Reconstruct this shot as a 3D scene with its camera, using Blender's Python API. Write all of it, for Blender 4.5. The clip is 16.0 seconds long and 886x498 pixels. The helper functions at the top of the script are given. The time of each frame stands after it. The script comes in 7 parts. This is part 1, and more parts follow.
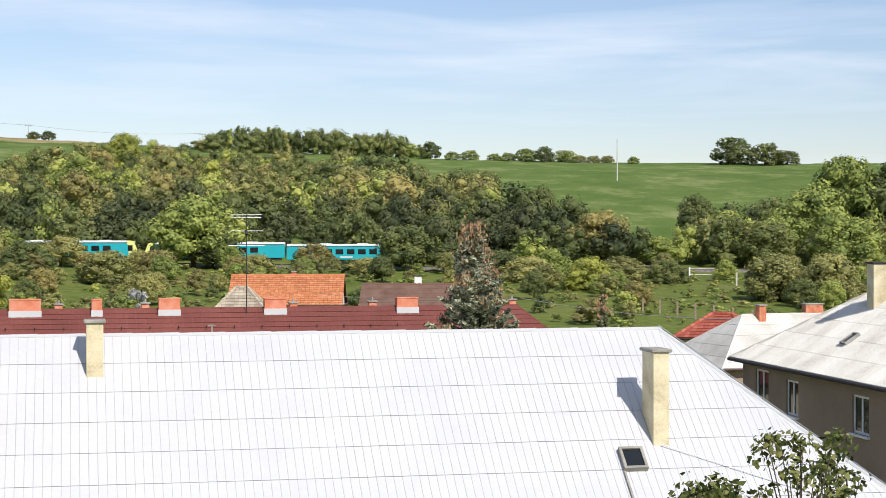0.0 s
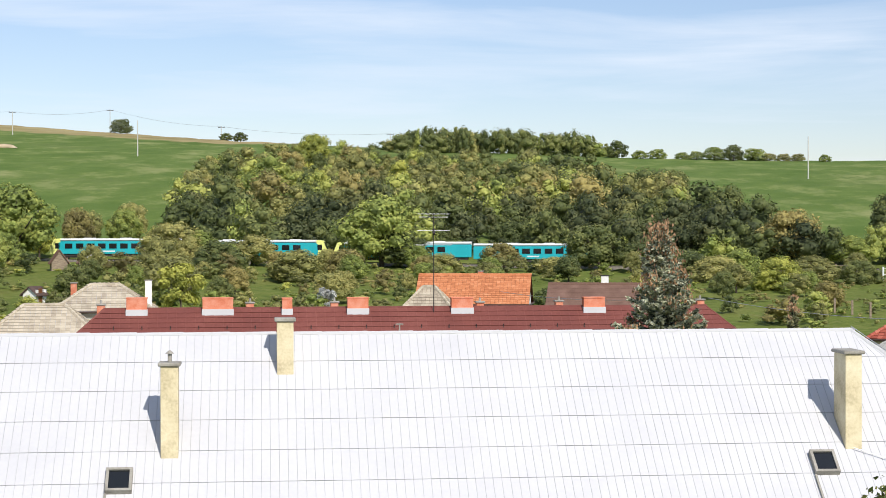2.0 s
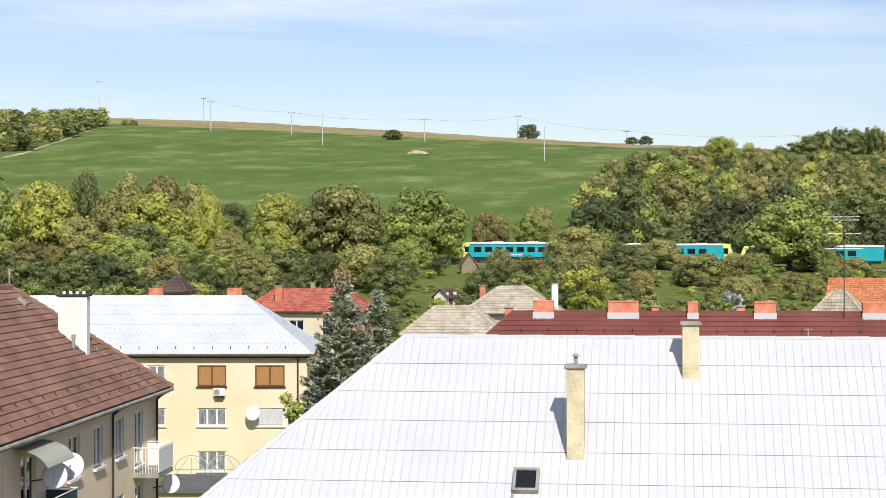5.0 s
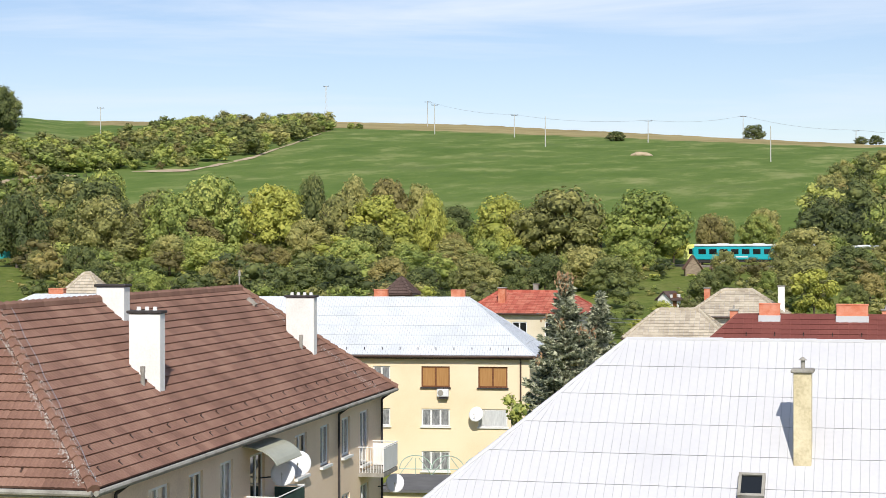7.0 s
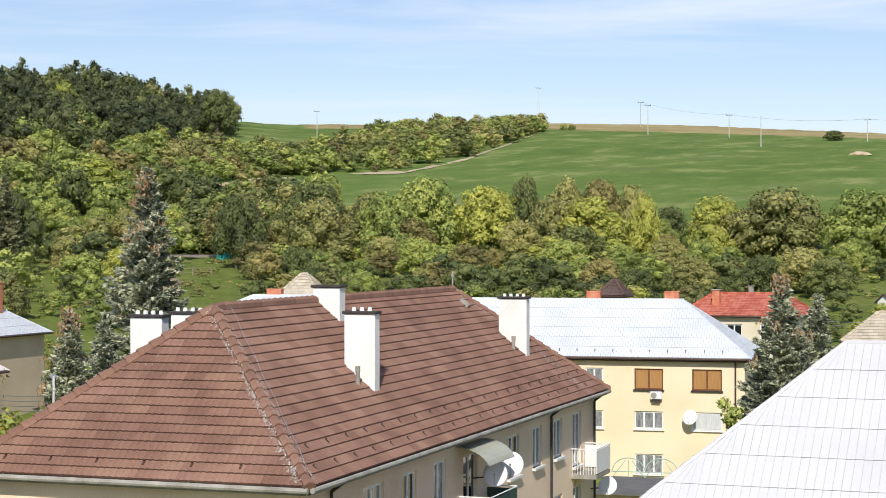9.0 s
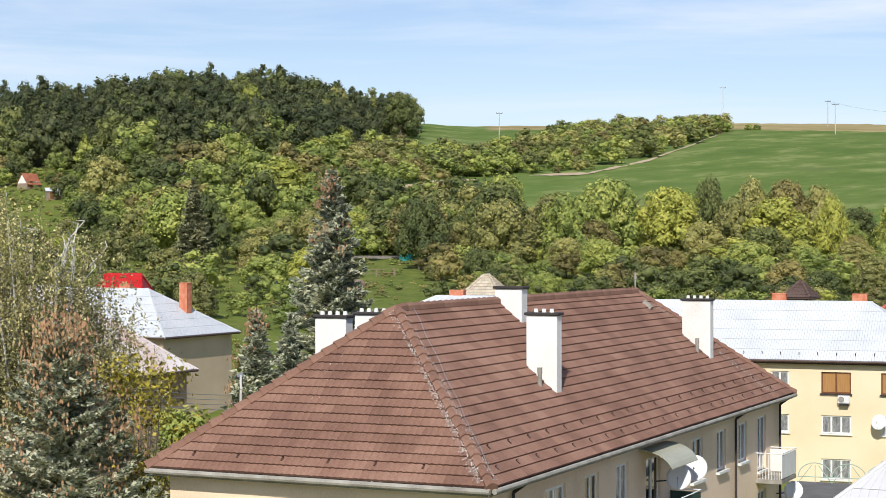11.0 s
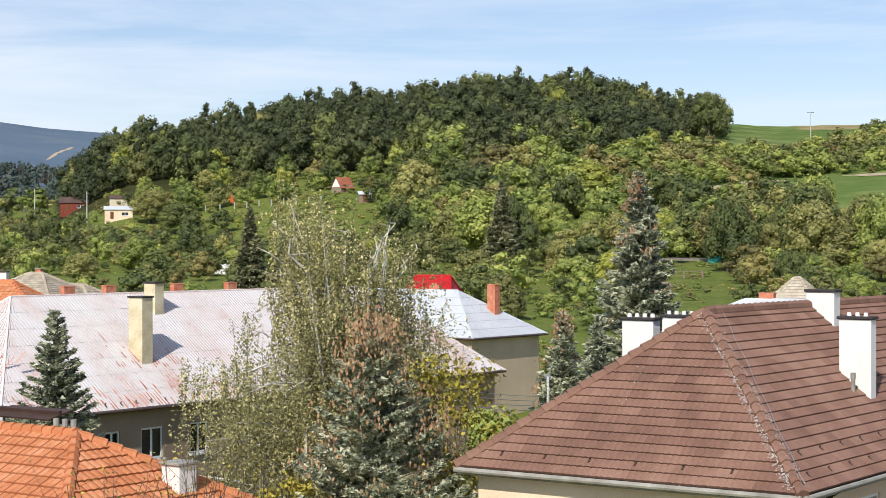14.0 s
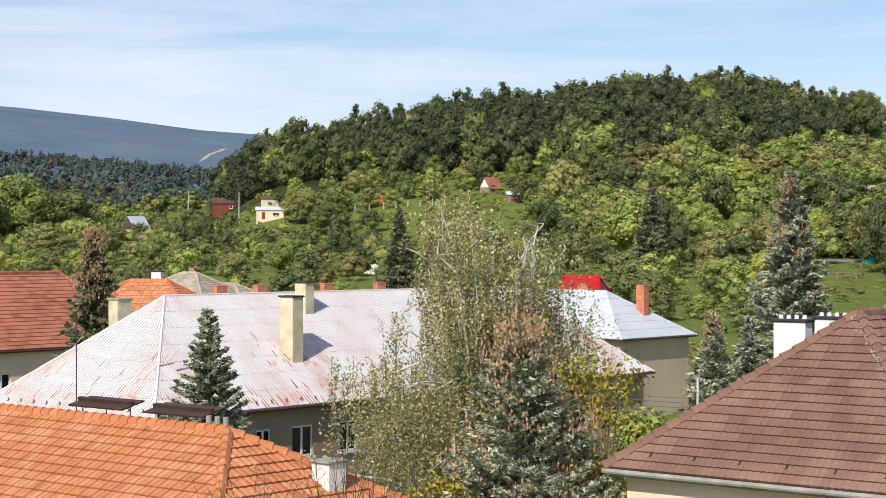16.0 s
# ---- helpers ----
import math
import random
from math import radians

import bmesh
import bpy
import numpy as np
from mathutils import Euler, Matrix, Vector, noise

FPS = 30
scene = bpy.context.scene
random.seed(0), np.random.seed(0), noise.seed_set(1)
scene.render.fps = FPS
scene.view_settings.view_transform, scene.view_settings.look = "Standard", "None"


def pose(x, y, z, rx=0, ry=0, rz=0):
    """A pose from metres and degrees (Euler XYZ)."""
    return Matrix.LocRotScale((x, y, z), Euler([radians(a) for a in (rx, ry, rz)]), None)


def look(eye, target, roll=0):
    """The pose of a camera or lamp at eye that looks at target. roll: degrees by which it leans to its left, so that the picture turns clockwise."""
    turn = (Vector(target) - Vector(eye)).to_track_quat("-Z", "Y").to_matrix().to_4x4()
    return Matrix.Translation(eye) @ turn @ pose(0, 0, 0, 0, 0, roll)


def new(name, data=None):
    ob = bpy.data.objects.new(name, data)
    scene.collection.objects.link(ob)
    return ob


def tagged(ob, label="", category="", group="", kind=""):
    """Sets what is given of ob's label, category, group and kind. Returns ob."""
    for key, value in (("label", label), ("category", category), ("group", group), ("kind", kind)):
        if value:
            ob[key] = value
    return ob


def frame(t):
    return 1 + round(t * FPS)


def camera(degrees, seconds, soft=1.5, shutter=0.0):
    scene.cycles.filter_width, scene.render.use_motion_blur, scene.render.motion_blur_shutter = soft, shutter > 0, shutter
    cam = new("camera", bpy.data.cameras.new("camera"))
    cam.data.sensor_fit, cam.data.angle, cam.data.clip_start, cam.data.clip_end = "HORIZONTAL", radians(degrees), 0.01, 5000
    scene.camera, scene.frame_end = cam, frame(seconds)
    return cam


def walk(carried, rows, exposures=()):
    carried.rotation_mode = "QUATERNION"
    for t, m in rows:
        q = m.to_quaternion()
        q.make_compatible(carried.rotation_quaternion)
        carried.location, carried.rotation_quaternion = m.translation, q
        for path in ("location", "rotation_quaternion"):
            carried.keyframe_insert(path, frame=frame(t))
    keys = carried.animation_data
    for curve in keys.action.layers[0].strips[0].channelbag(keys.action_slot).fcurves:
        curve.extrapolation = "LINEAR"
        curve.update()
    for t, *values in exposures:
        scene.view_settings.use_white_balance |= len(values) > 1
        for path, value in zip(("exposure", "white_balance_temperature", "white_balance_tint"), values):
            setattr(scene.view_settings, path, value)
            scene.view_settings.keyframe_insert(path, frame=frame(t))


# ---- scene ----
cam = camera(28.35, 16.0, soft=0.75)
EYE = 16.0
PATH = [
    (0.0, pose(0, 0, EYE, 89.615, 0.040, 0.002)),
    (0.5, pose(0, 0, EYE, 89.619, 0.040, 0.845)),
    (1.0, pose(0, 0, EYE, 89.603, 0.045, 2.751)),
    (1.5, pose(0, 0, EYE, 89.596, 0.050, 4.282)),
    (2.0, pose(0, 0, EYE, 89.602, 0.055, 6.091)),
    (2.5, pose(0, 0, EYE, 89.622, 0.060, 8.607)),
    (3.0, pose(0, 0, EYE, 89.643, 0.060, 10.636)),
    (3.5, pose(0, 0, EYE, 89.667, 0.067, 12.407)),
    (4.0, pose(0, 0, EYE, 89.693, 0.072, 14.936)),
    (6.5, pose(0, 0, EYE, 89.792, 0.092, 24.575)),
    (7.0, pose(0, 0, EYE, 89.811, 0.090, 26.544)),
    (7.5, pose(0, 0, EYE, 89.818, 0.085, 28.411)),
    (8.0, pose(0, 0, EYE, 89.828, 0.085, 29.985)),
    (8.5, pose(0, 0, EYE, 89.845, 0.085, 31.503)),
    (9.0, pose(0, 0, EYE, 89.868, 0.085, 33.479)),
    (11.5, pose(0, 0, EYE, 89.933, 0.068, 41.261)),
    (12.0, pose(0, 0, EYE, 89.948, 0.062, 43.427)),
    (12.5, pose(0, 0, EYE, 89.961, 0.062, 45.234)),
    (13.0, pose(0, 0, EYE, 89.974, 0.062, 47.013)),
    (13.5, pose(0, 0, EYE, 89.985, 0.054, 48.375)),
    (14.0, pose(0, 0, EYE, 89.997, 0.045, 49.425)),
    (14.5, pose(0, 0, EYE, 90.018, 0.045, 51.044)),
    (15.0, pose(0, 0, EYE, 90.020, 0.035, 52.726)),
    (15.5, pose(0, 0, EYE, 90.020, 0.000, 54.103)),
    (16.0, pose(0, 0, EYE, 90.008, -0.030, 54.266)),
]
walk(cam, PATH, [(0.0, 0.0), (16.0, 0.0)])

# ---- light: a clear early-autumn day, the sun high behind the camera ----
SUN_AZ, SUN_EL = 210.0, 40.5   # degrees left of +y, degrees up
sun = new("sun", bpy.data.lights.new("sun", "SUN"))
sun.data.energy, sun.data.angle, sun.data.color = 4.6, radians(0.53), (1.0, 0.95, 0.87)
sun_way = Vector((-math.sin(radians(SUN_AZ)) * math.cos(radians(SUN_EL)), math.cos(radians(SUN_AZ)) * math.cos(radians(SUN_EL)), math.sin(radians(SUN_EL))))
sun.matrix_world = look(sun_way * 300, (0, 0, 0))

world = bpy.data.worlds.new("sky")
scene.world = world
world.use_nodes = True
wn, wl = world.node_tree.nodes, world.node_tree.links
wn.clear()
w_out, w_bg, w_sky = wn.new("ShaderNodeOutputWorld"), wn.new("ShaderNodeBackground"), wn.new("ShaderNodeTexSky")
w_sky.sky_type, w_sky.sun_disc = "NISHITA", False
w_sky.sun_elevation, w_sky.sun_rotation = radians(SUN_EL), radians(-SUN_AZ)
w_sky.air_density, w_sky.dust_density, w_sky.ozone_density = 1.0, 0.3, 3.0
w_bg.inputs["Strength"].default_value = 0.117
# thin streaks of high cloud
w_tc, w_map, w_noise, w_ramp, w_mix = (wn.new("ShaderNodeTexCoord"), wn.new("ShaderNodeMapping"), wn.new("ShaderNodeTexNoise"),
                                       wn.new("ShaderNodeValToRGB"), wn.new("ShaderNodeMix"))
w_map.inputs["Scale"].default_value = (1.6, 1.6, 17.0)
w_map.inputs["Rotation"].default_value = (0.03, 0.02, 0.0)
w_map.inputs["Location"].default_value = (0.35, 0.1, 0.42)
w_noise.inputs["Scale"].default_value, w_noise.inputs["Detail"].default_value = 2.1, 7.0
w_noise.inputs["Roughness"].default_value, w_noise.inputs["Distortion"].default_value = 0.55, 0.35
w_ramp.color_ramp.elements[0].position, w_ramp.color_ramp.elements[0].color = 0.45, (0, 0, 0, 1)
w_ramp.color_ramp.elements[1].position, w_ramp.color_ramp.elements[1].color = 0.80, (1, 1, 1, 1)
w_mix.data_type = "RGBA"
w_mix.inputs["B"].default_value = (7.2, 7.9, 9.0, 1)
wl.new(w_tc.outputs["Generated"], w_map.inputs["Vector"])
wl.new(w_map.outputs["Vector"], w_noise.inputs["Vector"])
wl.new(w_noise.outputs["Fac"], w_ramp.inputs["Fac"])
wl.new(w_ramp.outputs["Color"], w_mix.inputs["Factor"])
w_tint = wn.new("ShaderNodeMix")
w_tint.data_type, w_tint.blend_type = "RGBA", "MULTIPLY"
w_tint.inputs["Factor"].default_value = 1.0
w_tint.inputs["B"].default_value = (1.035, 0.960, 1.02, 1)
wl.new(w_sky.outputs["Color"], w_tint.inputs["A"])
wl.new(w_tint.outputs["Result"], w_mix.inputs["A"])
wl.new(w_mix.outputs["Result"], w_bg.inputs["Color"])
wl.new(w_bg.outputs["Background"], w_out.inputs["Surface"])


# ---- materials ----
def material(name, colours, scale=3.0, fine=40.0, rough=0.85, bump=0.2, metal=0.0, island=0.0, per_object=0.0, stretch=(1, 1, 1), translucent=0.0, spec=0.3, tone=0.0):
    """A procedural surface: two scales of noise between the colours, optional variation per island or object."""
    m = bpy.data.materials.new(name)
    m.use_nodes = True
    n, l = m.node_tree.nodes, m.node_tree.links
    b = n["Principled BSDF"]
    b.inputs["Roughness"].default_value, b.inputs["Metallic"].default_value = rough, metal
    b.inputs["Specular IOR Level"].default_value = spec
    tc, mp = n.new("ShaderNodeTexCoord"), n.new("ShaderNodeMapping")
    mp.inputs["Scale"].default_value = stretch
    l.new(tc.outputs["Object"], mp.inputs["Vector"])
    big, small = n.new("ShaderNodeTexNoise"), n.new("ShaderNodeTexNoise")
    big.inputs["Scale"].default_value, big.inputs["Detail"].default_value = scale, 4
    small.inputs["Scale"].default_value, small.inputs["Detail"].default_value = fine, 3
    for t in (big, small):
        l.new(mp.outputs["Vector"], t.inputs["Vector"])
    add = n.new("ShaderNodeMath")
    add.operation = "MULTIPLY_ADD"
    l.new(small.outputs["Fac"], add.inputs[0])
    add.inputs[1].default_value = 0.45
    l.new(big.outputs["Fac"], add.inputs[2])
    last = add.outputs[0]
    for amount, kind in ((island, "ShaderNodeNewGeometry"), (per_object, "ShaderNodeObjectInfo")):
        if amount:
            src, ma = n.new(kind), n.new("ShaderNodeMath")
            ma.operation = "MULTIPLY_ADD"
            l.new(src.outputs["Random Per Island" if kind == "ShaderNodeNewGeometry" else "Random"], ma.inputs[0])
            ma.inputs[1].default_value = amount
            l.new(last, ma.inputs[2])
            sub = n.new("ShaderNodeMath")
            sub.operation = "SUBTRACT"
            l.new(ma.outputs[0], sub.inputs[0])
            sub.inputs[1].default_value = amount / 2
            last = sub.outputs[0]
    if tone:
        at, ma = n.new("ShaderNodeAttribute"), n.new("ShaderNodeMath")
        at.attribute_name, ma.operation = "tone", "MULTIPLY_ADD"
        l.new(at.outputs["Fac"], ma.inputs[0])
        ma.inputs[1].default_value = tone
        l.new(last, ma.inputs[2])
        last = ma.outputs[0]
    ramp = n.new("ShaderNodeValToRGB")
    els = ramp.color_ramp.elements
    while len(els) < len(colours):
        els.new(0.5)
    for i, c in enumerate(colours):
        els[i].position = 0.42 + 0.6 * i / max(1, len(colours) - 1)
        els[i].color = (*c, 1)
    l.new(last, ramp.inputs["Fac"])
    l.new(ramp.outputs["Color"], b.inputs["Base Color"])
    if bump:
        bp = n.new("ShaderNodeBump")
        bp.inputs["Strength"].default_value, bp.inputs["Distance"].default_value = bump, 0.02
        l.new(small.outputs["Fac"], bp.inputs["Height"])
        l.new(bp.outputs["Normal"], b.inputs["Normal"])
    if translucent:
        tr, mix = n.new("ShaderNodeBsdfTranslucent"), n.new("ShaderNodeMixShader")
        mix.inputs["Fac"].default_value = translucent
        l.new(ramp.outputs["Color"], tr.inputs["Color"])
        l.new(b.outputs["BSDF"], mix.inputs[1])
        l.new(tr.outputs["BSDF"], mix.inputs[2])
        l.new(mix.outputs["Shader"], n["Material Output"].inputs["Surface"])
    return m


def leaves(name, dark, mid, light, per_object=0.3, island=0.36, thin=0.22):
    return material(name, (dark, mid, light), scale=0.35, fine=2.0, rough=0.6, bump=0, island=island, per_object=per_object, translucent=thin, spec=0.2, tone=1.0)


M = {
    "white_sheet": material("white_coated_sheet", ((0.525, 0.520, 0.535), (0.562, 0.557, 0.570), (0.592, 0.587, 0.595)), 0.5, 9, 0.55, 0.1, per_object=0.08, island=0.06),
    "pale_sheet": material("pale_weathered_sheet", ((0.505, 0.530, 0.560), (0.585, 0.612, 0.640), (0.635, 0.658, 0.680)), 0.5, 8, 0.5, 0.1, per_object=0.15, island=0.1),
    "cream_sheet": material("cream_fibre_cement_sheet", ((0.46, 0.43, 0.37), (0.64, 0.61, 0.55), (0.74, 0.72, 0.66)), 0.6, 9, 0.75, 0.15, per_object=0.15, island=0.1),
    "pink_sheet": material("pink_faded_sheet", ((0.60, 0.28, 0.20), (0.71, 0.58, 0.54), (0.76, 0.69, 0.665), (0.79, 0.745, 0.73)), 0.33, 6, 0.7, 0.15, per_object=0.12, island=0.1, stretch=(1, 1, 0.6)),
    "brown_tile": material("brown_concrete_tile", ((0.160, 0.085, 0.060), (0.230, 0.125, 0.089), (0.300, 0.175, 0.126)), 0.6, 14, 0.85, 0.35, per_object=0.25, island=0.25),
    "maroon_metal": material("maroon_profiled_metal", ((0.135, 0.042, 0.034), (0.180, 0.056, 0.044), (0.225, 0.076, 0.060)), 0.3, 7, 0.5, 0.1, per_object=0.1, island=0.1),
    "orange_tile": material("orange_clay_tile", ((0.40, 0.14, 0.06), (0.54, 0.20, 0.085), (0.63, 0.28, 0.14)), 2.5, 14, 0.85, 0.3, per_object=0.25, island=0.35, stretch=(1, 1, 1)),
    "red_tile": material("red_clay_tile", ((0.30, 0.07, 0.045), (0.45, 0.12, 0.08), (0.52, 0.18, 0.12)), 0.9, 12, 0.85, 0.3, per_object=0.4, island=0.4),
    "rust_tile": material("rust_red_clay_tile", ((0.208, 0.068, 0.038), (0.338, 0.112, 0.061), (0.429, 0.165, 0.095)), 0.9, 12, 0.85, 0.3, per_object=0.4, island=0.4),
    "beige_tile": material("beige_slate_tile", ((0.300, 0.252, 0.190), (0.450, 0.384, 0.291), (0.562, 0.492, 0.381)), 0.9, 10, 0.9, 0.3, per_object=0.3, island=0.3),
    "dark_roof": material("dark_brown_roof_felt", ((0.06, 0.04, 0.034), (0.10, 0.065, 0.055), (0.13, 0.09, 0.075)), 0.8, 10, 0.9, 0.2),
    "brown_felt": material("brown_roof_felt", ((0.12, 0.066, 0.048), (0.17, 0.098, 0.072), (0.22, 0.13, 0.098)), 0.8, 10, 0.9, 0.2),
    "joint_pale": material("grey_joint_dirt", ((0.20, 0.20, 0.21), (0.33, 0.33, 0.34), (0.42, 0.42, 0.43)), 0.8, 9, 0.9, 0.1),
    "joint_white": material("pale_joint_dirt", ((0.36, 0.36, 0.375), (0.46, 0.46, 0.475), (0.52, 0.52, 0.53)), 0.8, 9, 0.8, 0.1),
    "joint_dark": material("dark_joint_dirt", ((0.018, 0.012, 0.010), (0.035, 0.022, 0.018)), 0.8, 9, 0.9, 0.1),
    "joint_rust": material("rusty_joint_dirt", ((0.07, 0.025, 0.014), (0.13, 0.045, 0.022)), 0.8, 9, 0.9, 0.1),
    "brick_orange": material("orange_brick_chimney", ((0.46, 0.12, 0.055), (0.62, 0.20, 0.11), (0.68, 0.30, 0.20)), 2.0, 26, 0.9, 0.3, island=0.3),
    "scarlet": material("scarlet_painted_metal", ((0.42, 0.012, 0.014), (0.55, 0.02, 0.022)), 0.8, 9, 0.5, 0.05),
    "yellow_wall": material("pale_yellow_render", ((0.71, 0.570, 0.360), (0.81, 0.668, 0.460), (0.85, 0.720, 0.520)), 0.25, 22, 0.9, 0.2),
    "beige_wall": material("grey_beige_render", ((0.640, 0.490, 0.345), (0.830, 0.648, 0.470), (0.880, 0.720, 0.545)), 0.3, 20, 0.92, 0.25),
    "tan_wall": material("tan_render", ((0.400, 0.310, 0.220), (0.560, 0.440, 0.310), (0.640, 0.510, 0.370)), 0.3, 20, 0.92, 0.25),
    "grey_wall": material("grey_brown_render", ((0.235, 0.170, 0.125), (0.324, 0.241, 0.179), (0.386, 0.293, 0.218)), 0.3, 18, 0.92, 0.25),
    "cream_wall": material("cream_render", ((0.56, 0.47, 0.32), (0.68, 0.59, 0.43), (0.74, 0.67, 0.52)), 0.35, 18, 0.9, 0.2),
    "white_render": material("white_render", ((0.66, 0.64, 0.59), (0.78, 0.77, 0.73), (0.84, 0.83, 0.80)), 0.6, 14, 0.9, 0.2),
    "cream_chimney": material("peeling_cream_render", ((0.40, 0.33, 0.20), (0.64, 0.55, 0.36), (0.74, 0.67, 0.48)), 1.6, 16, 0.9, 0.3),
    "brick": material("red_brick_chimney", ((0.34, 0.10, 0.05), (0.52, 0.17, 0.09), (0.60, 0.27, 0.17)), 2.5, 26, 0.9, 0.35, island=0.3),
    "concrete": material("weathered_concrete", ((0.20, 0.185, 0.16), (0.32, 0.30, 0.26), (0.42, 0.40, 0.36)), 1.8, 24, 0.92, 0.35),
    "dark_metal": material("dark_painted_metal", ((0.035, 0.030, 0.030), (0.06, 0.052, 0.05)), 2.0, 20, 0.8, 0.1),
    "brown_metal": material("brown_painted_metal", ((0.05, 0.028, 0.02), (0.085, 0.05, 0.038)), 2.0, 20, 0.5, 0.1),
    "zinc": material("galvanised_zinc", ((0.33, 0.34, 0.36), (0.46, 0.47, 0.49)), 2.0, 20, 0.42, 0.08, metal=0.7),
    "white_paint": material("white_painted_wood", ((0.70, 0.70, 0.68), (0.82, 0.82, 0.80)), 2.0, 20, 0.5, 0.05),
    "brown_wood": material("varnished_brown_wood", ((0.12, 0.045, 0.018), (0.22, 0.09, 0.038)), 2.0, 30, 0.5, 0.1, stretch=(1, 1, 6)),
    "amber_blind": material("amber_window_blind", ((0.34, 0.17, 0.055), (0.44, 0.24, 0.09)), 1.0, 20, 0.7, 0.1, stretch=(12, 12, 1)),
    "curtain": material("pale_net_curtain", ((0.45, 0.46, 0.46), (0.66, 0.67, 0.66)), 2.0, 20, 0.9, 0.1, stretch=(8, 8, 1)),
    "timber": material("weathered_timber", ((0.16, 0.12, 0.085), (0.27, 0.21, 0.15), (0.36, 0.29, 0.21)), 2.0, 25, 0.9, 0.25, stretch=(1, 1, 5)),
    "red_wood": material("red_stained_timber", ((0.15, 0.035, 0.022), (0.26, 0.065, 0.04)), 2.0, 25, 0.85, 0.2),
    "white_dish": material("white_enamelled_dish", ((0.66, 0.67, 0.68), (0.78, 0.78, 0.78)), 1.5, 10, 0.45, 0.03),
    "green_cloth": material("dark_green_awning_cloth", ((0.03, 0.06, 0.05), (0.055, 0.10, 0.08)), 2.0, 30, 0.85, 0.2),
    "canopy": material("yellowed_polycarbonate", ((0.34, 0.34, 0.26), (0.46, 0.46, 0.36)), 1.0, 8, 0.4, 0.05),
    "green_metal": material("faded_green_railing", ((0.30, 0.42, 0.34), (0.42, 0.53, 0.44)), 2.0, 20, 0.6, 0.1),
    "rubber_grey": material("grey_flat_roof_felt", ((0.10, 0.10, 0.10), (0.17, 0.165, 0.16)), 0.8, 14, 0.92, 0.25),
    "black": material("black_rubber", ((0.02, 0.02, 0.02), (0.035, 0.035, 0.035)), 2, 20, 0.7, 0.1),
    "turquoise": material("turquoise_train_paint", ((0.012, 0.36, 0.42), (0.02, 0.42, 0.48)), 0.4, 6, 0.32, 0.02, spec=0.5),
    "cab_yellow": material("pale_yellow_train_paint", ((0.74, 0.76, 0.22), (0.80, 0.82, 0.30)), 0.4, 6, 0.35, 0.02, spec=0.5),
    "train_white": material("white_train_roof", ((0.62, 0.63, 0.62), (0.74, 0.75, 0.74)), 0.4, 6, 0.5, 0.05),
    "ballast": material("railway_ballast", ((0.10, 0.085, 0.07), (0.17, 0.15, 0.125), (0.25, 0.22, 0.19)), 2.0, 14, 0.95, 0.4),
    "concrete_pale": material("pale_concrete_pole", ((0.42, 0.41, 0.38), (0.58, 0.57, 0.53)), 1.0, 9, 0.9, 0.2),
    "russet_soil": material("brown_rubble", ((0.14, 0.08, 0.05), (0.24, 0.15, 0.10)), 1.0, 6, 0.95, 0.4),
    "dirt": material("dry_dirt_track", ((0.33, 0.25, 0.16), (0.46, 0.36, 0.24), (0.54, 0.45, 0.32)), 0.3, 3, 0.95, 0.3),
    "blue_sheet": material("blue_plastic_sheet", ((0.05, 0.18, 0.45), (0.10, 0.30, 0.60)), 1.0, 8, 0.4, 0.1),
    "teal_tank": material("teal_plastic_pool", ((0.02, 0.25, 0.24), (0.04, 0.34, 0.32)), 1.0, 8, 0.4, 0.05),
    "orange_paint": material("orange_plastic_sheet", ((0.55, 0.10, 0.02), (0.68, 0.16, 0.035)), 1.0, 8, 0.5, 0.05),
    "bark": material("grey_brown_bark", ((0.05, 0.04, 0.03), (0.10, 0.08, 0.06), (0.16, 0.13, 0.10)), 2.0, 18, 0.95, 0.5, stretch=(1, 1, 0.3)),
    "birch_bark": material("white_birch_bark", ((0.12, 0.11, 0.10), (0.55, 0.53, 0.48), (0.70, 0.68, 0.63)), 1.4, 10, 0.85, 0.3, stretch=(1, 1, 2.5)),
    "green": leaves("leaf_green", (0.140, 0.180, 0.050), (0.285, 0.340, 0.084), (0.480, 0.490, 0.130)),
    "dark_green": leaves("leaf_dark_green", (0.076, 0.097, 0.037), (0.144, 0.171, 0.057), (0.252, 0.265, 0.084)),
    "olive": leaves("leaf_olive", (0.149, 0.156, 0.058), (0.293, 0.290, 0.095), (0.474, 0.428, 0.149)),
    "yellow": leaves("leaf_yellow_green", (0.180, 0.210, 0.050), (0.350, 0.370, 0.076), (0.520, 0.505, 0.110)),
    "russet": leaves("leaf_russet", (0.155, 0.136, 0.054), (0.295, 0.258, 0.090), (0.435, 0.360, 0.125)),
    "willow": leaves("leaf_birch_olive", (0.200, 0.195, 0.085), (0.430, 0.395, 0.175), (0.860, 0.760, 0.370), island=0.6),
    "cherry_leaf": leaves("leaf_glossy_cherry", (0.042, 0.060, 0.016), (0.085, 0.110, 0.028), (0.240, 0.240, 0.080), island=0.7),
    "forest_green": leaves("leaf_forest_green", (0.053, 0.069, 0.032), (0.100, 0.117, 0.048), (0.176, 0.184, 0.074)),
    "gold": leaves("leaf_gold", (0.200, 0.175, 0.030), (0.400, 0.335, 0.050), (0.620, 0.510, 0.090), island=0.6),
    "flaked_red": material("red_oxide_under_flaked_paint", ((0.50, 0.20, 0.13), (0.56, 0.28, 0.20), (0.60, 0.40, 0.34)), 1.2, 8, 0.8, 0.1, island=0.6),
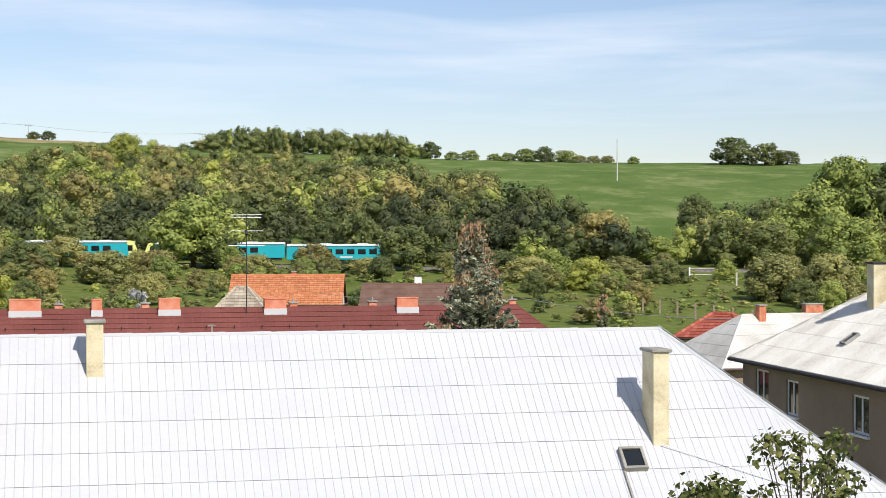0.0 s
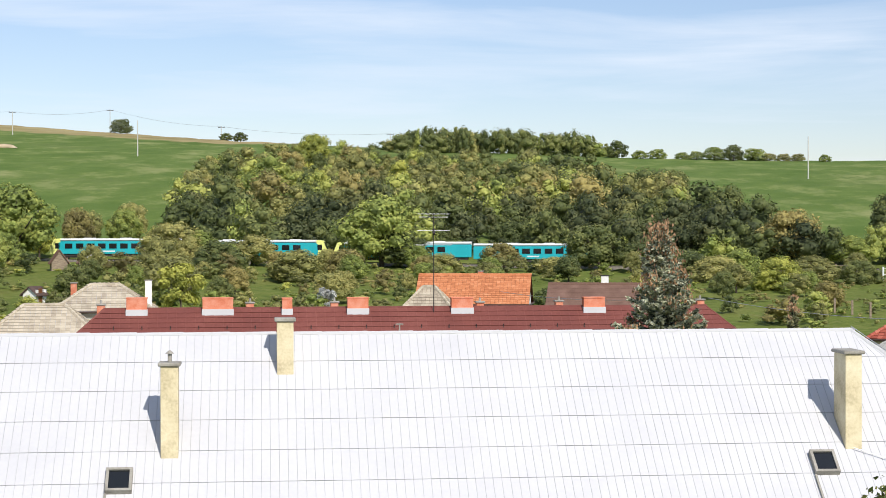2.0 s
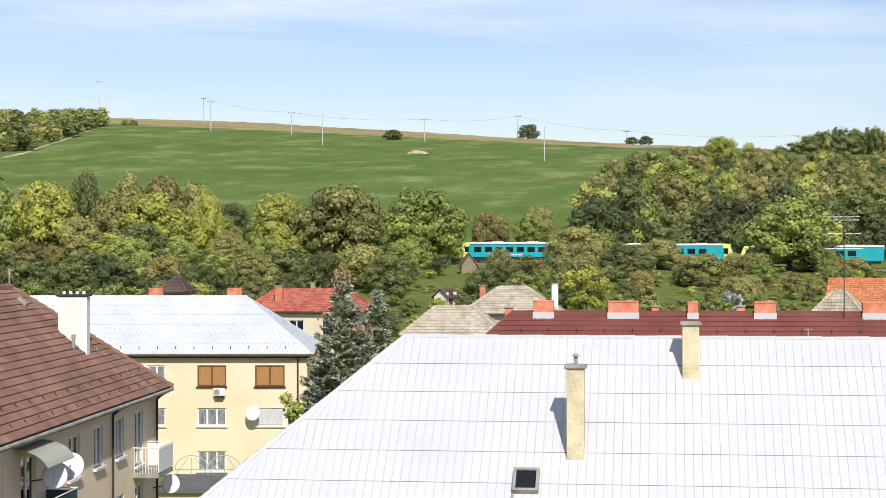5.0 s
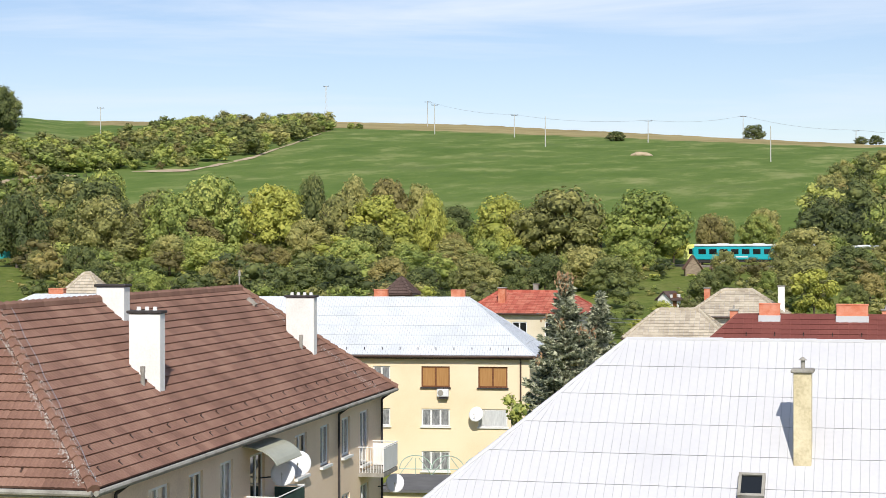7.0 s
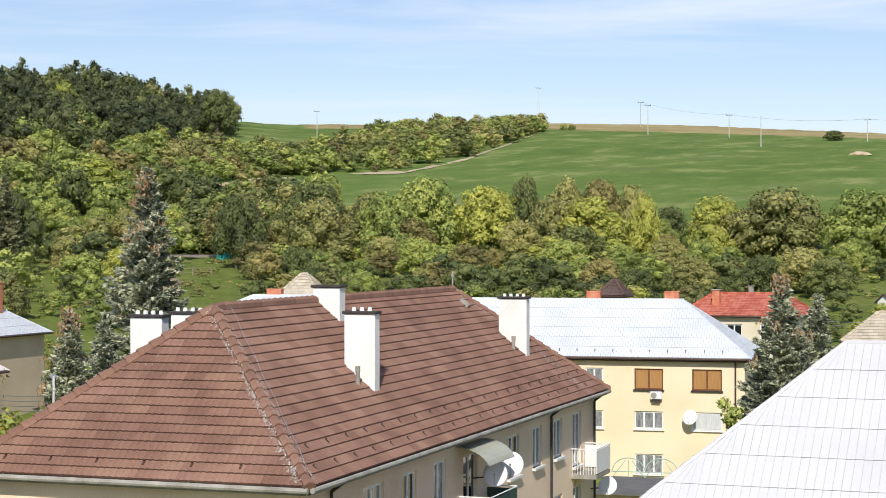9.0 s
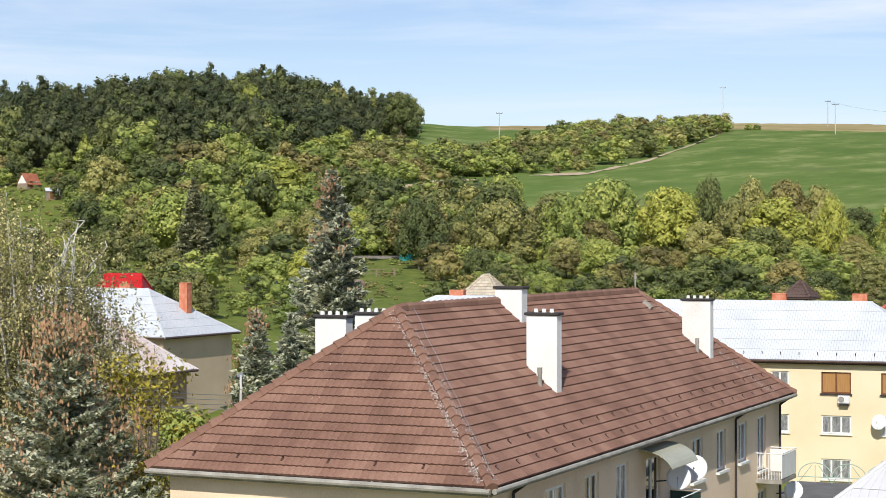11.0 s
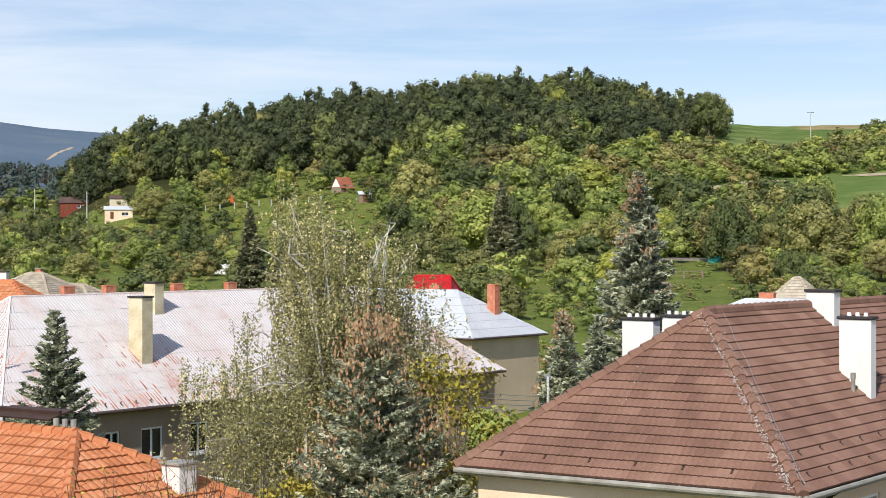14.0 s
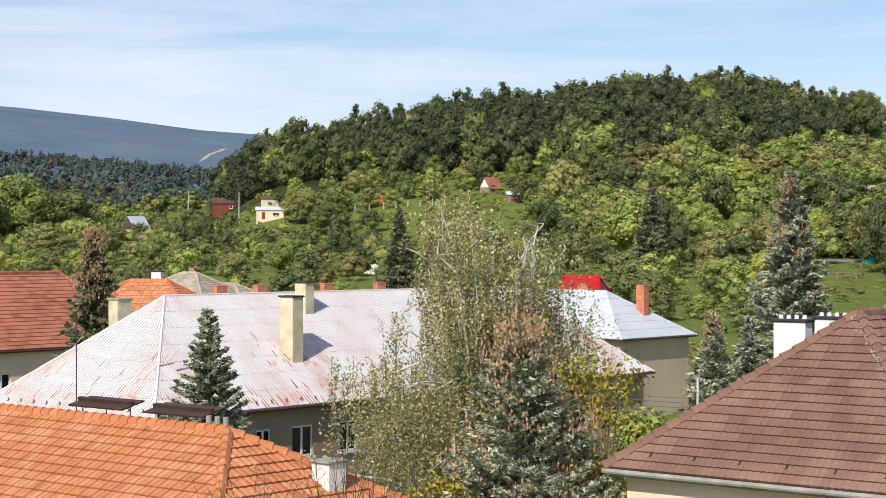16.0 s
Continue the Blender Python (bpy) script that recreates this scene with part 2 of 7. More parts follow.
    "curtained_glass": material("glass_before_net_curtain", ((0.10, 0.105, 0.11), (0.22, 0.225, 0.23), (0.40, 0.40, 0.395)), 1.5, 6, 0.12, 0.0, stretch=(4, 4, 1), spec=0.6),
    "spruce": leaves("needle_blue_green", (0.100, 0.120, 0.078), (0.365, 0.398, 0.268), (0.800, 0.790, 0.585), per_object=0.1, island=0.75, thin=0.42),
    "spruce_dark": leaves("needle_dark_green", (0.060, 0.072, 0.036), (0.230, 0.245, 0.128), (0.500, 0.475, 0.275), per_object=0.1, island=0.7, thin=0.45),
    "cone": leaves("spruce_cone_brown", (0.250, 0.150, 0.075), (0.413, 0.250, 0.138), (0.575, 0.375, 0.213), per_object=0.1),
    # far wood leaves: muted, greyed colours with aerial haze painted in
    "far_hazed_green": leaves("far_wood_hazed_green", (0.078, 0.104, 0.092), (0.098, 0.126, 0.108), (0.122, 0.148, 0.120), island=0.15, per_object=0.0),
    "far_hazed_russet": leaves("far_wood_hazed_russet", (0.088, 0.075, 0.064), (0.104, 0.086, 0.072), (0.120, 0.098, 0.080), island=0.15, per_object=0.0),
    "blossom": leaves("pale_withered_leaves", (0.30, 0.30, 0.27), (0.45, 0.45, 0.42), (0.6, 0.6, 0.57)),
}

glass = bpy.data.materials.new("window_glass")
glass.use_nodes = True
g_b = glass.node_tree.nodes["Principled BSDF"]
g_b.inputs["Base Color"].default_value = (0.012, 0.014, 0.016, 1)
g_b.inputs["Roughness"].default_value, g_b.inputs["Specular IOR Level"].default_value = 0.06, 0.6
M["glass"] = glass


# ---- building blocks ----
def mesh_object(name, verts, faces, mat, parent=None, label="", smooth=False):
    me = bpy.data.meshes.new(name)
    me.from_pydata([tuple(v) for v in verts], [], [tuple(f) for f in faces])
    me.materials.append(mat)
    if smooth:
        me.shade_smooth()
    me.update()
    ob = new(name, me)
    if parent:
        ob.parent = parent
    if label:
        ob["label"] = label
    return ob


def part(name, bm, mat, parent=None, label="", smooth=False):
    me = bpy.data.meshes.new(name)
    bm.normal_update()
    bm.to_mesh(me)
    bm.free()
    me.materials.append(mat)
    if smooth:
        me.shade_smooth()
    ob = new(name, me)
    if parent:
        ob.parent = parent
    if label:
        ob["label"] = label
    return ob


def box(bm, x0, x1, y0, y1, z0, z1, m=None):
    vs = [bm.verts.new((x, y, z)) for z in (z0, z1) for x, y in ((x0, y0), (x1, y0), (x1, y1), (x0, y1))]
    for f in ((3, 2, 1, 0), (4, 5, 6, 7), (0, 1, 5, 4), (1, 2, 6, 5), (2, 3, 7, 6), (3, 0, 4, 7)):
        bm.faces.new([vs[i] for i in f])
    if m:
        bmesh.ops.transform(bm, matrix=m, verts=vs)
    return vs


def rod(bm, p, q, r0, r1=None, sides=6):
    """A tapered round bar from p to q."""
    p, q, r1 = Vector(p), Vector(q), r0 if r1 is None else r1
    z = (q - p).normalized()
    x = z.orthogonal().normalized()
    y = z.cross(x)
    rings = []
    for c, r in ((p, r0), (q, r1)):
        rings.append([bm.verts.new(c + (x * math.cos(k * math.tau / sides) + y * math.sin(k * math.tau / sides)) * r) for k in range(sides)])
    for k in range(sides):
        bm.faces.new((rings[0][k], rings[0][(k + 1) % sides], rings[1][(k + 1) % sides], rings[1][k]))
    bm.faces.new(rings[0][::-1])
    bm.faces.new(rings[1])


def empty(name, x, y, z, turn=0.0, label="", category="", group="", kind=""):
    ob = new(name)
    ob.matrix_world = pose(x, y, z, 0, 0, turn)
    return tagged(ob, label, category, group, kind)


def boxed(name, dims, mat, parent, label="", bevel=0.0):
    """One part made of one bevelled box: dims = x0, x1, y0, y1, z0, z1."""
    bm = bmesh.new()
    box(bm, *dims)
    if bevel:
        bmesh.ops.bevel(bm, geom=bm.edges[:], offset=bevel, segments=1, affect="EDGES")
    return part(name, bm, mat, parent, label)


# ---- the lie of the land ----
def knots(x, pairs):
    xs, ys = zip(*pairs)
    return np.interp(x, xs, ys)


CREST_SLOPE = ((-60, 0.030), (-14, 0.0406), (-5.8, 0.0423), (0, 0.0448), (7, 0.0497), (14, 0.0556), (21, 0.0632), (26, 0.0678), (30, 0.0692),
               (38.6, 0.0686), (41, 0.071), (42.2, 0.0725), (43, 0.077), (45.7, 0.0855), (50.5, 0.0765), (55, 0.0655), (59.2, 0.0535), (60.6, 0.042), (62, 0.024), (64, 0.016), (80, 0.014), (110, 0.01))
CREST_REACH = ((-60, 560), (-14, 600), (0, 620), (14, 700), (26, 850), (38, 900), (42, 760), (46, 680), (60, 620), (64, 700), (110, 700))
FAR_SLOPE = ((40, 0.0), (55, 0.060), (60, 0.0665), (62.2, 0.0690), (65, 0.0750), (68, 0.0800), (75, 0.086), (90, 0.07), (120, 0.03), (150, 0.0))
MID_SLOPE = ((50, 0.0), (58, 0.040), (62, 0.0455), (65, 0.050), (68, 0.0535), (76, 0.056), (100, 0.04), (140, 0.0))


def rail_y(x):
    return 286.3 - 0.0020 * x - 0.000625 * np.minimum(x, 160) ** 2 + 0.0000003 * np.abs(np.minimum(x, 0)) ** 3


def rail_reach(az):
    """How far the railway lies in a direction, degrees left of +y."""
    a = np.clip(az, -35, 66)
    r = 290.0 + 0 * a
    for _ in range(25):
        x = -r * np.sin(np.radians(a))
        r = 0.5 * r + 0.5 * np.clip(rail_y(x) / np.cos(np.radians(a)), 200, 700)
    return r


def rail_z(az):
    return knots(az, ((-35, 10.0), (-8.4, 10.3), (0.7, 10.75), (26, 12.4), (45, 14.0), (59, 15.0), (80, 15.5)))


def ground_z(x, y):
    """Height of the ground at a place."""
    x, y = np.asarray(x, float), np.asarray(y, float)
    r, az = np.hypot(x, y), np.degrees(np.arctan2(-x, y))
    rr, rz = rail_reach(az), rail_z(az)
    rc, zc = knots(az, CREST_REACH), None
    zc = EYE + rc * knots(az, CREST_SLOPE)
    front = np.where((az > -60) & (az < 110), 1.0, 0.0) * np.clip((az + 60) / 25, 0, 1) * np.clip((110 - az) / 25, 0, 1)
    near = np.interp(r, (0, 125, 150, 190), (0, 0, 3.6, 6.6))
    k = np.clip((r - 190) / np.maximum(rr - 8 - 190, 1), 0, 1)
    low = np.where(r < 190, near, 6.6 + (rz - 6.6) * k)
    s = np.clip((r - rr - 8) / np.maximum(rc - rr - 8, 1), 0, 1)
    z = np.where(r < rr + 8, low, rz + (zc - rz) * (1.16 * s - 0.16 * s ** 2.2))
    beyond = np.clip(r - rc, 0, None)
    z = z - 0.035 * np.minimum(beyond, 500)
    for slope, reach, width in ((MID_SLOPE, 2100.0, 700.0), (FAR_SLOPE, 3900.0, 1300.0)):
        h = reach * knots(az, slope) * np.exp(-((r - reach) / width) ** 2)
        z = np.where(r > rc + 150, np.maximum(z, h - 14 + EYE), z)
    return z * front


def gz(x, y):
    return float(ground_z(x, y))


def polar(az, r):
    return -r * math.sin(radians(az)), r * math.cos(radians(az))


# ---- ground: one sheet to the horizon ----
def build_ground():
    az = np.concatenate([np.arange(-180, -24, 6.0), np.arange(-24, 78, 0.3), np.arange(78, 181, 6.0)])
    r = np.concatenate([np.array([0.0, 20, 40, 60, 80, 95, 110, 120]), np.arange(126, 200, 6), np.arange(200, 480, 5), np.arange(480, 960, 8),
                        np.geomspace(970, 4700, 46)])
    A, Rr = np.meshgrid(np.radians(az), r, indexing="ij")
    X, Y = -Rr * np.sin(A), Rr * np.cos(A)
    Z = ground_z(X, Y)
    rng = np.random.default_rng(3)
    Z = Z + np.where((Rr > 190) & (Rr < 1500), 0.12, 0) * rng.standard_normal(Z.shape)
    na, nr = A.shape
    idx = np.arange(na * nr).reshape(na, nr)
    q = np.stack([idx[:-1, :-1], idx[1:, :-1], idx[1:, 1:], idx[:-1, 1:]], -1).reshape(-1, 4)[:, ::-1]
    me = bpy.data.meshes.new("ground")
    me.from_pydata(np.stack([X, Y, Z], -1).reshape(-1, 3).tolist(), [], q.tolist())
    # what grows where: crop field, stubble, woodland floor; far: hazed hills; the rest is rough grass
    azd = np.degrees(A)
    rr, rc = rail_reach(azd), knots(azd, CREST_REACH)
    f = (Rr - rr) / (rc - rr)
    crop = ((f > 0.08) & (azd < 42) & (azd > -40)).astype(float)
    stub = ((f > knots(azd, ((-5, 2.0), (6, 1.2), (13, 0.90), (26, 0.80), (38, 0.88), (39, 2.0)))) & (azd > 6) & (azd < 39.5)).astype(float)
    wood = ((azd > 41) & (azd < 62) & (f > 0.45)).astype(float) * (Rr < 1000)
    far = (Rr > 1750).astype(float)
    for name, a in (("crop", crop), ("stubble", stub), ("wood", wood), ("far", far)):
        at = me.attributes.new(name, "FLOAT", "POINT")
        at.data.foreach_set("value", a.reshape(-1))
    me.shade_smooth()
    ob = tagged(new("ground", me), "grassy valley floor and hillside with green crop field and stubble", "ground", kind="structure")
    m = bpy.data.materials.new("grassland")
    m.use_nodes = True
    n, l = m.node_tree.nodes, m.node_tree.links
    b = n["Principled BSDF"]
    b.inputs["Roughness"].default_value, b.inputs["Specular IOR Level"].default_value = 0.95, 0.1
    tc = n.new("ShaderNodeTexCoord")

    def noise_ramp(scale, stops, detail=5, stretch=(1, 1, 1)):
        mp, t, rp = n.new("ShaderNodeMapping"), n.new("ShaderNodeTexNoise"), n.new("ShaderNodeValToRGB")
        mp.inputs["Scale"].default_value = stretch
        l.new(tc.outputs["Object"], mp.inputs["Vector"])
        l.new(mp.outputs["Vector"], t.inputs["Vector"])
        t.inputs["Scale"].default_value, t.inputs["Detail"].default_value = scale, detail
        t.inputs["Roughness"].default_value = 0.65
        while len(rp.color_ramp.elements) < len(stops):
            rp.color_ramp.elements.new(0.5)
        for e, (p, c) in zip(rp.color_ramp.elements, stops):
            e.position, e.color = p, (*c, 1)
        l.new(t.outputs["Fac"], rp.inputs["Fac"])
        return rp.outputs["Color"]

    def mixed(a, c, fac):
        x = n.new("ShaderNodeMix")
        x.data_type = "RGBA"
        l.new(a, x.inputs["A"])
        l.new(c, x.inputs["B"])
        l.new(fac, x.inputs["Factor"])
        return x.outputs["Result"]

    def attr(name):
        a = n.new("ShaderNodeAttribute")
        a.attribute_name = name
        return a.outputs["Fac"]

    grass = noise_ramp(0.09, ((0.3, (0.075, 0.105, 0.022)), (0.5, (0.135, 0.175, 0.035)), (0.62, (0.185, 0.19, 0.055)), (0.75, (0.24, 0.20, 0.09))))
    tuft = noise_ramp(0.7, ((0.32, (0.06, 0.085, 0.018)), (0.5, (0.13, 0.165, 0.032)), (0.62, (0.19, 0.20, 0.06)), (0.78, (0.27, 0.23, 0.11))), 6)
    crop_c = noise_ramp(0.022, ((0.34, (0.098, 0.152, 0.032)), (0.52, (0.130, 0.187, 0.044)), (0.68, (0.17, 0.20, 0.07))), 7, (1, 1, 1))
    fine_c = noise_ramp(0.075, ((0.36, (0.060, 0.115, 0.020)), (0.52, (0.120, 0.175, 0.042)), (0.60, (0.235, 0.265, 0.095)), (0.70, (0.36, 0.35, 0.16))), 9, (1.0, 0.6, 1))
    half = n.new("ShaderNodeValue")
    half.outputs[0].default_value = 0.5
    crop_c = mixed(crop_c, fine_c, half.outputs[0])
    grass = mixed(grass, tuft, half.outputs[0])
    stub_c = noise_ramp(0.05, ((0.35, (0.25, 0.20, 0.088)), (0.6, (0.37, 0.305, 0.148))), 5, (0.3, 1, 1))
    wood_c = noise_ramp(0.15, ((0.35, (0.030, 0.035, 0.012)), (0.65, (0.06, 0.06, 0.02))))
    # far hills: the bluish haze of distance is painted into their base colour
    far_haze_c = noise_ramp(0.006, ((0.35, (0.095, 0.140, 0.195)), (0.55, (0.118, 0.165, 0.220)), (0.68, (0.150, 0.190, 0.215))), 8)
    c = mixed(grass, crop_c, attr("crop"))
    c = mixed(c, stub_c, attr("stubble"))
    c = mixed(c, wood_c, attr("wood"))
    c = mixed(c, far_haze_c, attr("far"))
    l.new(c, b.inputs["Base Color"])
    t, bp = n.new("ShaderNodeTexNoise"), n.new("ShaderNodeBump")
    t.inputs["Scale"].default_value, t.inputs["Detail"].default_value = 1.2, 4
    l.new(tc.outputs["Object"], t.inputs["Vector"])
    bp.inputs["Strength"].default_value, bp.inputs["Distance"].default_value = 0.5, 0.25
    l.new(t.outputs["Fac"], bp.inputs["Height"])
    l.new(bp.outputs["Normal"], b.inputs["Normal"])
    me.materials.append(m)
    return ob


build_ground()


# ---- houses ----
def wall_panel(parent, name, p, q, z0, z1, thick, holes, mat, label=""):
    """An upright wall from plan point p to q with openings (from, to, bottom, top) cut right through. It thickens to the left of p-q."""
    p, q = Vector((*p, 0)), Vector((*q, 0))
    length = (q - p).length
    xs = sorted({0.0, length, *[h[0] for h in holes], *[h[1] for h in holes]})
    zs = sorted({z0, z1, *[h[2] for h in holes], *[h[3] for h in holes]})
    d = (q - p).normalized()
    m = Matrix(((d.x, -d.y, 0, p.x), (d.y, d.x, 0, p.y), (0, 0, 1, 0), (0, 0, 0, 1)))
    bm = bmesh.new()
    for z_a, z_b in zip(zs, zs[1:]):
        run = None
        for x_a, x_b in zip(xs, xs[1:]):
            solid = not any(h[0] - 1e-6 < x_a and x_b < h[1] + 1e-6 and h[2] - 1e-6 < z_a and z_b < h[3] + 1e-6 for h in holes)
            if solid:
                run = (run[0] if run else x_a, x_b)
            if run and (not solid or x_b == length):
                box(bm, run[0], run[1], 0, thick, z_a, z_b, m)
                run = None
    bmesh.ops.remove_doubles(bm, verts=bm.verts[:], dist=1e-4)
    return part(name, bm, mat, parent, label), m


def window_in(parent, m, x0, x1, zb, zt, style="white", lights=2):
    """A window set in an opening: frame, mullions, panes, sill, and a curtain or blind behind."""
    frame_mat = M["brown_wood"] if style == "brown" else M["white_paint"]
    bm = bmesh.new()
    t = 0.10
    box(bm, x0, x0 + t, 0.08, 0.15, zb, zt, m)
    box(bm, x1 - t, x1, 0.08, 0.15, zb, zt, m)
    box(bm, x0 + t, x1 - t, 0.08, 0.15, zb, zb + t, m)
    box(bm, x0 + t, x1 - t, 0.08, 0.15, zt - t, zt, m)
    for k in range(1, lights):
        c = x0 + (x1 - x0) * k / lights
        box(bm, c - t * 0.6, c + t * 0.6, 0.075, 0.145, zb + t, zt - t, m)
    win = part("window", bm, frame_mat, parent, "brown wooden window frame" if style == "brown" else "white window frame")
    for k in range(lights):
        a, c = x0 + (x1 - x0) * k / lights + 0.02, x0 + (x1 - x0) * (k + 1) / lights - 0.02
        bm = bmesh.new()
        box(bm, a, c, 0.11, 0.125, zb + 0.02, zt - 0.02, m)
        part("pane", bm, M["amber_blind"] if style == "brown" else M["curtained_glass"] if style == "sheer" else M["glass"], win, "amber blind drawn behind the glass" if style == "brown" else "")
    bm = bmesh.new()
    box(bm, x0 - 0.08, x1 + 0.08, -0.13, 0.08, zb - 0.09, zb, m)
    part("sill", bm, frame_mat if style != "brown" else M["dark_metal"], win)
    if style == "curtain":
        bm = bmesh.new()
        box(bm, x0 + t, x1 - t, 0.05, 0.06, zb + t, zt - t, m)
        part("blind", bm, M["curtain"], win, "lowered pale roller blind")
    return win


def slope_pieces(o, u, s, n, length, rise, inset0, inset1, mode):
    """Pieces of one roof slope: o eave corner, u along the eave, s up the slope, n out; the sides close in by inset0 and inset1 towards the top.
    mode: width, row height, profile across the piece as (share of width, height, groove) stops, lift of the lower edge, open joint below it."""
    wide, tall, profile, lift, joint = mode
    out = []
    rows = max(1, round(rise / tall))
    for j in range(rows):
        s0, s1 = rise * j / rows + joint, rise * (j + 1) / rows
        lo0, hi0 = inset0 * s0 / rise, length - inset1 * s0 / rise
        lo1, hi1 = inset0 * s1 / rise, length - inset1 * s1 / rise
        c0 = math.floor(lo0 / wide)
        while c0 * wide < hi0:
            left = c0 * wide
            c0 += 1
            if left + wide <= lo0 or left >= hi0:
                continue
            jit = random.uniform(-0.003, 0.003)
            vs, fs, groove = [], [], []
            kk = len(profile)
            for (sv, lo, hi, up) in ((s0, lo0, hi0, lift + jit), (s1, lo1, hi1, 0.0)):
                for share, h, _ in profile:
                    xx = min(max(left + wide * share, lo), hi)
                    vs.append(o + u * xx + s * sv + n * (0.035 + h + up))
            for share, h, _ in profile:      # front lip
                xx = min(max(left + wide * share, lo0), hi0)
                vs.append(o + u * xx + s * s0 + n * 0.004)
            for i in range(kk - 1):
                fs.append((i, i + 1, kk + i + 1, kk + i))
                groove.append(profile[i][2])
                fs.append((2 * kk + i, 2 * kk + i + 1, i + 1, i))
                groove.append(0)
            out.append((vs, fs, groove))
    return out


def waves(count, amp):
    """Round corrugation, with dirt lying along the bottoms."""
    return [(i / (2 * count), amp * (1 if i % 2 else -1), 0) for i in range(2 * count + 1)]


def ribs(count, gap, depth):
    """Broad flat pans parted by narrow dirty grooves."""
    out = []
    for i in range(count):
        out += [(i / count, 0.0, 0), ((i + 1 - gap) / count, 0.0, 1), ((i + 1 - gap * 0.8) / count, -depth, 1), ((i + 1 - gap * 0.2) / count, -depth, 1)]
    return out + [(1.0, 0.0, 0)]


def hip_house(name, cx, cy, turn, a, e, w, zr, ze, z0, roof_mat, wall_mat, mode, label, category="house", single=0, group="", walls=True, fascia="brown_metal",
              roof_label="", piece="sheet", holes_front=(), holes_right=(), holes_left=(), over=0.45, ends=(1, 1), dirt="joint_pale"):
    """A house with a hipped roof. Ridge from -a to a along its length, eaves e further out, half width w. Heights are absolute; z0 is the ground."""
    house = empty(name, cx, cy, z0, turn, label, category, group)
    A, zr, ze = a + e, zr - z0, ze - z0
    inv = house.matrix_world.inverted()
    eye = inv @ Vector((0, 0, EYE))
    R0, R1 = Vector((-a if ends[0] else -A, 0, zr)), Vector((a if ends[1] else A, 0, zr))
    C = [Vector((-A, -w, ze)), Vector((A, -w, ze)), Vector((A, w, ze)), Vector((-A, w, ze))]
    bm = bmesh.new()
    drop = Vector((0, 0, -0.16))
    top = [bm.verts.new(p) for p in (*C, R0, R1)]
    bot = [bm.verts.new(p + drop) for p in C]
    for i, f in enumerate(((0, 1, 5, 4), (2, 3, 4, 5), (1, 2, 5), (3, 0, 4))):
        if i < 2 or ends[3 - i]:
            bm.faces.new([top[k] for k in f])
    for i in range(4):
        bm.faces.new((bot[i], bot[(i + 1) % 4], top[(i + 1) % 4], top[i]))
    bm.faces.new(bot[::-1])
    roof = part("roof", bm, M[dirt], house, roof_label)
    for k, (cut, sx) in enumerate(((ends[0], -1), (ends[1], 1))):
        if not cut:     # a gable wall instead of a hip
            g = sx * (A - 0.25)
            mesh_object("gable", [(g, -w + over, ze - 0.2), (g, w - over, ze - 0.2), (g, 0, zr - 0.25), (g - sx * 0.25, -w + over, ze - 0.2), (g - sx * 0.25, w - over, ze - 0.2), (g - sx * 0.25, 0, zr - 0.25)],
                        [(0, 1, 2), (5, 4, 3), (0, 2, 5, 3), (1, 4, 5, 2)], wall_mat, house)
    slopes = ((C[0], C[1], R1, R0), (C[1], C[2], R1, R1), (C[2], C[3], R0, R1), (C[3], C[0], R0, R0))
    rest_v, rest_f, rest_g = [], [], []
    for ia, (p, q, t1, t0) in enumerate(slopes):
        u = (q - p).normalized()
        length = (q - p).length
        foot0 = p + u * (t0 - p).dot(u)
        s = (t0 - foot0)
        rise = s.length
        s = s.normalized()
        nrm = u.cross(s)
        if nrm.dot(eye - p) < 0 or (ia == 1 and not ends[1]) or (ia == 3 and not ends[0]):
            continue
        inset0, inset1 = (t0 - p).dot(u), length - (t1 - p).dot(u)
        pieces = slope_pieces(p, u, s, nrm, length, rise, inset0, inset1, mode)
        pieces.sort(key=lambda it: (it[0][0] - eye).length)
        for vs, fs, gr in pieces:
            if single > 0:
                single -= 1
                ob = mesh_object(piece, vs, fs, roof_mat, roof)
                ob.data.materials.append(M[dirt])
                ob.data.polygons.foreach_set("material_index", gr)
            else:
                b0 = len(rest_v)
                rest_v += vs
                rest_f += [tuple(b0 + i for i in f) for f in fs]
                rest_g += gr
    if rest_v:
        ob = mesh_object(piece + "_covering", rest_v, rest_f, roof_mat, roof)
        ob.data.materials.append(M[dirt])
        ob.data.polygons.foreach_set("material_index", rest_g)
        ob["kind"] = "stuff"
    # ridge and hip caps
    lines = [(R0, R1)] + ([(R0, C[0]), (R0, C[3])] if ends[0] else []) + ([(R1, C[1]), (R1, C[2])] if ends[1] else [])
    for p, q in lines:
        k = max(1, round((q - p).length / 0.42)) if piece == "tile" else max(1, round((q - p).length / 1.2))
        step = (q - p) / k
        bm = bmesh.new()
        rod(bm, Vector((0, 0, 0.02)), step * 1.08 + Vector((0, 0, 0.035)), 0.135 if piece == "tile" else 0.06, 0.175 if piece == "tile" else 0.06, 7)
        first = part("ridge_cap", bm, roof_mat, roof)
        first.location = p
        for i in range(1, k):
            o = new("ridge_cap", first.data)
            o.parent, o.location = roof, p + step * i
    # gutters
    for p, q in ((C[0], C[1]), (C[1], C[2]), (C[3], C[0])):
        bm = bmesh.new()
        d = (q - p).normalized()
        side = Vector((d.y, -d.x, 0))
        rod(bm, p + side * 0.08 + Vector((0, 0, -0.07)), q + side * 0.08 + Vector((0, 0, -0.07)), 0.075, 0.075, 8)
        part("gutter", bm, M[fascia], roof)
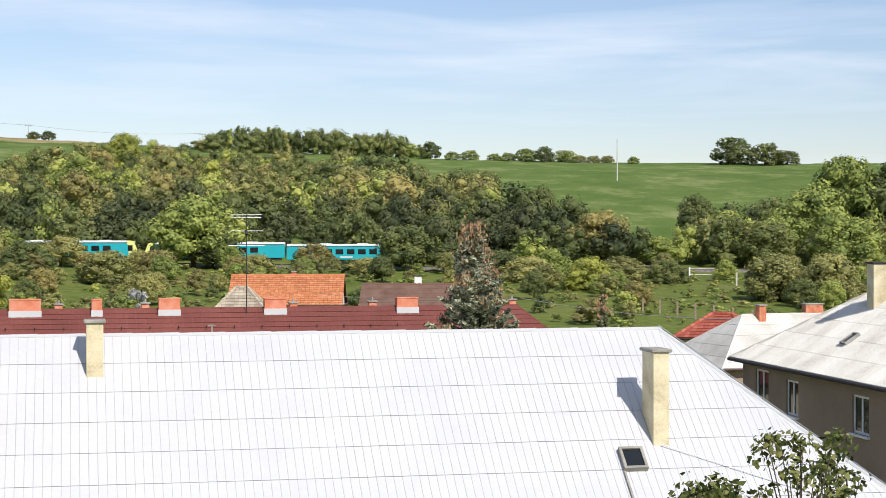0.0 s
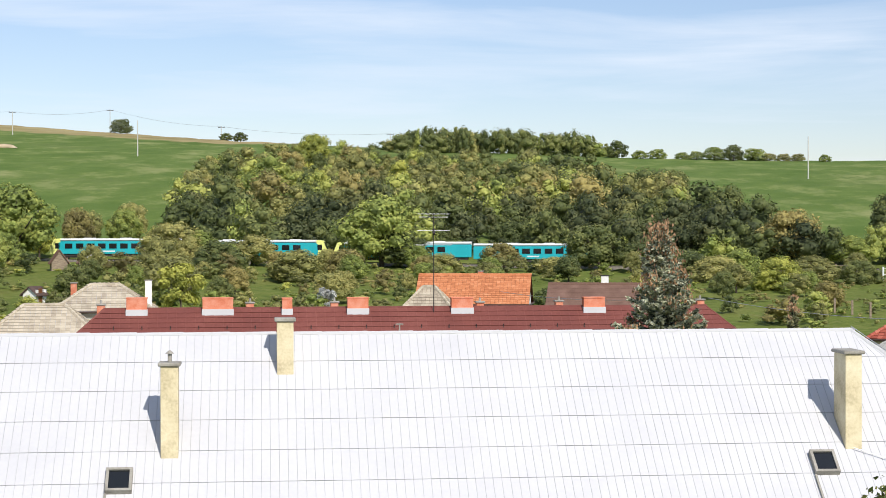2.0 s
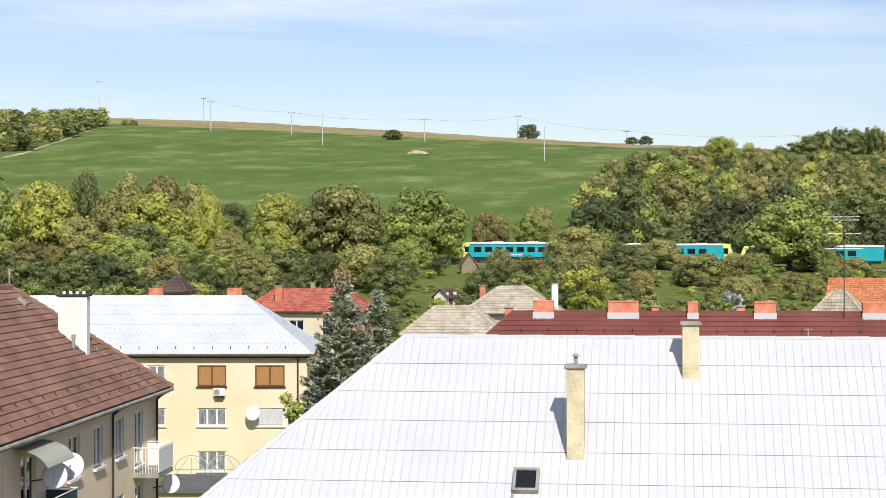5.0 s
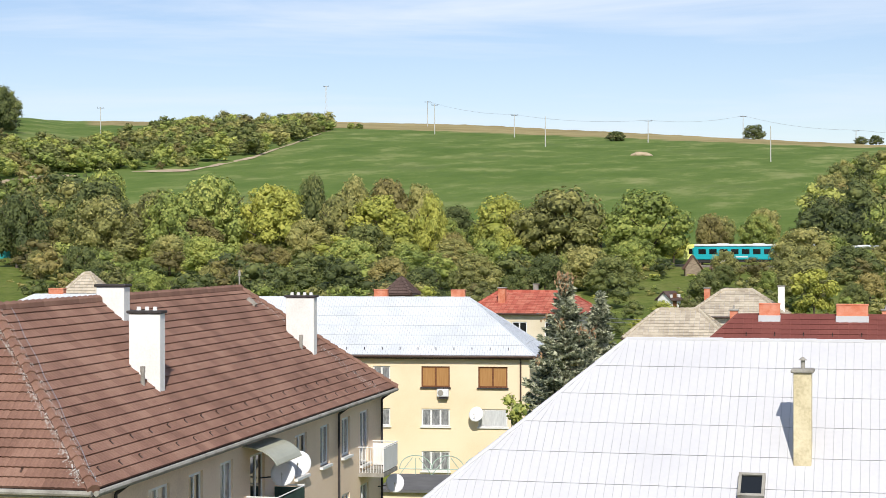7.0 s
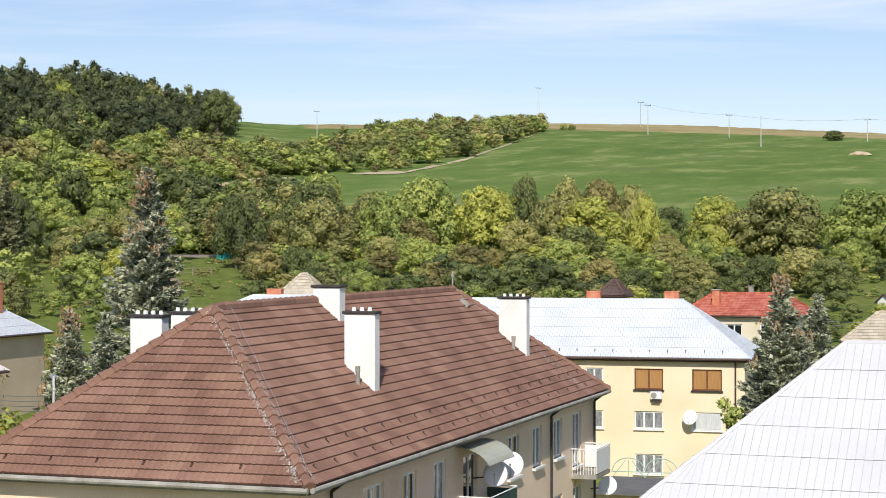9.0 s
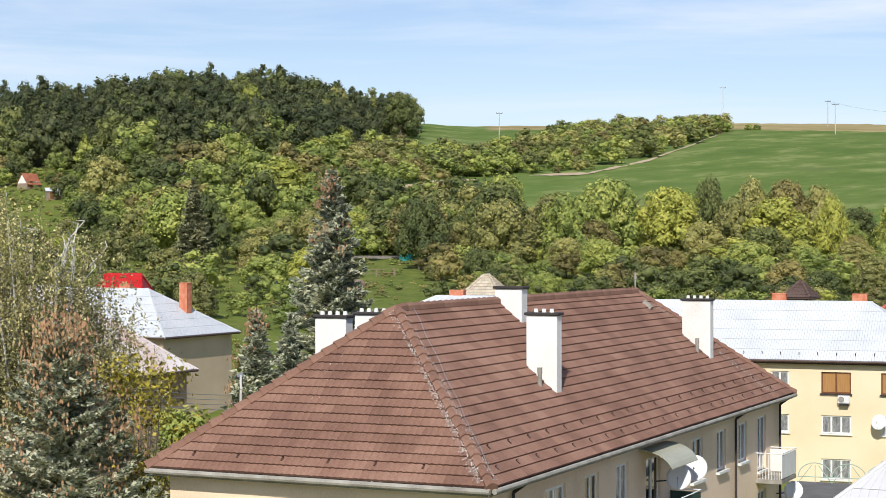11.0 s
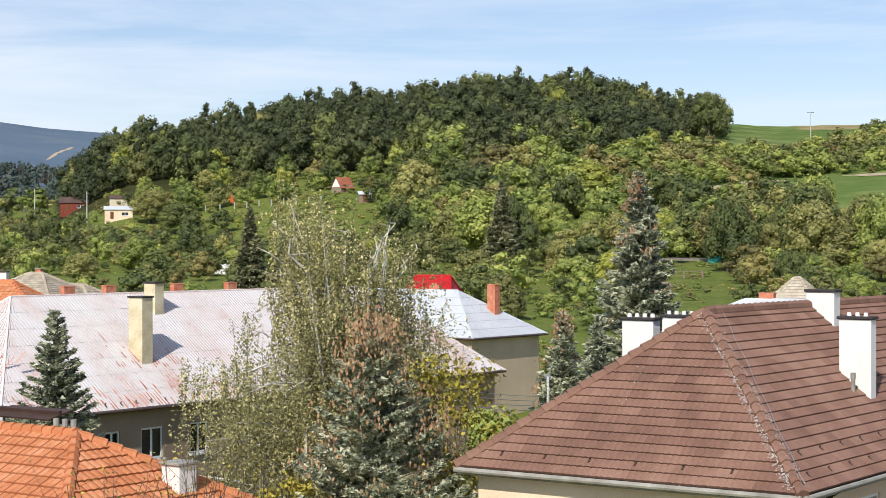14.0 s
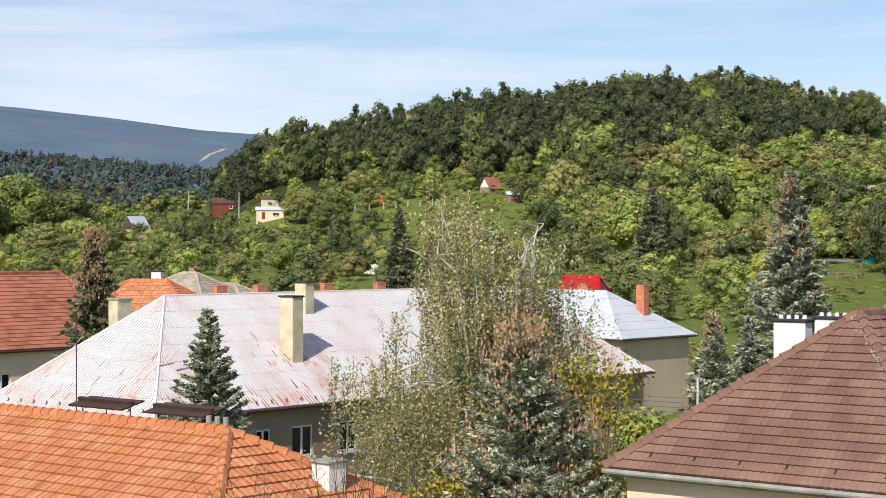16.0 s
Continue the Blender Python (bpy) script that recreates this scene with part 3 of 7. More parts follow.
    if walls:
        X, Yw = A - over, w - over
        top_z = ze - 0.14
        for side, (p, q), holes in (("front", ((-X, -Yw), (X, -Yw)), holes_front), ("right", ((X, -Yw + 0.3), (X, Yw - 0.3)), holes_right),
                                    ("back", ((X, Yw), (-X, Yw)), ()), ("left", ((-X, Yw - 0.3), (-X, -Yw + 0.3)), holes_left)):
            cut = [(h[0], h[1], h[2] - z0, h[3] - z0) for h in holes]
            ob, m = wall_panel(house, "wall", p, q, -1.5, top_z, 0.3, cut, wall_mat)
            for h, c in zip(holes, cut):
                window_in(ob, m, *c, style=h[4], lights=h[5])
        boxed("ceiling", (-X + 0.31, X - 0.31, -Yw + 0.31, Yw - 0.31, top_z - 0.12, top_z - 0.02), M["dark_metal"], house)
    return house, roof


def chimney(roof, u, v, z0, z1, wu, wv, mat, cap="concrete", flues=0, label="", flash=True, cap_out=0.06):
    """A chimney through the roof, in the house's own frame."""
    bm = bmesh.new()
    box(bm, u - wu / 2, u + wu / 2, v - wv / 2, v + wv / 2, z0 - 1.6, z1 - 0.09)
    bmesh.ops.bevel(bm, geom=[ed for ed in bm.edges], offset=0.012, segments=1, affect="EDGES")
    ch = part("chimney", bm, M[mat], roof, label)
    bm = bmesh.new()
    box(bm, u - wu / 2 - cap_out, u + wu / 2 + cap_out, v - wv / 2 - cap_out, v + wv / 2 + cap_out, z1 - 0.09, z1)
    bmesh.ops.bevel(bm, geom=[ed for ed in bm.edges], offset=0.02, segments=1, affect="EDGES")
    part("cap", bm, M[cap], ch)
    for i in range(flues):
        bm = bmesh.new()
        x = (i - (flues - 1) / 2) * 0.26
        rod(bm, (u, v + x, z1 - 0.01) if wv > wu else (u + x, v, z1 - 0.01), (u, v + x, z1 + 0.11) if wv > wu else (u + x, v, z1 + 0.11), 0.075, 0.06, 8)
        part("flue", bm, M["white_render"], ch)
    return ch


CORR = (1.062, 1.08, ribs(6, 0.08, 0.010), 0.012, 0.010)
WAVE = (1.062, 1.20, waves(6, 0.032), 0.012, 0.008)
TILE = (0.60, 0.335, [(0.000, -0.004, 0), (0.117, 0.013, 0), (0.233, 0.013, 0), (0.333, -0.004, 0), (0.450, 0.013, 0), (0.567, 0.013, 0), (0.667, -0.004, 0), (0.783, 0.013, 0), (0.900, 0.013, 0), (1.000, -0.004, 0)], 0.036, 0.014)
TILE_CLAY = (0.50, 0.40, [(0, 0.0, 0), (0.18, 0.022, 0), (0.34, 0.022, 0), (0.47, 0.0, 1), (0.5, -0.012, 0), (0.68, 0.022, 0), (0.84, 0.022, 0), (0.97, 0.0, 1), (1.0, -0.012, 0)], 0.045, 0.018)
FLAT = (0.40, 0.36, [(0, 0.0, 0), (0.96, 0.0, 1), (1.0, -0.01, 0)], 0.022, 0.015)

# the long block with the white sheet roof
w_house, w_roof = hip_house("apartment_block", -5.16, 45.59, 12.03, 11.29, 6.10, 6.27, 13.46, 8.21, 0.0, M["white_sheet"], M["cream_wall"], (1.062, 1.08, ribs(5, 0.075, 0.008), 0.007, 0.010),
                            "long apartment block under a bright white ribbed sheet roof", "building", single=290, roof_label="bright white ribbed sheet hipped roof", dirt="joint_white")
for u, v0, v1, z, lab in ((10.22, -3.34, -2.45, 13.16, "cream rendered chimney with a grey weathered side"), (-3.84, -1.18, -0.62, 13.95, "cream rendered chimney"), (-6.63, -3.34, -2.80, 13.0, "slender yellow-cream rendered chimney")):
    ch = chimney(w_roof, u, (v0 + v1) / 2, 10.5, z, 0.42, v1 - v0, "cream_chimney", label=lab)
    if z < 13.1:
        bm = bmesh.new()
        rod(bm, (u, (v0 + v1) / 2, z), (u, (v0 + v1) / 2, z + 0.22), 0.05, 0.05, 8)
        rod(bm, (u, (v0 + v1) / 2, z + 0.2), (u, (v0 + v1) / 2, z + 0.28), 0.11, 0.02, 8)
        part("cowl", bm, M["concrete"], ch)
W_UP = Vector((0, 6.27, 5.30)).normalized()
W_OUT = Vector((0, -5.30, 6.27)).normalized()


def roof_hatch(roof, u, v, up, out, wide, tall, eave_v, eave_z, cover=True):
    """A small skylight lying in the slope: raised frame and a dark pane, with a ladder track below it."""
    o = Vector((u, eave_v + (v - eave_v), eave_z + (v - eave_v) * up.z / up.y))
    m = Matrix(((1, up.x, out.x, o.x), (0, up.y, out.y, o.y), (0, up.z, out.z, o.z), (0, 0, 0, 1)))
    bm = bmesh.new()
    for x0, x1, y0, y1 in ((0, 0.07, 0, tall), (wide - 0.07, wide, 0, tall), (0.07, wide - 0.07, 0, 0.07), (0.07, wide - 0.07, tall - 0.07, tall)):
        box(bm, x0, x1, y0, y1, 0.0, 0.17, m)
    sk = part("skylight", bm, M["concrete"], roof, "small roof hatch with a dark pane")
    bm = bmesh.new()
    box(bm, 0.06, wide - 0.06, 0.06, tall - 0.06, 0.08, 0.13, m)
    part("pane", bm, M["glass"], sk)
    if not cover:
        return
    bm = bmesh.new()
    box(bm, -0.02, 0.03, -2.3, -0.02, 0.05, 0.09, m)
    part("cable_cover", bm, M["concrete"], sk)


for u, v in ((9.02, -3.98), (-8.08, -4.18)):
    roof_hatch(w_roof, u, v, W_UP, W_OUT, 0.62, 0.72, -6.27, 8.21)
bm = bmesh.new()
rod(bm, (-0.85, 0, 13.5), (-0.85, 0, 13.75), 0.02, 0.02, 6)
rod(bm, (-0.95, 0, 13.72), (-0.75, 0, 13.72), 0.018, 0.018, 6)
part("vent_rod", bm, M["concrete"], w_roof)
# lightning wire down the right hip
for p, q in (((11.29, 0, 13.6), (17.3, -6.2, 8.4)), ((10.2, -3.4, 10.75), (17.0, -6.0, 8.5))):
    cu = bmesh.new()
    rod(cu, p, q, 0.012, 0.012, 5)
    part("lightning_wire", cu, M["zinc"], w_roof)

# the block with the brown tile roof
b_wins = []
for x0, x1, zb, zt, st, n in ((8.9, 10.1, 7.75, 9.25, "sheer", 2), (5.95, 7.15, 7.75, 9.25, "sheer", 2), (2.75, 4.2, 7.75, 9.25, "white", 2), (-5.1, -3.9, 7.75, 9.25, "sheer", 2),
                              (-7.85, -6.65, 7.75, 9.25, "white", 2), (-11.0, -9.4, 7.75, 9.25, "sheer", 2), (11.7, 13.0, 7.1, 9.25, "sheer", 2), (-2.2, -0.7, 7.1, 9.15, "white", 2)):
    b_wins.append((x0 + 15.34, x1 + 15.34, zb, zt, st, n))
    b_wins.append((x0 + 15.34, x1 + 15.34, zb - 2.95, zt - 2.95, st, n))
b_house, b_roof = hip_house("apartment_block", -36.02, 48.83, 104.45, 10.71, 5.08, 5.18, 14.17, 9.90, 0.0, M["brown_tile"], M["beige_wall"], TILE,
                            "grey-beige apartment block with a brown concrete tile roof", "building", single=290, piece="tile", fascia="concrete", roof_label="brown concrete tile hipped roof with lichen",
                            holes_front=b_wins, dirt="joint_dark")
for u, v, wu, wv, z, fl in ((-6.2, -2.79, 0.42, 1.0, 13.98, 3), (10.6, -2.62, 0.45, 1.15, 13.95, 4), (-3.1, -0.40, 0.5, 0.95, 14.70, 0), (-9.75, 2.60, 0.45, 1.05, 13.95, 4), (-7.2, 2.60, 0.45, 1.05, 13.95, 4)):
    chimney(b_roof, u, v, 11.3, z, wu, wv, "white_render", cap="dark_metal", flues=fl, label="tall white rendered chimney with a dark cap")
bm = bmesh.new()
rod(bm, (10.71, 0, 14.2), (10.71, 0, 14.75), 0.03, 0.03, 6)
rod(bm, (10.71, 0, 14.7), (10.71, 0, 14.95), 0.07, 0.03, 6)
part("ridge_finial", bm, M["concrete"], b_roof)
for u, v in ((-6.95, -2.95), (9.75, -2.85)):     # soil vents beside the chimneys
    bm = bmesh.new()
    z = 14.17 + v * 4.27 / 5.18
    rod(bm, (u, v, z - 0.2), (u, v, z + 0.42), 0.07, 0.07, 8)
    rod(bm, (u, v, z + 0.42), (u, v, z + 0.60), 0.085, 0.085, 8)
    part("vent_pipe", bm, M["concrete"], b_roof)
roof_hatch(b_roof, 9.9, -0.85, Vector((0, 5.18, 4.27)).normalized(), Vector((0, -4.27, 5.18)).normalized(), 0.26, 0.42, -5.18, 9.90, False)
bm = bmesh.new()
last = None
for i in range(13):
    k = i / 12
    p = Vector((-10.6 - 5.0 * k, -0.5 - 4.7 * k, 14.2 - 4.1 * k + 0.06 * math.sin(i * 2.1)))
    if last:
        rod(bm, last, p, 0.008, 0.008, 5)
    last = p
part("lightning_wire", bm, M["zinc"], b_roof)

# the yellow block
y_wins = []
for x0, x1 in ((10.28, 12.25), (14.22, 16.24), (2.3, 4.3), (-2.0, 0.0), (6.88, 8.1)):
    for zb, zt, st in ((6.08, 7.52, "brown" if x0 > 10 else "white"), (3.38, 4.6, "curtain" if x0 > 14 else "white"), (0.3, 1.68, "white")):
        y_wins.append((x0 + 17.76, x1 + 17.76, zb, zt, "sheer" if st == "white" else st, 3 if st == "white" and x0 > 10 else 2))
y_house, y_roof = hip_house("apartment_block", -66.65, 108.75, 18.61, 13.0, 5.21, 5.21, 12.09, 8.30, 0.0, M["pale_sheet"], M["yellow_wall"], CORR,
                            "pale yellow three-storey block with a silvery sheet roof", "building", roof_label="silvery ribbed sheet hipped roof", single=120, holes_front=y_wins)
for u in (6.6, 12.2):
    chimney(y_roof, u, 0.25, 11.6, 12.68, 1.0, 0.5, "brick", cap="brick", label="low red brick chimney", cap_out=0.02)
# the long maroon roof
r_house, r_roof = hip_house("terraced_house", -11.99, 95.74, 13.24, 16.60, 4.62, 4.77, 12.11, 7.85, 0.0, M["maroon_metal"], M["cream_wall"], (1.0, 0.38, [(0, 0.0, 0), (0.45, 0.012, 0), (0.5, 0.0, 0), (0.95, 0.012, 0), (1.0, 0.0, 0)], 0.02, 0.012),
                            "long terraced house with a dark maroon metal roof", "house", roof_label="dark maroon profiled metal roof", single=60, dirt="joint_dark")
for u, wu, z in ((-14.87, 1.1, 12.75), (-10.54, 1.65, 12.73), (-6.8, 0.55, 12.70), (-2.95, 1.15, 12.70), (2.8, 1.2, 12.68), (10.2, 1.2, 12.66)):
    ch = chimney(r_roof, u, -0.1, 11.9, z, wu, 0.55, "brick_orange", cap="brick_orange", label="low orange brick chimney on a pale flashing", cap_out=0.02)
    boxed("flashing", (u - wu / 2 - 0.03, u + wu / 2 + 0.03, -0.46, 0.2, 11.7, 12.10), M["white_sheet"], ch)
for u, z in ((-16.8, 12.5), (-8.8, 12.56), (3.87, 12.53), (8.32, 12.57), (16.4, 12.6), (-4.2, 12.58)):
    ch = chimney(r_roof, u, 0.3, 11.9, z - 0.1, 0.42, 0.4, "brick_orange", cap="concrete", label="small orange brick chimney")
    bm = bmesh.new()
    rod(bm, (u, 0.3, z - 0.1), (u, 0.3, z + 0.1), 0.07, 0.05, 8)
    part("flue", bm, M["concrete"], ch)
# the pink roof
p_wins = [(x0 + 19.77, x1 + 19.77, zb, zt, "white", 2) for x0, x1 in ((-11.1, -9.6), (-7.7, -6.4), (-13.5, -12.5), (-3, -1.4), (2, 3.6), (7, 8.5), (13, 14.5)) for zb, zt in ((5.8, 7.35), (2.9, 4.4))]
p_house, p_roof = hip_house("apartment_block", -82.35, 53.27, 104.23, 13.98, 6.24, 6.49, 13.65, 8.40, 0.0, M["pink_sheet"], M["grey_wall"], (1.062, 1.20, ribs(5, 0.30, 0.035), 0.012, 0.008),
                            "grey-brown apartment block with a faded pink sheet roof", "building", single=200, roof_label="faded pink sheet roof with red streaks", holes_front=p_wins, dirt="joint_white")
chimney(p_roof, -8.85, -3.75, 10.0, 13.66, 0.75, 0.95, "cream_chimney", cap="dark_metal", label="tall cream rendered chimney")
chimney(p_roof, -5.12, -1.0, 12.0, 14.29, 0.65, 0.8, "cream_chimney", cap="dark_metal", label="cream rendered chimney on the ridge")
chimney(p_roof, -15.0, 2.2, 11.0, 13.55, 0.9, 0.7, "cream_chimney", cap="concrete", label="squat cream chimney")
# the pale blue roof behind
q_house, q_roof = hip_house("apartment_block", -115.66, 93.11, 13.49, 7.0, 5.31, 5.32, 12.57, 8.99, 0.0, M["pale_sheet"], M["tan_wall"], CORR,
                            "plain beige block with a pale blue-white sheet roof", "building", single=60)
chimney(q_roof, 4.6, 0.3, 12.0, 13.0, 1.0, 0.5, "brick", cap="brick", label="low red brick chimney", cap_out=0.02)
chimney(q_roof, 9.6, 1.5, 10.6, 13.1, 0.75, 0.75, "brick", cap="brick", label="tall red brick chimney", cap_out=0.03)
# the orange tile roof close by
o_house, o_roof = hip_house("tiled_house", -48.26, 21.86, 13.53, 6.0, 4.88, 5.05, 10.99, 8.11, 0.0, M["orange_tile"], M["cream_wall"], TILE_CLAY,
                            "house with an orange clay tile hipped roof", "house", single=290, piece="tile", roof_label="orange clay tile hipped roof", dirt="joint_rust")
chimney(o_roof, 8.4, 1.5, 9.6, 10.30, 0.66, 0.66, "white_render", cap="concrete", label="peeling white chimney with a concrete cap")
for u in (4.34, 4.70, 5.05):
    bm = bmesh.new()
    rod(bm, (u, 0.8, 10.4), (u, 0.8, 11.28), 0.10, 0.085, 8)
    part("flue_pipe", bm, M["concrete"], o_roof, "round concrete flue pipe")
for u in (-1.15, 2.45):
    bm = bmesh.new()
    m = pose(u, 1.5, 11.25, 14, 0, 0)
    box(bm, -1.3, 1.3, -0.45, 0.45, 0.0, 0.05, m)
    box(bm, -1.3, 1.3, -0.06, 0.06, 0.05, 0.16, m)
    hood = part("chimney_hood", bm, M["brown_metal"], o_roof, "brown metal rain hood on thin legs")
    for x in (-1.15, 0, 1.15):
        bm = bmesh.new()
        rod(bm, (u + x, 1.5, 10.0), (u + x, 1.5, 11.27), 0.02, 0.02, 5)
        part("leg", bm, M["dark_metal"], hood)
# the small pale hipped roof
s_house, s_roof = hip_house("hipped_house", 23.5, 112.23, 21.25, 5.0, 3.95, 4.29, 11.08, 8.09, 0.0, M["cream_sheet"], M["grey_wall"], CORR,
                            "house with a pale grey sheet hipped roof", "house", single=40)
chimney(s_roof, -3.9, -0.4, 10.6, 11.75, 0.5, 0.5, "brick", cap="concrete", label="red brick chimney with a metal pipe")
chimney(s_roof, 0.3, 0.2, 10.6, 11.75, 1.3, 0.5, "brick", cap="concrete", label="broad red brick chimney")
# the grey house at the end of the row
g_wins = [(x0 + 11.3, x1 + 11.3, zb, zt, "white", 2) for x0, x1, zb, zt in ((-9.66, -8.02, 8.62, 10.12), (-5.92, -4.50, 8.43, 9.93), (1.08, 2.68, 8.41, 9.91))]
g_house, g_roof = hip_house("grey_house", 20.9, 70.0, -80.0, 6.0, 5.75, 5.75, 14.22, 10.48, 0.0, M["cream_sheet"], M["grey_wall"], WAVE,
                            "grey-brown rendered house with a cream corrugated roof", "house", single=120, holes_front=g_wins, fascia="dark_metal", roof_label="cream corrugated fibre-cement roof")
chimney(g_roof, -4.64, -1.60, 12.2, 14.95, 0.7, 0.9, "cream_chimney", cap="dark_metal", label="cream rendered chimney with a dark cap")
roof_hatch(g_roof, -2.83, -4.12, Vector((0, 5.75, 3.74)).normalized(), Vector((0, -3.74, 5.75)).normalized(), 0.6, 0.75, -5.75, 10.48, False)


# ---- trees ----
def leaf_cloud(rng, centres, radii, count, size, squash=0.85, shell=0.70):
    """Many small bent leaf clumps spread over and in a set of blobs, as arrays of corners and triangles."""
    centres, radii = np.asarray(centres, float), np.asarray(radii, float)
    weight = radii ** 2 / (radii ** 2).sum()
    which = rng.choice(len(radii), count, p=weight)
    d = rng.standard_normal((count, 3))
    d /= np.linalg.norm(d, axis=1, keepdims=True)
    reach = (shell + (1.06 - shell) * rng.random(count) ** 0.6) * radii[which]
    pos = centres[which] + d * reach[:, None] * np.array((1, 1, squash))
    nrm = d * 0.8 + rng.standard_normal((count, 3)) * 0.45 + np.array((0, 0, 0.25))
    nrm /= np.linalg.norm(nrm, axis=1, keepdims=True)
    return clumps(rng, pos, nrm, size * (0.6 + 0.8 * rng.random(count)))


def ball(rings):
    bm = bmesh.new()
    bmesh.ops.create_icosphere(bm, subdivisions=rings, radius=1.0)
    v = np.array([p.co[:] for p in bm.verts])
    f = np.array([[p.index for p in q.verts] for q in bm.faces])
    bm.free()
    return v, f


BALL = ball(1)


def crown_cover(rng, centres, radii, count, size, squash=0.9, heart=0.74):
    """A closed crown: the outer leaves of overlapping boughs, each bough round a dense leafy heart. Gives corners, triangles and a tone for each corner."""
    centres, radii = np.asarray(centres, float), np.asarray(radii, float)
    flat = np.array((1, 1, squash))
    n = count * 5
    which = rng.choice(len(radii), n, p=radii ** 2 / (radii ** 2).sum())
    d = rng.standard_normal((n, 3))
    d /= np.linalg.norm(d, axis=1, keepdims=True)
    pos = centres[which] + d * (radii[which] * (0.82 + 0.34 * rng.random(n) ** 1.5))[:, None] * flat
    depth = np.linalg.norm((pos[:, None] - centres[None]) / flat, axis=2) / radii[None]
    depth[np.arange(n), which] = 9
    keep = np.where((depth.min(1) > 0.93) & ((d[:, 2] > -0.6) | (rng.random(n) < 0.4)))[0][:count]
    pos, d, which = pos[keep], d[keep], which[keep]
    nrm = d + rng.standard_normal(d.shape) * 0.38 + np.array((0, 0, 0.15))
    nrm /= np.linalg.norm(nrm, axis=1, keepdims=True)
    v, f = shreds(rng, pos, nrm, size * (0.55 + 0.9 * rng.random(len(pos)) ** 1.4))
    bough = rng.uniform(-0.09, 0.09, len(radii))
    vs, fs, tone, base = [v], [f], [np.repeat(bough[which], 3)], len(v)
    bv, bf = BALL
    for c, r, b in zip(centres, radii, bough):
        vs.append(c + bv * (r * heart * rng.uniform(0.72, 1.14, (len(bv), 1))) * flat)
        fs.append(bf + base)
        # slightly darker tone paints the shade of the inner crown onto the heart
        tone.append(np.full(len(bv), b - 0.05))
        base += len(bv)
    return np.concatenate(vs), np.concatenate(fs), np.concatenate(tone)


def shreds(rng, pos, nrm, size):
    """Three-cornered leaf clumps for trees far off."""
    count = len(pos)
    t = np.cross(nrm, rng.standard_normal((count, 3)))
    t /= np.linalg.norm(t, axis=1, keepdims=True) + 1e-9
    b = np.cross(nrm, t)
    s = np.asarray(size)[:, None]
    j = rng.uniform(0.7, 1.25, (count, 3, 1))
    v = np.stack([pos + t * s * 0.62 * j[:, 0], pos - t * s * 0.36 * j[:, 1] + b * s * 0.55 * j[:, 1], pos - t * s * 0.36 * j[:, 2] - b * s * 0.55 * j[:, 2]], 1)
    return v.reshape(-1, 3), np.arange(count * 3).reshape(-1, 3)


def clumps(rng, pos, nrm, size, long=1.25):
    count = len(pos)
    t = np.cross(nrm, rng.standard_normal((count, 3)))
    t /= np.linalg.norm(t, axis=1, keepdims=True) + 1e-9
    b = np.cross(nrm, t)
    s = np.asarray(size)[:, None] if np.ndim(size) else size
    j = rng.uniform(0.65, 1.25, (count, 4, 1))
    v = np.empty((count, 4, 3))
    v[:, 0] = pos - t * s * 0.5 * long * j[:, 0]
    v[:, 1] = pos + b * s * 0.42 * j[:, 1] - nrm * s * 0.16
    v[:, 2] = pos + t * s * 0.5 * long * j[:, 2]
    v[:, 3] = pos - b * s * 0.42 * j[:, 3] - nrm * s * 0.16
    base = np.arange(count)[:, None] * 4
    f = np.concatenate([base + np.array((0, 1, 2)), base + np.array((0, 2, 3))], 0)
    return v.reshape(-1, 3), f


def fast_mesh(name, v, f, mat, tone=None):
    me = bpy.data.meshes.new(name)
    me.vertices.add(len(v))
    me.vertices.foreach_set("co", np.ascontiguousarray(v, dtype=np.float32).reshape(-1))
    k = f.shape[1]
    me.loops.add(len(f) * k)
    me.loops.foreach_set("vertex_index", np.ascontiguousarray(f, dtype=np.int32).reshape(-1))
    me.polygons.add(len(f))
    me.polygons.foreach_set("loop_start", np.arange(0, len(f) * k, k, dtype=np.int32))
    me.materials.append(mat)
    me.update(calc_edges=True)
    if tone is not None:
        me.attributes.new("tone", "FLOAT", "POINT").data.foreach_set("value", np.ascontiguousarray(tone, dtype=np.float32))
        me.shade_smooth()
    return me


def crown_shape(rng, height, width, blobs):
    """Blob centres and radii of a broad, uneven crown whose lowest leaves hang near the ground."""
    c, r = [(0, 0, height * 0.5)], [width * 0.27]
    lean = rng.uniform(-0.07, 0.07, 2) * width
    for i in range(blobs):
        h = (i + rng.random()) / blobs
        spread = width * 0.37 * math.sin(math.pi * (0.24 + 0.68 * h)) * rng.uniform(0.8, 1.12)
        a = i * 2.4 + rng.uniform(-0.5, 0.5)
        q = spread * rng.uniform(0.72, 1.0)
        c.append((q * math.cos(a) + lean[0] * h, q * math.sin(a) + lean[1] * h, height * (0.20 + 0.66 * h)))
        r.append(width * rng.uniform(0.09, 0.19) * (1.0 if blobs > 12 else 1.15))
    return c, r


def cone_shape(rng, height, width, blobs):
    """Blob centres and radii of a pointed conifer among broad-leaved trees."""
    c, r = [], []
    for i in range(blobs):
        h = i / (blobs - 1)
        q, a = width * 0.22 * (1 - h), rng.random() * math.tau
        h = 1 - (1 - h) ** 1.5
        c.append((q * math.cos(a), q * math.sin(a), height * (0.12 + 0.80 * h)))
        r.append(width * (0.22 * (1 - h) + 0.08))
    return c, r


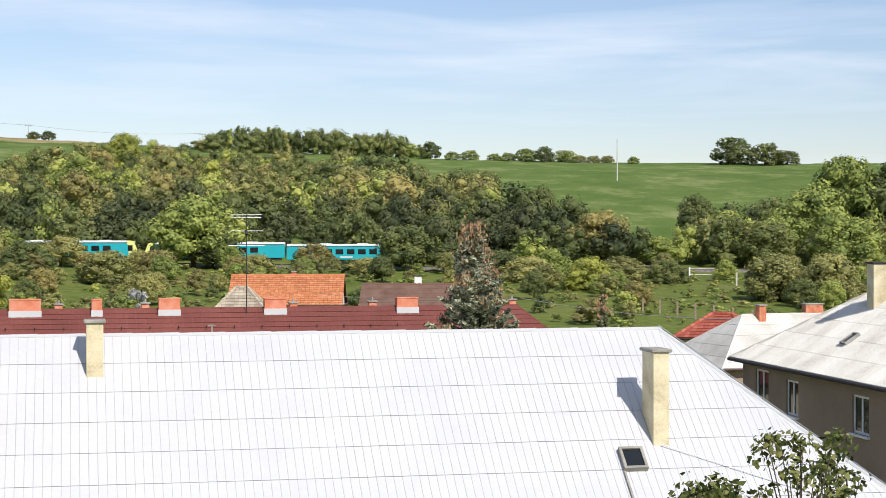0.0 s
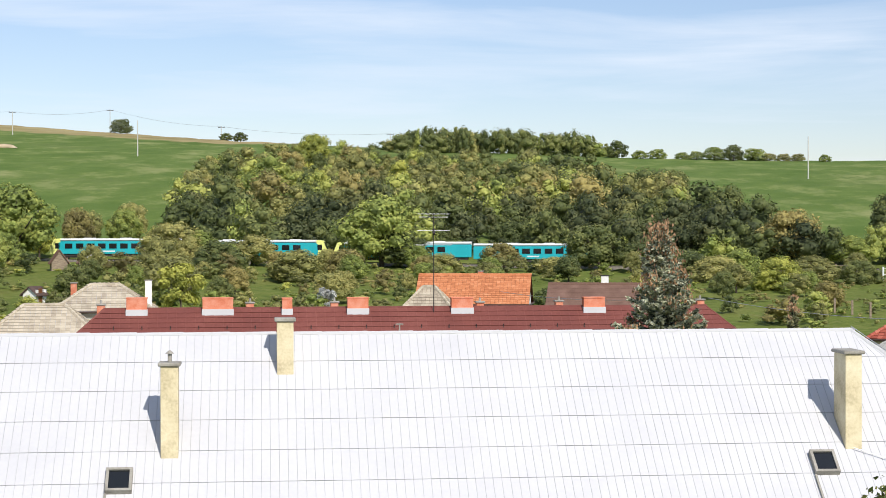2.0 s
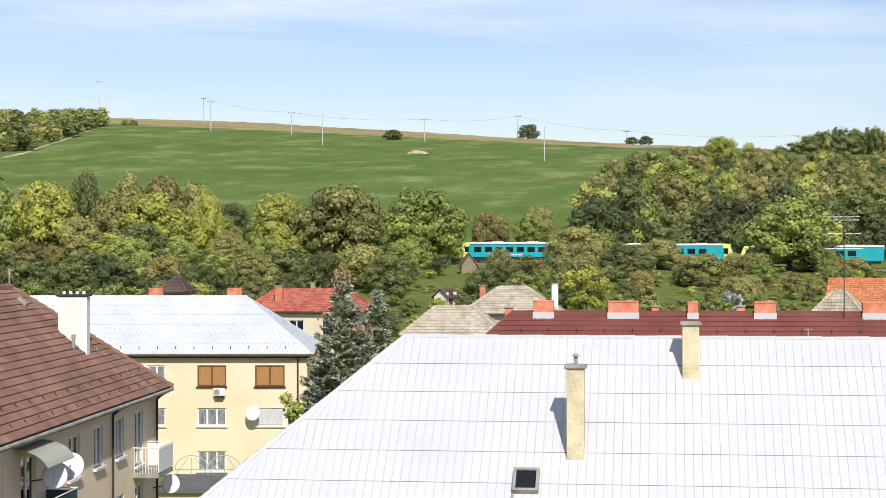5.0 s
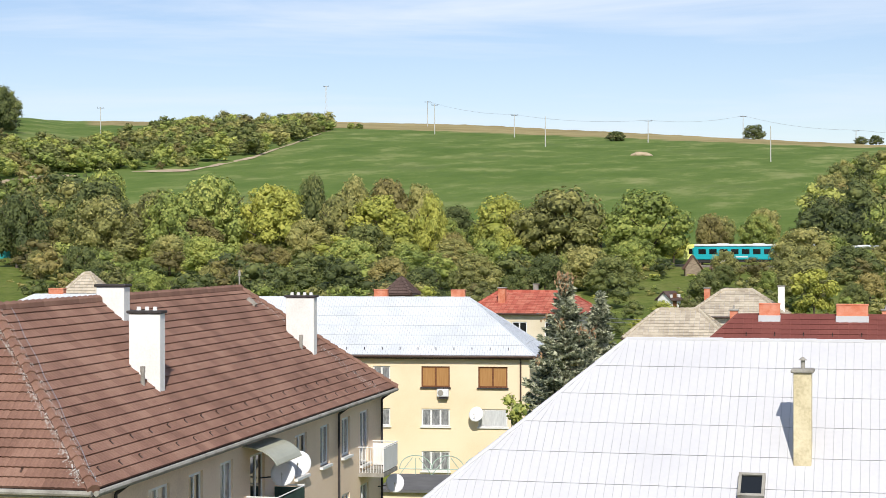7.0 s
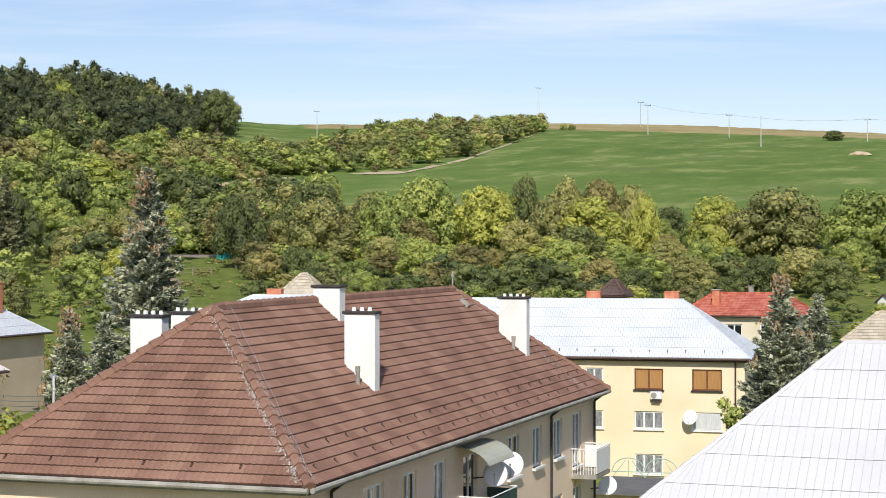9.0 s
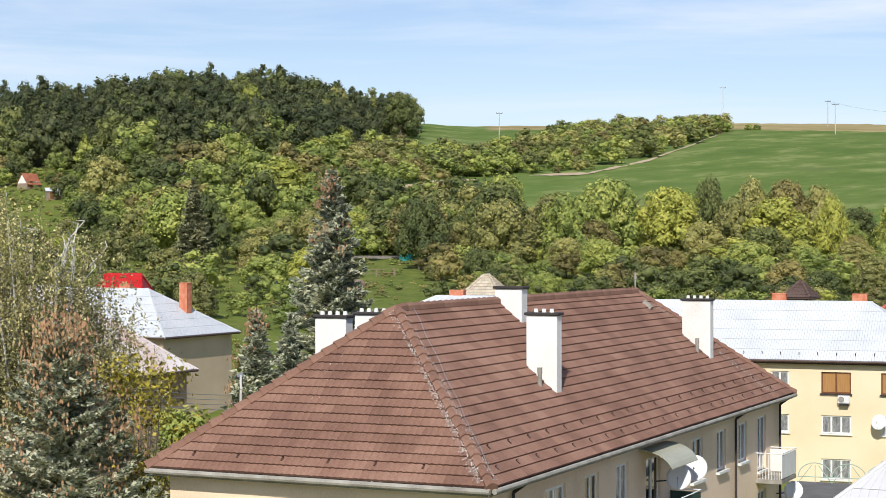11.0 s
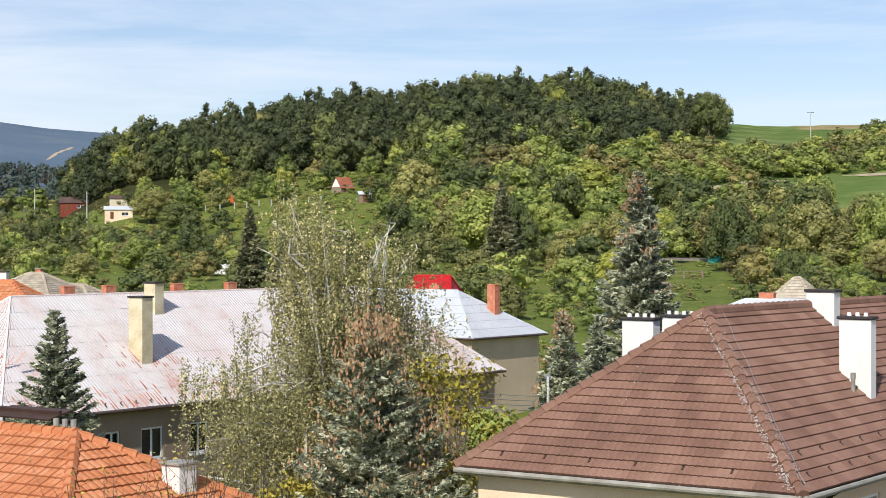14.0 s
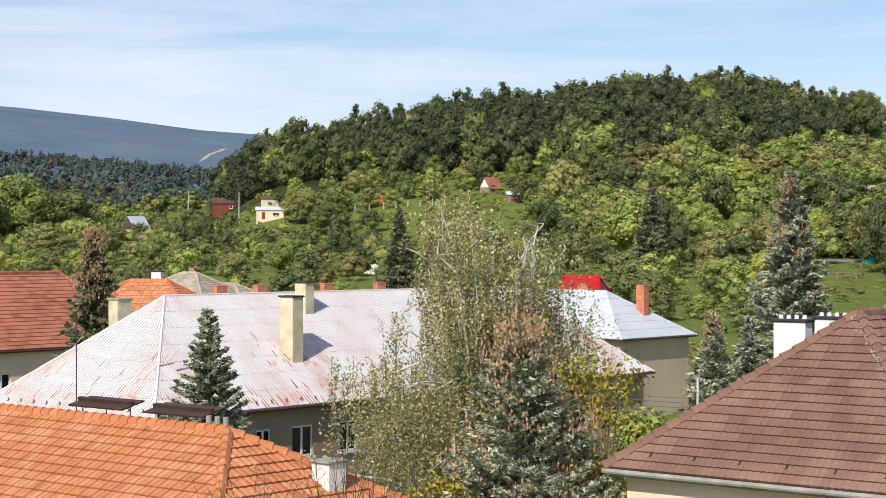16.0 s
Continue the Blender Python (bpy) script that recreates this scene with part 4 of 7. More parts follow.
def trunk_mesh(rng, height, width, mat, limbs=6, thick=0.03):
    bm = bmesh.new()
    r = height * thick
    rod(bm, (0, 0, -0.3), (0, 0, height * 0.35), r, r * 0.75, 7)
    rod(bm, (0, 0, height * 0.35), (width * 0.04, 0, height * 0.8), r * 0.75, r * 0.2, 6)
    for i in range(limbs):
        a, h = i * math.tau / limbs + rng.random(), height * rng.uniform(0.22, 0.5)
        rod(bm, (0, 0, h), (math.cos(a) * width * 0.33, math.sin(a) * width * 0.33, h + height * rng.uniform(0.15, 0.35)), r * 0.5, r * 0.12, 5)
    me = bpy.data.meshes.new("trunk")
    bm.to_mesh(me)
    bm.free()
    me.materials.append(mat)
    return me


TREE_KINDS = {}
KIND_WORDS = {"green": "leafy green", "dark_green": "dense dark green", "olive": "dull olive-green", "yellow": "yellow-green early-autumn", "russet": "russet-brown autumn"}


def broad_kinds():
    """Five broad-leaved shapes of each colour, each ten metres high and wide."""
    rng = np.random.default_rng(11)
    shapes = []
    for i in range(4):
        c, r = crown_shape(rng, 10.0, 10.0, 22 + 4 * i)
        v, f, tone = crown_cover(rng, c, r, 3400, 0.34, heart=0.78)
        shapes.append((v, f, tone, trunk_mesh(rng, 10.0, 10.0, M["bark"])))
    c, r = crown_shape(rng, 10.0, 10.0, 26)     # an open crown, with sky between its boughs
    v, f, tone = crown_cover(rng, c, [q * 0.8 for q in r], 2600, 0.45, heart=0.45)
    shapes.append((v, f, tone, shapes[0][3]))
    for colour in KIND_WORDS:
        TREE_KINDS[colour] = [(fast_mesh("crown", v, f, M[colour], tone), t) for v, f, tone, t in shapes]


broad_kinds()


def tree(name, x, y, height, width, colour, rng, label="", group="", category="tree"):
    crown, trunk = TREE_KINDS[colour][4 if name == "skyline_tree" else int(rng.integers(4))]
    sink = 0.0
    if category == "bush" or name == "skyline_tree":     # leafy to the ground
        sink, height = 0.2 * height, 1.22 * height
    ob = empty(name, x, y, gz(x, y) - 0.1 - sink, rng.random() * 360, label or KIND_WORDS[colour] + (" tree on the hillside" if name == "tree" else " bush on the slope"), category, group)
    ob.scale = (width / 10, width / 10, height / 10)
    for nm, me in (("crown", crown), ("trunk", trunk)):
        o = new(nm, me)
        o.parent = ob
    return ob


def pick(rng, mix):
    names, p = zip(*mix)
    p = np.array(p, float)
    return names[int(rng.choice(len(names), p=p / p.sum()))]


def woodland(name, spots, colours, label, seed, leaf=0.9, count=420, pointed=0.0, blobs=9):
    """Many far trees as one thing: spots of x, y, height, width."""
    rng = np.random.default_rng(seed)
    kinds = []
    for _ in range(7):
        kinds.append(crown_cover(rng, *crown_shape(rng, 10.0, 10.0, blobs), count, leaf))
    firs = [crown_cover(rng, *cone_shape(rng, 10.0, 7.5, 11), count, leaf * 0.9) for _ in range(3)] if pointed else []
    made = {c: ([], [], [], 0) for c, _ in colours}
    for x, y, z, h, w in spots:
        col = pick(rng, colours)
        some = firs if rng.random() < pointed else kinds
        v, f, tone = some[int(rng.integers(len(some)))]
        a = rng.random() * math.tau
        ca, sa = math.cos(a), math.sin(a)
        vv = np.stack([(v[:, 0] * ca - v[:, 1] * sa) * w / 10 + x, (v[:, 0] * sa + v[:, 1] * ca) * w / 10 + y, v[:, 2] * h / 10 + z], -1)
        vl, fl, tl, n = made[col]
        vl.append(vv)
        fl.append(f + n)
        tl.append(tone + rng.uniform(-0.17, 0.17))
        made[col] = (vl, fl, tl, n + len(v))
    parent = tagged(new(name), label, "woodland", kind="stuff")
    for col, (vl, fl, tl, n) in made.items():
        if vl:
            o = new("foliage", fast_mesh("foliage", np.concatenate(vl), np.concatenate(fl), M[col], np.concatenate(tl)))
            o.parent = parent
    return parent


def scatter(rng, n, az0, az1, near, far, gap=0.0):
    """Places in a sector, at reaches between near(az) and far(az)."""
    out = []
    tries = 0
    while len(out) < n and tries < n * 30:
        tries += 1
        az = rng.uniform(az0, az1)
        r0, r1 = near(az), far(az)
        if r1 <= r0:
            continue
        r = math.sqrt(rng.uniform(r0 * r0, r1 * r1))
        x, y = polar(az, r)
        if gap and any((x - a) ** 2 + (y - b) ** 2 < gap * gap for a, b in out):
            continue
        out.append((x, y))
    return out


def hero_trees(rows, rng, name="tree", group="", category="tree"):
    """Single trees: direction, reach, height, width, colour."""
    split = []
    for az, r, h, w, colour in rows:      # a low wide clump stands as several bushes side by side
        n = max(1, round(w / (1.7 * h))) if name == "skyline_tree" else 1
        split += [(az + math.degrees((k - (n - 1) / 2) * w / n / r), r, h * (1 if n == 1 else rng.uniform(0.75, 1.05)), w / n * (1 if n == 1 else 1.25), colour) for k in range(n)]
    for az, r, h, w, colour in split:
        x, y = polar(az, r)
        tree(name, x, y, max(h, 2.5) + 0.2, w * 1.08, colour, rng, group=group, category=category)


def plant_hillside():
    rng = np.random.default_rng(5)
    rail = lambda az: float(rail_reach(az))
    mixed = (("green", 4), ("olive", 4), ("dark_green", 2), ("yellow", 1.3), ("russet", 0.9))
    # the largest trees before the line
    hero_trees(((24.6, 296, 11.9, 11.9, "yellow"), (22.8, 293, 13.5, 15.1, "olive"), (23.8, 295, 9.5, 11.4, "olive"), (19.8, 289, 12.8, 14.9, "green"), (20.5, 290, 6.0, 7.5, "green"),
                (17.9, 312, 8.3, 7.0, "russet"), (32.1, 310, 14.2, 13.5, "yellow"), (33.8, 314, 15.7, 13.1, "green"), (37.7, 324, 14.9, 12.5, "dark_green"), (35.9, 319, 12.6, 11.3, "olive"),
                (40.0, 331, 11.5, 13.8, "russet"), (15.0, 284, 7.0, 10.0, "olive"), (28.5, 302, 11.8, 13.6, "yellow"), (27.0, 300, 12.1, 6.8, "yellow")), rng, group="trees along the railway")
    hero_trees(((29.9, 305, 12.3, 10.8, "olive"), (31.0, 296, 8.0, 9.0, "olive"), (12.9, 282, 4.0, 8.0, "dark_green"), (8.1, 279, 11.5, 13.5, "green"), (7.5, 279, 6.6, 10.8, "dark_green"),
                (1.0, 277, 7.4, 9.8, "dark_green"), (4.1, 278, 4.2, 6.8, "russet"), (12.3, 280, 5.0, 8.5, "olive"), (14.0, 284, 5.5, 8.0, "green"), (-0.4, 277, 4.5, 8.9, "dark_green"),
                (34.5, 300, 8.5, 11.0, "russet"), (37.0, 300, 8.0, 12.0, "olive"), (29.0, 290, 7.5, 9.0, "dark_green"), (26.2, 288, 5.0, 8.0, "olive")), rng, group="trees along the railway")
    # the largest trees behind it
    hero_trees(((30.7, 330, 16.0, 6.4, "dark_green"), (28.3, 330, 15.0, 10.6, "russet"), (27.4, 330, 13.1, 8.5, "olive"), (29.4, 332, 14.6, 8.6, "olive"), (40.2, 300, 13.0, 9.7, "dark_green"),
                (37.4, 330, 17.2, 11.7, "green"), (37.4, 300, 12.3, 10.6, "olive"), (35.3, 300, 13.1, 11.6, "green"), (44.6, 420, 11.4, 18.9, "yellow"), (47.9, 330, 14.2, 15.9, "green"), (47.2, 300, 13.5, 8.7, "dark_green")), rng, group="trees above the railway")
    hero_trees(((-13.0, 335, 17.6, 17.0, "green"), (-14.6, 338, 17.0, 18.0, "dark_green"), (-11.9, 320, 12.3, 15.5, "green"), (-9.3, 318, 8.0, 13.0, "green"), (-8.2, 330, 9.7, 9.6, "dark_green"), (-5.1, 305, 9.3, 10.8, "russet"),
                (-3.2, 330, 10.9, 10.6, "dark_green"), (-1.4, 400, 8.9, 9.0, "dark_green"), (40.8, 640, 19.5, 14.4, "dark_green"), (10.4, 500, 11.2, 11.3, "yellow"), (-6.9, 302, 5.0, 10.0, "green"), (-10.5, 302, 8.0, 13.0, "dark_green"), (-12.8, 300, 9.5, 13.0, "green")), rng, group="trees above the railway")
    hero_trees(((67.9, 430, 20, 20, "green"), (66.6, 440, 17, 18, "dark_green"), (69.5, 420, 22, 20, "dark_green"), (66.0, 400, 10, 14, "green"), (67.0, 385, 9, 14, "olive"), (62.9, 470, 7, 11, "dark_green"), (58.9, 470, 9, 12, "olive"), (57.9, 450, 8, 12, "dark_green")), rng, group="tall trees on the valley floor")
    # single trees and bushes on the skyline
    hero_trees(((16.5, 727, 6.1, 10.5, "dark_green"), (20.9, 677, 3.9, 9.2, "dark_green"), (29.4, 761, 2.7, 6.9, "green"), (12.9, 689, 3.4, 11.1, "dark_green"), (-9.4, 592, 9.6, 16.5, "dark_green"),
                (-10.4, 590, 7.6, 13.3, "dark_green"), (-11.1, 590, 5.0, 10.3, "dark_green"), (-6.2, 599, 2.3, 5.1, "green"), (-2.7, 608, 4.6, 9.9, "green"), (-3.3, 608, 5.5, 8.8, "dark_green"), (-4.0, 606, 4.3, 9.8, "green"), (-1.9, 610, 2.8, 9.9, "green"),
                (-0.6, 612, 3.5, 11.9, "green"), (0.4, 616, 6.2, 9.0, "dark_green"), (-4.9, 606, 2.6, 14.0, "olive")), rng, name="skyline_tree", group="trees on the skyline")
    # shrubs in the gardens below the line
    hero_trees(((-1.6, 262, 4.4, 9.5, "dark_green"), (-2.6, 255, 3.8, 8.0, "olive"), (-4.6, 240, 4.6, 7.0, "yellow"), (-5.8, 258, 3.6, 8.0, "olive"), (-7.4, 255, 3.4, 6.0, "dark_green"), (-3.6, 266, 4.2, 7.0, "green"),
                (-10.9, 225, 6.0, 9.0, "olive"), (-12.4, 220, 6.5, 9.0, "olive"), (-9.2, 262, 3.0, 4.0, "green"), (2.4, 262, 3.0, 8.0, "olive"), (9.3, 262, 4.0, 7.0, "russet"), (10.8, 250, 4.5, 8.0, "olive"), (13.5, 262, 5.0, 9.0, "dark_green"), (6.2, 258, 3.5, 7.0, "olive")), rng, name="garden_shrub", group="garden shrubs", category="bush")
    # wooded slope above the line
    spots = []
    far = lambda az: rail(az) + float(knots(az, ((-6.5, 14), (-3, 60), (0, 130), (3, 200), (6, 240), (9, 260), (11.5, 255), (13.6, 195), (14.3, 130), (14.6, 20))))
    for x, y in scatter(rng, 420, -6.5, 14.6, lambda az: rail(az) + 12, far, 4.6):
        h = rng.choice((rng.uniform(4.5, 7.5), rng.uniform(7, 11.5)))
        if math.hypot(x, y) > rail(math.degrees(math.atan2(-x, y))) + 165:
            h *= 0.68
        spots.append((x, y, gz(x, y) - 0.6, h, h * rng.uniform(0.85, 1.3)))
    low = [s for s in spots if math.hypot(s[0], s[1]) < rail(math.degrees(math.atan2(-s[0], s[1]))) + 58]
    high = [s for s in spots if s not in low]
    woodland("hillside_wood", low, (("dark_green", 6), ("green", 1.2), ("forest_green", 6), ("olive", 1.2)), "dense dark green wood at the foot of the slope", 21, 0.45, 900)
    woodland("hillside_wood", high, (("olive", 4), ("green", 2.5), ("dark_green", 4), ("russet", 1.0), ("yellow", 0.2)), "mixed wood in olive, brown and yellow on the upper slope", 31, 0.48, 800)
    # wood past its right-hand end
    spots = []
    far = lambda az: rail(az) + float(knots(az, ((-18, 120), (-13, 75), (-10, 55), (-8.6, 35), (-7.5, 12))))
    for x, y in scatter(rng, 110, -18, -7.4, lambda az: rail(az) + 12, far, 4.2):
        h = rng.uniform(5, 10)
        spots.append((x, y, gz(x, y) - 0.5, h, h * rng.uniform(0.9, 1.2)))
    woodland("hillside_wood", spots, (("dark_green", 6), ("green", 4), ("olive", 2), ("yellow", 0.4)), "dark green wood beside the field", 22, 0.45, 800)
    # bushy spur between the fields
    spots = []
    lower = ((30.2, 742), (31.4, 644), (32.7, 573), (33.6, 549), (34.7, 527), (36.5, 525), (38.8, 512), (40.6, 486), (41.3, 462), (44, 430))
    upper = ((30.2, 775), (33, 800), (34.8, 770), (37, 650), (38.9, 575), (40, 580), (44, 545))
    for x, y in scatter(rng, 520, 30.2, 44, lambda az: float(knots(az, lower)) + 4, lambda az: float(knots(az, upper)), 3.5):
        h = rng.choice((rng.uniform(2.5, 5.0), rng.uniform(4.5, 9.0)))
        spots.append((x, y, gz(x, y) - 0.4, h, h * rng.uniform(1.1, 1.7)))
    woodland("scrub_spur", spots, (("green", 4), ("olive", 3), ("dark_green", 3), ("yellow", 0.2), ("russet", 1.6)), "bushy scrub on a spur between green fields", 23, 0.72, 380)
    # forest on the round hill
    spots = []
    near = lambda az: float(knots(az, ((40.4, 690), (42, 570), (44, 500), (48, 480), (55, 520), (61, 545))))
    for x, y in scatter(rng, 520, 40.4, 61.5, near, lambda az: float(knots(az, CREST_REACH)) + 12, 4.2):
        h = rng.choice((rng.uniform(9, 13), rng.uniform(11, 17)))
        spots.append((x, y, gz(x, y) - 0.8, h, h * rng.uniform(0.75, 1.15)))
    woodland("forest", spots, (("forest_green", 9), ("dark_green", 2.5), ("olive", 0.25), ("yellow", 0.12)), "dense dark mixed forest covering the round hill", 24, 0.48, 800, 0.33)
    # trees of the gardens and orchards below it
    spots = []
    open_plots = ((56.2, 452, 3.0, 22), (53.6, 458, 1.0, 8), (50.2, 470, 0.9, 12), (61.5, 595, 2.2, 26), (45.2, 385, 1.0, 14), (60.2, 480, 0.9, 14), (64.2, 525, 0.8, 18), (61.3, 540, 0.8, 18), (52.7, 462, 0.7, 16), (55.0, 420, 3.4, 10), (57.6, 395, 1.6, 10), (53.0, 440, 1.8, 8), (43.2, 395, 0.6, 12))
    for x, y in scatter(rng, 700, 38, 74, lambda az: rail(az) + 10, lambda az: float(knots(az, ((38, 405), (40.5, 425), (41.6, 440), (42.5, 540), (46, 505), (52, 505), (60, 530), (64, 640), (74, 660)))), 5.0):
        az, r = math.degrees(math.atan2(-x, y)), math.hypot(x, y)
        if any(abs(az - a) < da and abs(r - q) < dr for a, q, da, dr in open_plots):
            continue
        h = rng.choice((rng.uniform(2.2, 4.5), rng.uniform(4, 8.5)))
        h = rng.choice((rng.uniform(5, 8), rng.uniform(7, 13))) if az < 51 else h * 0.95
        if az > 60 and r < 560:
            h *= 0.75
        spots.append((x, y, gz(x, y) - 0.3, h, h * rng.uniform(0.9, 1.4)))
    woodland("orchard", spots, (("green", 5), ("olive", 2.0), ("dark_green", 3.6), ("yellow", 0.8), ("russet", 0.9)), "orchard trees and hedges among garden plots", 25, 0.54, 680)
    spots = []
    for x, y in scatter(rng, 150, 56.5, 70, lambda az: 372, lambda az: float(knots(az, ((56.5, 440), (60, 455), (62, 560), (70, 600)))), 6.5):
        az, r = math.degrees(math.atan2(-x, y)), math.hypot(x, y)
        if any(abs(az - a) < 0.75 and q - 46 < r < q + 10 for a, q in ((64.2, 540), (61.3, 552), (59.9, 487))):
            continue
        h = rng.uniform(3.5, 8.5)
        spots.append((x, y, gz(x, y) - 0.3, h, h * rng.uniform(0.9, 1.3)))
    woodland("orchard", spots, (("dark_green", 5), ("green", 3), ("olive", 2), ("forest_green", 2), ("russet", 0.8)), "dark orchard trees round the garden cabins", 33, 0.54, 560)
    # garden trees and hedges between the houses and the line
    spots = []
    clear = ((41.8, 262, 1.9, 30), (41.5, 305, 1.2, 25), (41.4, 205, 1.2, 30), (44.4, 322, 0.6, 30), (-8.0, 240, 2.2, 30), (-5.2, 262, 1.2, 14), (17.2, 277, 1.6, 15), (19.3, 240, 1.1, 25), (53.5, 300, 0.8, 14), (44.9, 256, 0.9, 8), (49.6, 262, 0.8, 10), (-9.4, 215, 2.0, 30))
    for x, y in scatter(rng, 800, -16, 74, lambda az: 165 if az < 22 else 150, lambda az: rail(az) - 9, 3.2):
        az, r = math.degrees(math.atan2(-x, y)), math.hypot(x, y)
        if any(abs(az - a) < da and abs(r - q) < dr for a, q, da, dr in clear) or rng.random() < (0.45 if az < 13 else 0.1):
            continue
        top = 8.0 if 40 < az < 53 else 6.5 if az > 24 else (4.2 if az > 12 else 3.6)
        h = rng.uniform(1.6, top) if r > 210 else rng.uniform(1.6, 3.8 if az < 22 else 5.5)
        spots.append((x, y, gz(x, y) - 0.2, h, h * rng.uniform(1.0, 1.6)))
    woodland("garden_hedge", spots, (("green", 3.5), ("olive", 2.5), ("dark_green", 4.5), ("yellow", 0.5), ("russet", 1.4)), "garden trees, hedges and shrubs between houses and railway", 27, 0.50, 560)
    for x, y in scatter(rng, 110, 15, 46, lambda az: rail(az) + 10, lambda az: rail(az) + 34, 6):
        az = math.degrees(math.atan2(-x, y))
        if 15 < az < 25.5 and rng.random() < 0.8:
            continue
        h = rng.uniform(5, 9)
        tree("tree", x, y, h, h * rng.uniform(0.9, 1.2), pick(rng, mixed), rng, group="trees above the railway")
    for x, y in scatter(rng, 150, -14, 62, lambda az: 205, lambda az: rail(az) - 10, 8):
        az, r = math.degrees(math.atan2(-x, y)), math.hypot(x, y)
        if any(abs(az - a) < da and abs(r - q) < dr for a, q, da, dr in clear):
            continue
        h = rng.uniform(2.5, 4.2 if az < 14 else 7.0)
        tree("garden_tree", x, y, h, h * rng.uniform(1.0, 1.4), pick(rng, mixed), rng, group="garden trees below the railway")
    # low undergrowth
    spots = []
    for x, y in scatter(rng, 1700, -16, 66, lambda az: 150, lambda az: rail(az) - 7):
        h = rng.uniform(0.5, 1.5)
        spots.append((x, y, gz(x, y) - 0.15, h, h * rng.uniform(1.2, 2.6)))
    for x, y in scatter(rng, 600, 40, 66, lambda az: rail(az) + 8, lambda az: 520):
        h = rng.uniform(0.6, 1.8)
        spots.append((x, y, gz(x, y) - 0.15, h, h * rng.uniform(1.2, 2.6)))
    for x, y in scatter(rng, 330, 51.5, 61, lambda az: 395, lambda az: 480):
        h = rng.uniform(0.8, 2.4)
        spots.append((x, y, gz(x, y) - 0.15, h, h * rng.uniform(1.0, 1.8)))
    woodland("undergrowth", spots, (("green", 3), ("olive", 4), ("russet", 1.5), ("yellow", 0.6)), "rough undergrowth and garden plants", 30, 1.0, 64, 0.0, 3)
    # skyline copse
    spots = []
    for x, y in scatter(rng, 80, 0.6, 8.0, lambda az: 628, lambda az: 655, 3.2):
        end = min(1.0, 0.45 + 0.5 * min(8.0 - math.degrees(math.atan2(-x, y)), math.degrees(math.atan2(-x, y)) - 0.4))
        spots.append((x, y, gz(x, y) - 1.6, 1.5 + rng.uniform(7, 10.5) * end, rng.uniform(6, 11)))
    woodland("copse", spots, (("dark_green", 5), ("olive", 1.5), ("green", 1)), "dark row of trees on the skyline", 26, 0.5, 460, 0.15)
    # valley trees beyond the gardens
    spots = []
    for x, y in scatter(rng, 330, 60.5, 75, lambda az: 640, lambda az: 1450, 9):
        spots.append((x, y, gz(x, y) - 0.5, rng.uniform(6, 12), rng.uniform(9, 15)))
    woodland("valley_trees", spots, (("dark_green", 4), ("green", 3), ("olive", 2)), "belts of dark green trees along the valley", 29, 1.0, 200)
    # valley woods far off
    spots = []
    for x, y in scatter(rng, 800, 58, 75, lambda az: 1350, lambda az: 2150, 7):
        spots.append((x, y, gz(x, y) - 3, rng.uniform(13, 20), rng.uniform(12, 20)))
    woodland("far_wood", spots, (("far_hazed_green", 5), ("far_hazed_russet", 1)), "distant wood on the lower ridge, haze painted into its leaf colours", 28, 2.0, 70, 0.5, 5)


plant_hillside()


# ---- conifers, birch and other trees among the houses ----
def aligned(rng, pos, along, size, ratio):
    """Narrow three-cornered sprays whose long side follows a direction."""
    count = len(pos)
    b = np.cross(rng.standard_normal((count, 3)) + np.array((0, 0, 0.5)), along)
    b /= np.linalg.norm(b, axis=1, keepdims=True) + 1e-9
    s = np.asarray(size)[:, None]
    v = np.stack([pos - along * s * 0.4 + b * s * ratio * 0.5, pos - along * s * 0.4 - b * s * ratio * 0.5, pos + along * s * 0.62], 1)
    return v.reshape(-1, 3), np.arange(count * 3).reshape(-1, 3)


